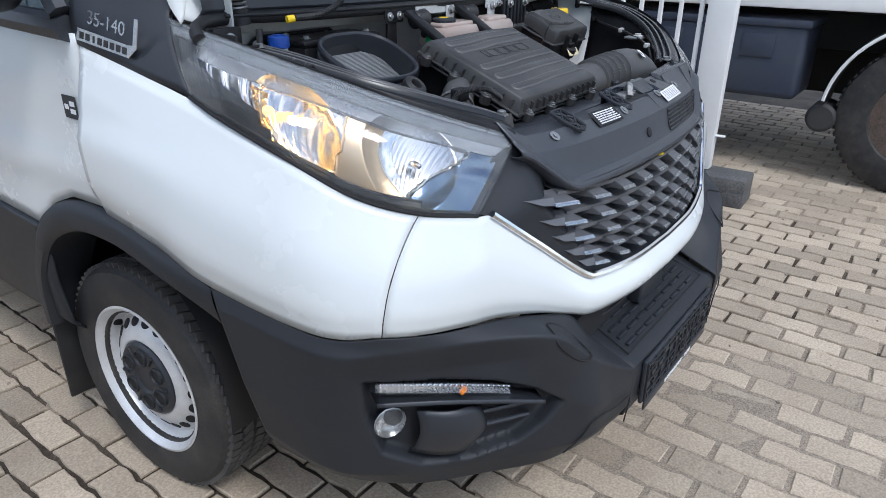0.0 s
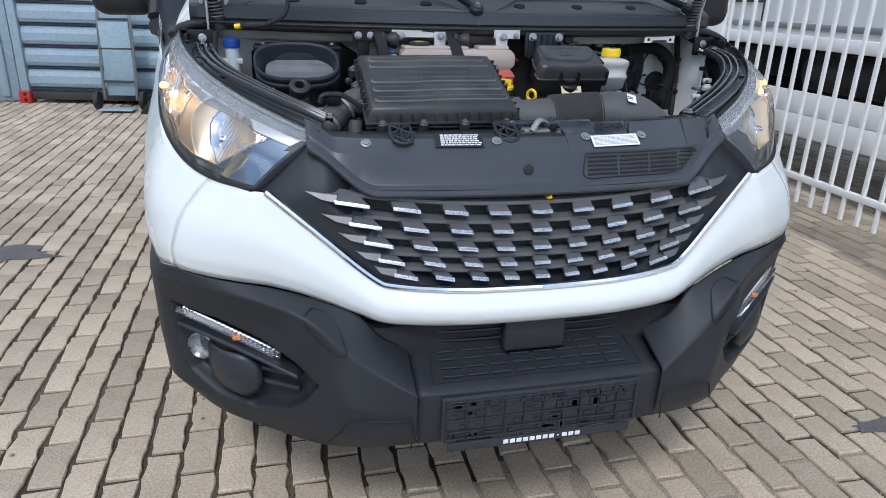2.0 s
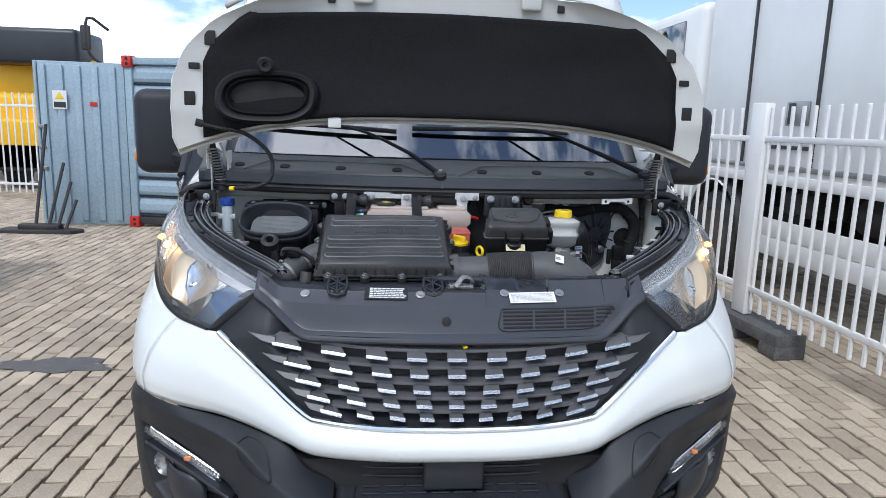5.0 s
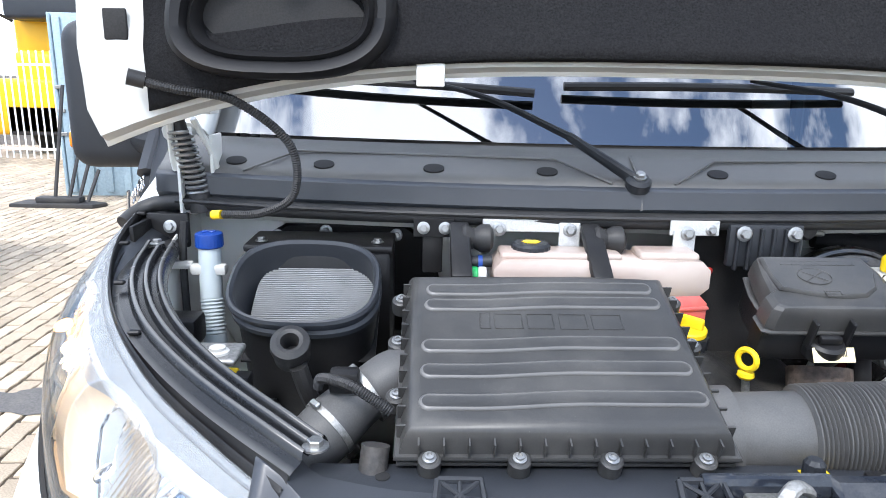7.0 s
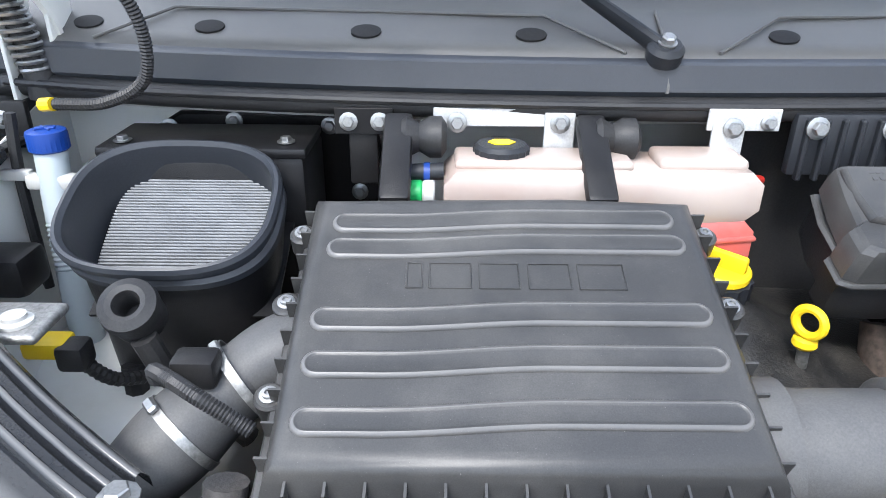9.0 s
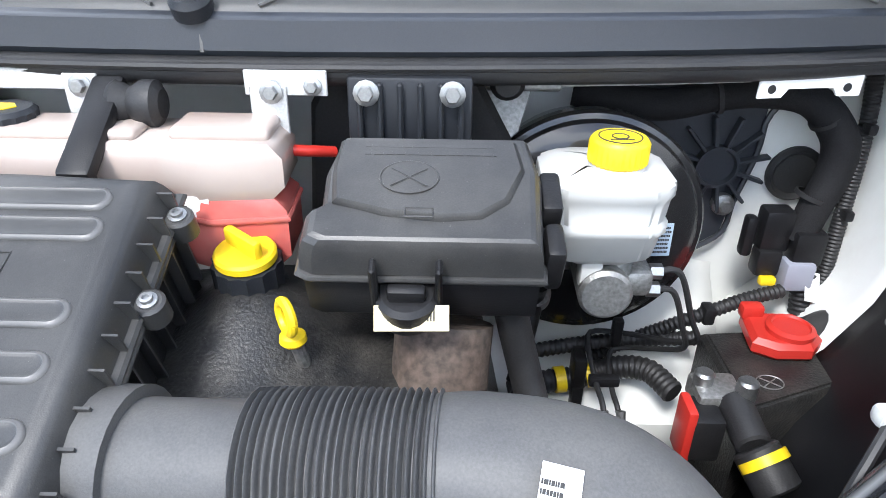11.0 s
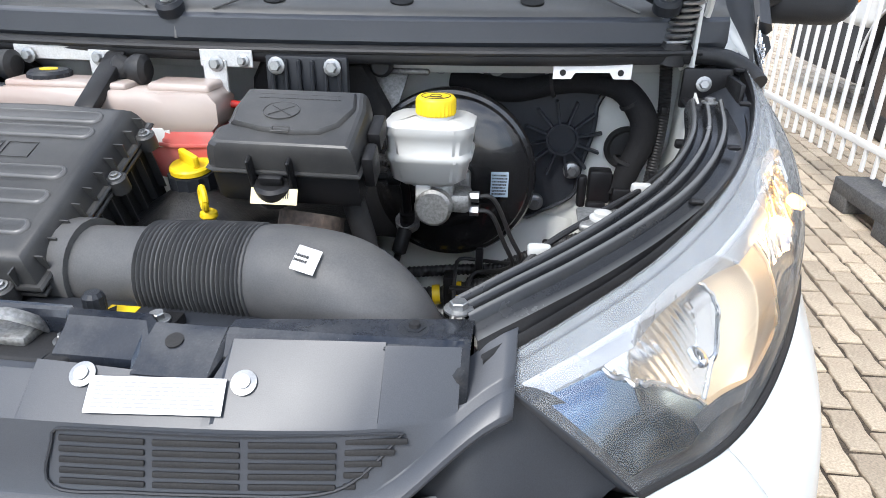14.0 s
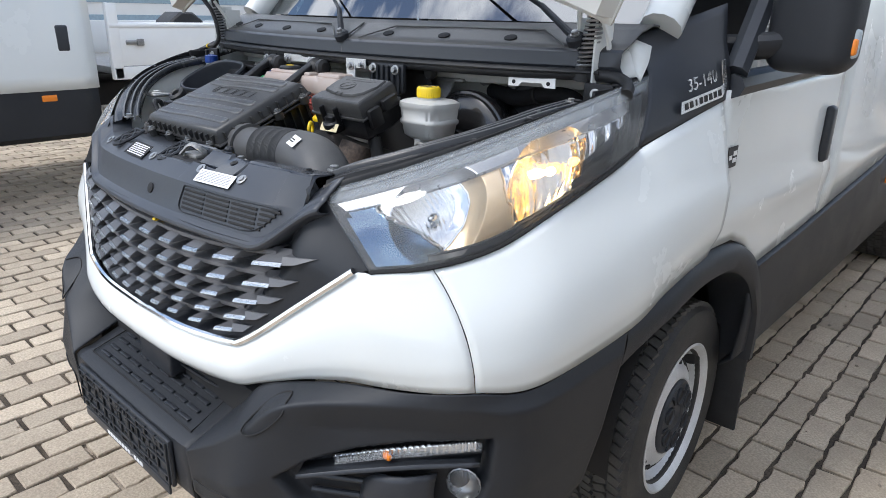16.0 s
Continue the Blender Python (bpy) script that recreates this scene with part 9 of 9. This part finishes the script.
for k in range(8):
    u = k / 8
    bm = bmesh.new()
    rbox(bm, (0.28 + 0.65 * u, -0.2, 0.325 - 0.235 * u), (0.04, 0.4, 0.03), 0.01, 2, RM)
    part("ramp_rib", bm, M_RUBBER, ramp)

# yellow truck behind the container
yt = thing("yellow_truck", "yellow heavy truck behind the fence", "truck")
bm = bmesh.new()
rbox(bm, (-7.6, 15.2, 1.95), (2.3, 2.2, 1.7), 0.12, 4)
rbox(bm, (-7.6, 14.3, 1.5), (2.2, 0.9, 1.1), 0.15, 4)
part("truck_cab", bm, M_TRUCKY, yt, "yellow painted cab")
bm = bmesh.new()
rbox(bm, (-7.7, 13.75, 0.95), (3.4, 0.5, 1.1), 0.08, 3)
part("truck_skirt", bm, M_TRUCKY, yt)
bm = bmesh.new()
rbox(bm, (-7.6, 14.25, 3.0), (2.0, 1.4, 0.75), 0.1, 3)
part("cab_window", bm, M_GLOSSB, yt)
bm = bmesh.new()
rbox(bm, (-7.6, 14.5, 0.7), (2.3, 2.0, 0.6), 0.05)
part("truck_bumper", bm, M_SHADE, yt)
bm = bmesh.new()
for k in range(7):
    rbox(bm, (-6.9 + 0.07 * k, 13.83, 1.7), (0.03, 0.04, 0.35), 0.008)
part("cab_vent", bm, M_SHADE, yt)
for x in (-6.7, -8.5):
    bm = bmesh.new()
    lathe(bm, [(0.2, -0.15), (0.45, -0.15), (0.5, -0.1), (0.5, 0.1), (0.45, 0.15), (0.2, 0.15)], pose(x, 14.6, 0.5, 0, 90, 0), 32)
    part("truck_wheel", bm, M_TYRE, yt)
for x in (-6.35, -8.85):
    bm = bmesh.new()
    tube(bm, [(x + 0.3, 13.8, 2.6), (x, 13.5, 2.9), (x, 13.5, 3.6), (x + 0.3, 13.8, 3.4)], 0.03, 8, 14)
    rbox(bm, (x - 0.05, 13.5, 3.2), (0.2, 0.1, 0.5), 0.04)
    part("truck_mirror", bm, M_SHADE, yt)

# white lorry behind the right fence
lor = thing("box_lorry", "white box lorry with dark chassis parked behind the fence", "truck")
LX = 3.55
bm = bmesh.new()
rbox(bm, (LX + 1.25, 1.6, 2.45), (2.5, 9.2, 2.48), 0.02, 2)
part("lorry_box", bm, M_TRUCKW, lor, "white panel body")
bm = bmesh.new()
rbox(bm, (LX - 0.004, 1.6, 1.33), (0.03, 9.2, 0.05), 0.006, 2)
part("body_rail", bm, M_ZINC, lor)
bm = bmesh.new()
rbox(bm, (LX + 0.01, 1.6, 1.21), (0.06, 9.2, 0.10), 0.01, 2)
part("body_sill", bm, M_TRUCKW, lor)
for y in (5.22, 4.06, -0.9, -2.2):
    bm = bmesh.new()
    rbox(bm, (LX - 0.008, y, 2.5), (0.024, 0.035, 2.3), 0.004, 1)
    part("door_seal", bm, M_SHADE, lor)
bm = bmesh.new()
rbox(bm, (LX - 0.01, 4.33, 1.83), (0.03, 0.34, 0.22), 0.02, 2)
lk = part("door_lock", bm, M_ZINC, lor, "lock recess in the side door")
bm = bmesh.new()
rbox(bm, (LX - 0.025, 4.40, 1.83), (0.02, 0.10, 0.19), 0.008, 2)
part("lock_lever", bm, M_SHADE, lk)
bm = bmesh.new()
rbox(bm, (LX - 0.01, 4.45, 1.52), (0.02, 0.75, 0.035), 0.004, 1)
part("door_hinge", bm, M_SHADE, lor)
bm = bmesh.new()
rbox(bm, (LX - 0.02, 4.83, 1.27), (0.02, 0.07, 0.07), 0.006)
part("side_lamp", bm, M_AMBER, lor, "amber side lamp")
for y0, y1 in ((1.80, 4.92),):
    for z0, z1 in ((0.46, 0.64), (0.642, 0.82)):
        bm = bmesh.new()
        rbox(bm, (LX + 0.06, (y0 + y1) / 2, (z0 + z1) / 2), (0.03, y1 - y0, z1 - z0), 0.006, 2)
        part("side_guard", bm, M_TRUCKW, lor, "white side guard plank")
bm = bmesh.new()
rbox(bm, (LX + 1.0, 1.6, 0.98), (0.9, 9.0, 0.26), 0.02)
rbox(bm, (LX + 1.6, 1.6, 0.75), (0.5, 9.0, 0.7), 0.02)
part("lorry_frame", bm, M_DARK, lor)
bm = bmesh.new()
rbox(bm, (LX + 0.28, 1.08, 0.80), (0.5, 1.28, 0.52), 0.05, 3)
rbox(bm, (LX + 0.28, 1.08, 1.06), (0.54, 1.32, 0.06), 0.02, 2)
sb = part("storage_box", bm, M_BLUED, lor, "dark navy storage box")
for y in (0.75, 1.40):
    bm = bmesh.new()
    rbox(bm, (LX + 0.025, y, 0.90), (0.012, 0.22, 0.16), 0.01, 2)
    part("box_panel", bm, M_BLUED, sb)
for y in (2.5, 3.4, 4.5):
    bm = bmesh.new()
    if y == 3.4:
        cyl(bm, (LX + 0.45, y - 0.45, 0.95), (LX + 0.45, y + 0.45, 0.95), 0.16, n=22, bev=0.03)
    else:
        rbox(bm, (LX + 0.4, y, 0.98), (0.4, 0.5, 0.24), 0.05, 2)
    part("air_tank", bm, M_SHADE, lor)
for k, y in enumerate((-0.33, 5.75)):
    m = pose(LX + 0.16, y, 0.5, 0, -90, 0)
    bm = bmesh.new()
    lathe(bm, [(0.27, -0.14), (0.42, -0.15), (0.49, -0.12), (0.50, -0.06), (0.50, 0.06), (0.49, 0.12), (0.42, 0.15), (0.30, 0.14), (0.28, 0.12)], m, 48)
    w = part("lorry_wheel", bm, M_TYRE, lor)
    bm = bmesh.new()
    for q in range(60):
        rbox(bm, (0.5, 0, 0), (0.016, 0.028, 0.2), 0.002, 1, m @ Matrix.Rotation(2 * math.pi * q / 60, 4, "Z"))
    part("tread", bm, M_TYRE, w)
    bm = bmesh.new()
    lathe(bm, [(0.29, 0.13), (0.27, 0.10), (0.22, 0.06), (0.17, 0.03), (0.14, 0.09), (0.11, 0.10), (0.02, 0.10)], m, 36)
    part("wheel_hub", bm, M_RUST, w, "rusty wheel hub")
    bm = bmesh.new()
    arc = [(LX + 0.16, y + 0.60 * math.cos(a), 0.52 + 0.62 * math.sin(a)) for a in np.linspace(0.05, math.pi - 0.05, 24)]
    loft(bm, [[(x + dx, yy, zz) for x, yy, zz in arc] for dx in (-0.18, 0.18)])
    part("mudguard", bm, M_SHADE, lor, thick=0.02)
    bm = bmesh.new()
    tube(bm, [(LX - 0.03, y + 0.585 * math.cos(a), 0.52 + 0.605 * math.sin(a)) for a in np.linspace(0.1, 2.0, 20)], 0.012, 6, smooth=False)
    part("mudguard_edge", bm, M_FENCE, lor, "white mudguard edge")
    bm = bmesh.new()
    cyl(bm, (LX + 0.02, y + 0.58, 0.45), (LX + 0.3, y + 0.58, 0.45), 0.10, n=18, bev=0.02)
    part("guard_roller", bm, M_SHADE, lor)
bm = bmesh.new()
rbox(bm, (LX + 1.25, 7.5, 2.0), (2.4, 1.9, 2.4), 0.12, 4)
cab = part("lorry_cab", bm, M_TRUCKW, lor, "white lorry cab")
bm = bmesh.new()
rbox(bm, (LX + 0.04, 7.45, 2.65), (0.03, 0.9, 0.75), 0.05, 3)
part("cab_window", bm, M_GLASS, cab)
bm = bmesh.new()
rbox(bm, (LX + 1.25, 7.5, 0.62), (2.3, 1.8, 0.6), 0.05, 3)
part("cab_base", bm, M_SHADE, cab)
bm = bmesh.new()
tube(bm, [(LX, 8.2, 2.9), (LX - 0.2, 8.3, 3.1), (LX - 0.22, 8.3, 2.6)], 0.025, 8, 12)
rbox(bm, (LX - 0.22, 8.3, 2.75), (0.12, 0.2, 0.5), 0.04, 3)
part("cab_mirror", bm, M_SHADE, cab)

# white pickup with a drop-side bed across the yard
VX = -4.2
v2 = thing("dropside_pickup", "white chassis cab with drop-side bed and black lower cladding", "truck")


def pickup_row(z, y0, y1, push=0.0):
    lean = 0.06 * max(0.0, (z - 1.25) / 0.8) ** 1.6
    return [(VX - lean + push - 0.05 * smooth01(y1 - 0.14, y1, y) ** 2, y, z) for y in np.linspace(y0, y1, 30)]


bm = bmesh.new()
loft(bm, [pickup_row(z, -2.6, 1.66) for z in np.linspace(0.90, 2.25, 14)])
shell = part("cab_shell", bm, M_WHITE, v2, "white cab side", thick=0.03)
bm = bmesh.new()
rbox(bm, (VX - 1.05, -0.5, 1.50), (1.9, 4.2, 1.3), 0.06, 3)
part("cab_core", bm, M_WHITE, v2)
bm = bmesh.new()
loft(bm, [pickup_row(z, -2.6, 1.655, o) for z, o in ((0.945, 0.0), (0.935, 0.016), (0.75, 0.016), (0.56, 0.008), (0.52, -0.05))])
part("cab_cladding", bm, M_BLACK, v2, "black lower cladding", thick=0.01)
bm = bmesh.new()
tube(bm, [(VX + 0.001, 1.45, 0.95), (VX, 1.53, 1.1), (VX - 0.01, 1.53, 1.45), (VX - 0.03, 1.46, 1.75)], 0.006, 6, 30)
part("door_gap", bm, M_DARK, v2)
bm = bmesh.new()
tube(bm, [(VX + 0.002, -1.0, 1.12), (VX + 0.002, 1.40, 1.16)], 0.005, 6, 4)
part("door_swage", bm, M_WHITE, v2)
bm = bmesh.new()
rbox(bm, (VX + 0.012, 1.43, 1.285), (0.045, 0.10, 0.20), 0.022, 4)
part("cab_handle", bm, M_GLOSSB, v2, "upright black door handle")
bm = bmesh.new()
rbox(bm, (VX + 0.022, 1.27, 0.845), (0.02, 0.11, 0.05), 0.008, 2)
part("cab_marker", bm, M_AMBER, v2, "amber side marker lamp")
bm = bmesh.new()
rbox(bm, (VX - 0.02, 3.6, 1.215), (0.03, 3.56, 0.31), 0.006, 2)
board = part("drop_side", bm, M_TRUCKW, v2, "white drop-side board")
bm = bmesh.new()
cyl(bm, (VX - 0.02, 1.80, 1.375), (VX - 0.02, 5.40, 1.375), 0.026, n=14)
part("board_rim", bm, M_TRUCKW, board)
bm = bmesh.new()
rbox(bm, (VX - 0.025, 3.6, 1.00), (0.05, 3.6, 0.10), 0.008, 2)
part("bed_rail", bm, M_TRUCKW, v2)
bm = bmesh.new()
rbox(bm, (VX - 0.03, 1.835, 1.25), (0.06, 0.09, 0.60), 0.012, 2)
part("bed_post", bm, M_TRUCKW, v2)
bm = bmesh.new()
rbox(bm, (VX + 0.006, 1.99, 1.245), (0.02, 0.15, 0.035), 0.006, 2)
lt = part("board_latch", bm, M_ZINC, board, "zinc board latch")
bm = bmesh.new()
rbox(bm, (VX + 0.02, 2.03, 1.245), (0.015, 0.06, 0.055), 0.006, 2)
part("latch_lever", bm, M_ALU, lt)
bm = bmesh.new()
rbox(bm, (VX - 1.0, 3.6, 1.02), (1.9, 3.56, 0.06), 0.01, 2)
part("bed_floor", bm, M_ALU, v2)
bm = bmesh.new()
rbox(bm, (VX - 1.98, 3.6, 1.215), (0.03, 3.56, 0.33), 0.006, 2)
part("drop_side", bm, M_TRUCKW, v2, "white drop-side board")
bm = bmesh.new()
rbox(bm, (VX - 1.0, 2.4, 0.78), (0.8, 6.0, 0.2), 0.02, 2)
part("chassis_frame", bm, M_DARK, v2)
for y in (-1.6, 3.6):
    for x in (VX - 0.16, VX - 1.85):
        bm = bmesh.new()
        lathe(bm, [(0.2, -0.1), (0.3, -0.11), (0.34, -0.08), (0.34, 0.08), (0.3, 0.11), (0.2, 0.1), (0.05, 0.08)], pose(x, y, 0.34, 0, 90, 0), 40)
        part("pickup_wheel", bm, M_TYRE, v2)
bk = thing("black_holdall", "black bag lying on the drop-side bed", "bag")
bm = bmesh.new()
prism(bm, [(-0.17, 0), (0.17, 0), (0.15, 0.05), (0.06, 0.12), (-0.06, 0.12), (-0.15, 0.05)], 0.3, pose(VX - 0.35, 2.50, 1.365, 90, 0, 90), 0.02)
part("bag_body", bm, M_RUBBER, bk)
bm = bmesh.new()
rbox(bm, (VX - 0.22, 2.5, 1.21), (0.36, 0.4, 0.32), 0.02, 2)
part("bag_base", bm, M_RUBBER, bk)
# long white trailer far behind it
tl = thing("white_trailer", "white trailer with pale blue stripes", "trailer")
bm = bmesh.new()
rbox(bm, (-10.5, 6.0, 1.9), (2.4, 11.0, 2.2), 0.03, 2)
part("trailer_box", bm, M_TRUCKW, tl)
for z in (1.35, 1.62, 1.95):
    bm = bmesh.new()
    rbox(bm, (-9.295, 6.0, z), (0.02, 10.9, 0.10), 0.004, 1)
    part("trailer_stripe", bm, M_CONT, tl)
bm = bmesh.new()
rbox(bm, (-10.5, 6.0, 0.6), (1.6, 10.0, 0.5), 0.02)
part("trailer_frame", bm, M_DARK, tl)
for y in (2.0, 9.5, 10.6):
    bm = bmesh.new()
    lathe(bm, [(0.2, -0.14), (0.45, -0.15), (0.5, -0.1), (0.5, 0.1), (0.45, 0.15), (0.2, 0.14)], pose(-9.55, y, 0.5, 0, 90, 0), 36)
    part("trailer_wheel", bm, M_TYRE, tl)


# ---- pavers ----
PW, PL = 0.1185, 0.236


def paver_outline():
    """A paver with wavy long sides, about its middle."""
    w, l = PW / 2 - 0.0075, PL / 2 - 0.0035
    side = [(w + 0.0028 * math.sin(3 * math.pi * u), l * (2 * u - 1)) for u in np.linspace(0.02, 0.98, 7)]
    return side + [(-x + 0.0056 * math.sin(3 * math.pi * (y / l + 1) / 2), y) for x, y in reversed(side)]


OUT = paver_outline()


def paver_geometry(x, y, tilt, lift, turn):
    n = len(OUT)
    ct, st = math.cos(turn), math.sin(turn)
    vs = []
    for k, z in ((1.0, -0.03), (1.0, lift - 0.0045), (0.93, lift)):
        for q, (px, py) in enumerate(OUT):
            worn = 0.0085 * noise.noise(Vector((x * 31 + q * 0.9, y * 17, turn * 90)))
            qx, qy = (px + worn) * k, (py + 0.7 * worn) * (1 - (1 - k) * 0.5)
            vs.append((x + qx * ct - qy * st, y + qx * st + qy * ct, z + tilt[0] * px + tilt[1] * py))
    fs = [[a * n + i, a * n + (i + 1) % n, (a + 1) * n + (i + 1) % n, (a + 1) * n + i] for a in (0, 1) for i in range(n)]
    fs.append([2 * n + i for i in range(n)])
    return vs, fs


mesh_one = []
rnd = random.Random(3)
for k in range(6):
    vs, fs = paver_geometry(0, 0, (rnd.uniform(-0.03, 0.03), rnd.uniform(-0.015, 0.015)), rnd.uniform(-0.002, 0.002), rnd.uniform(-0.02, 0.02))
    me = bpy.data.meshes.new("paver")
    me.from_pydata(vs, [], fs)
    me.materials.append(M_BRICK)
    mesh_one.append(me)

rnd = random.Random(7)
all_v, all_f = [], []
n_single = 0
for i in range(-92, 52):
    for j in range(-19, 66):
        x, y = i * PW, (j + 0.5 * (i % 2)) * PL + 0.01 * math.sin(i * 12.9)
        single = (-2.3 < x < -1.15 and 0.25 < y < 3.3) or (1.15 < x < 2.2 and 0.25 < y < 3.3)
        if single and n_single < 300:
            o = new("paver", rnd.choice(mesh_one))
            o.parent = ground
            o.location = (x + rnd.uniform(-0.003, 0.003), y + rnd.uniform(-0.002, 0.002), 0)
            n_single += 1
            continue
        vs, fs = paver_geometry(x + rnd.uniform(-0.003, 0.003), y + rnd.uniform(-0.002, 0.002), (rnd.uniform(-0.03, 0.03), rnd.uniform(-0.015, 0.015)), rnd.uniform(-0.0025, 0.0025), rnd.uniform(-0.02, 0.02))
        base = len(all_v)
        all_v += vs
        all_f += [[base + q for q in f] for f in fs]
me = bpy.data.meshes.new("pavers")
me.from_pydata(all_v, [], all_f)
me.materials.append(M_BRICKS)
pav = new("pavers", me)
pav.parent = ground
pav["kind"] = "stuff"
pav["label"] = "rows of grey-brown wavy-edged pavers"

# sand that has drifted over the pavers
bm = bmesh.new()
rows = []
for y in np.arange(-3.6, 6.0, 0.05):
    row = []
    for x in np.arange(-4.0, 4.6, 0.05):
        drift = 1.0 * math.exp(-((x - 0.25) / 0.75) ** 4 - ((y + 0.15) / 0.55) ** 4) + 0.5 * math.exp(-((x - 1.0) / 1.1) ** 2 - ((y + 0.7) / 0.9) ** 2) + 0.5 * smooth01(2.0, 2.9, x) * smooth01(4.2, 2.2, y) + 0.18 * smooth01(-0.6, -2.0, y) - 0.10
        h = 0.55 * noise.noise(Vector((x * 1.6, y * 1.6, 0.3))) + 0.45 * noise.noise(Vector((x * 6, y * 6, 2.3))) + 0.25 * noise.noise(Vector((x * 17, y * 17, 5.3)))
        row.append((x, y, -0.0145 + 0.0122 * smooth01(-0.05, 0.85, drift + 0.62 * h)))
    rows.append(row)
loft(bm, rows)
sand = part("drifted_sand", bm, M_SAND, ground, "thin sand drifted over the pavers")
sand["kind"] = "stuff"

# oil stains and small litter
for x, y, rx, ry, seed in ((-2.35, 2.80, 0.52, 0.16, 1.0), (1.55, 0.35, 0.16, 0.05, 4.0)):
    bm = bmesh.new()
    c = bm.verts.new((x, y, 0.0048))
    q = []
    for k in range(60):
        a = 2 * math.pi * k / 60
        f = 0.75 + 0.5 * noise.noise(Vector((1.7 * math.cos(a) + seed, 1.7 * math.sin(a), seed))) + 0.2 * noise.noise(Vector((6 * math.cos(a), 6 * math.sin(a), seed)))
        q.append(bm.verts.new((x + rx * f * math.cos(a), y + ry * f * math.sin(a), 0.0046)))
    for k in range(60):
        bm.faces.new((c, q[k], q[(k + 1) % 60]))
    part("oil_stain", bm, M_STAIN, ground, "dark oil stain")
bm = bmesh.new()
for k in range(260):
    x, y = rnd.uniform(-4, 4), rnd.uniform(-3, 5)
    s = rnd.uniform(0.003, 0.009)
    lathe(bm, [(s, 0), (s * 0.9, s * 0.6), (s * 0.3, s)], Matrix.Translation((x, y, 0.001)), 5)
grit = part("grit", bm, M_SAND, ground, "scattered grit")
grit["kind"] = "stuff"
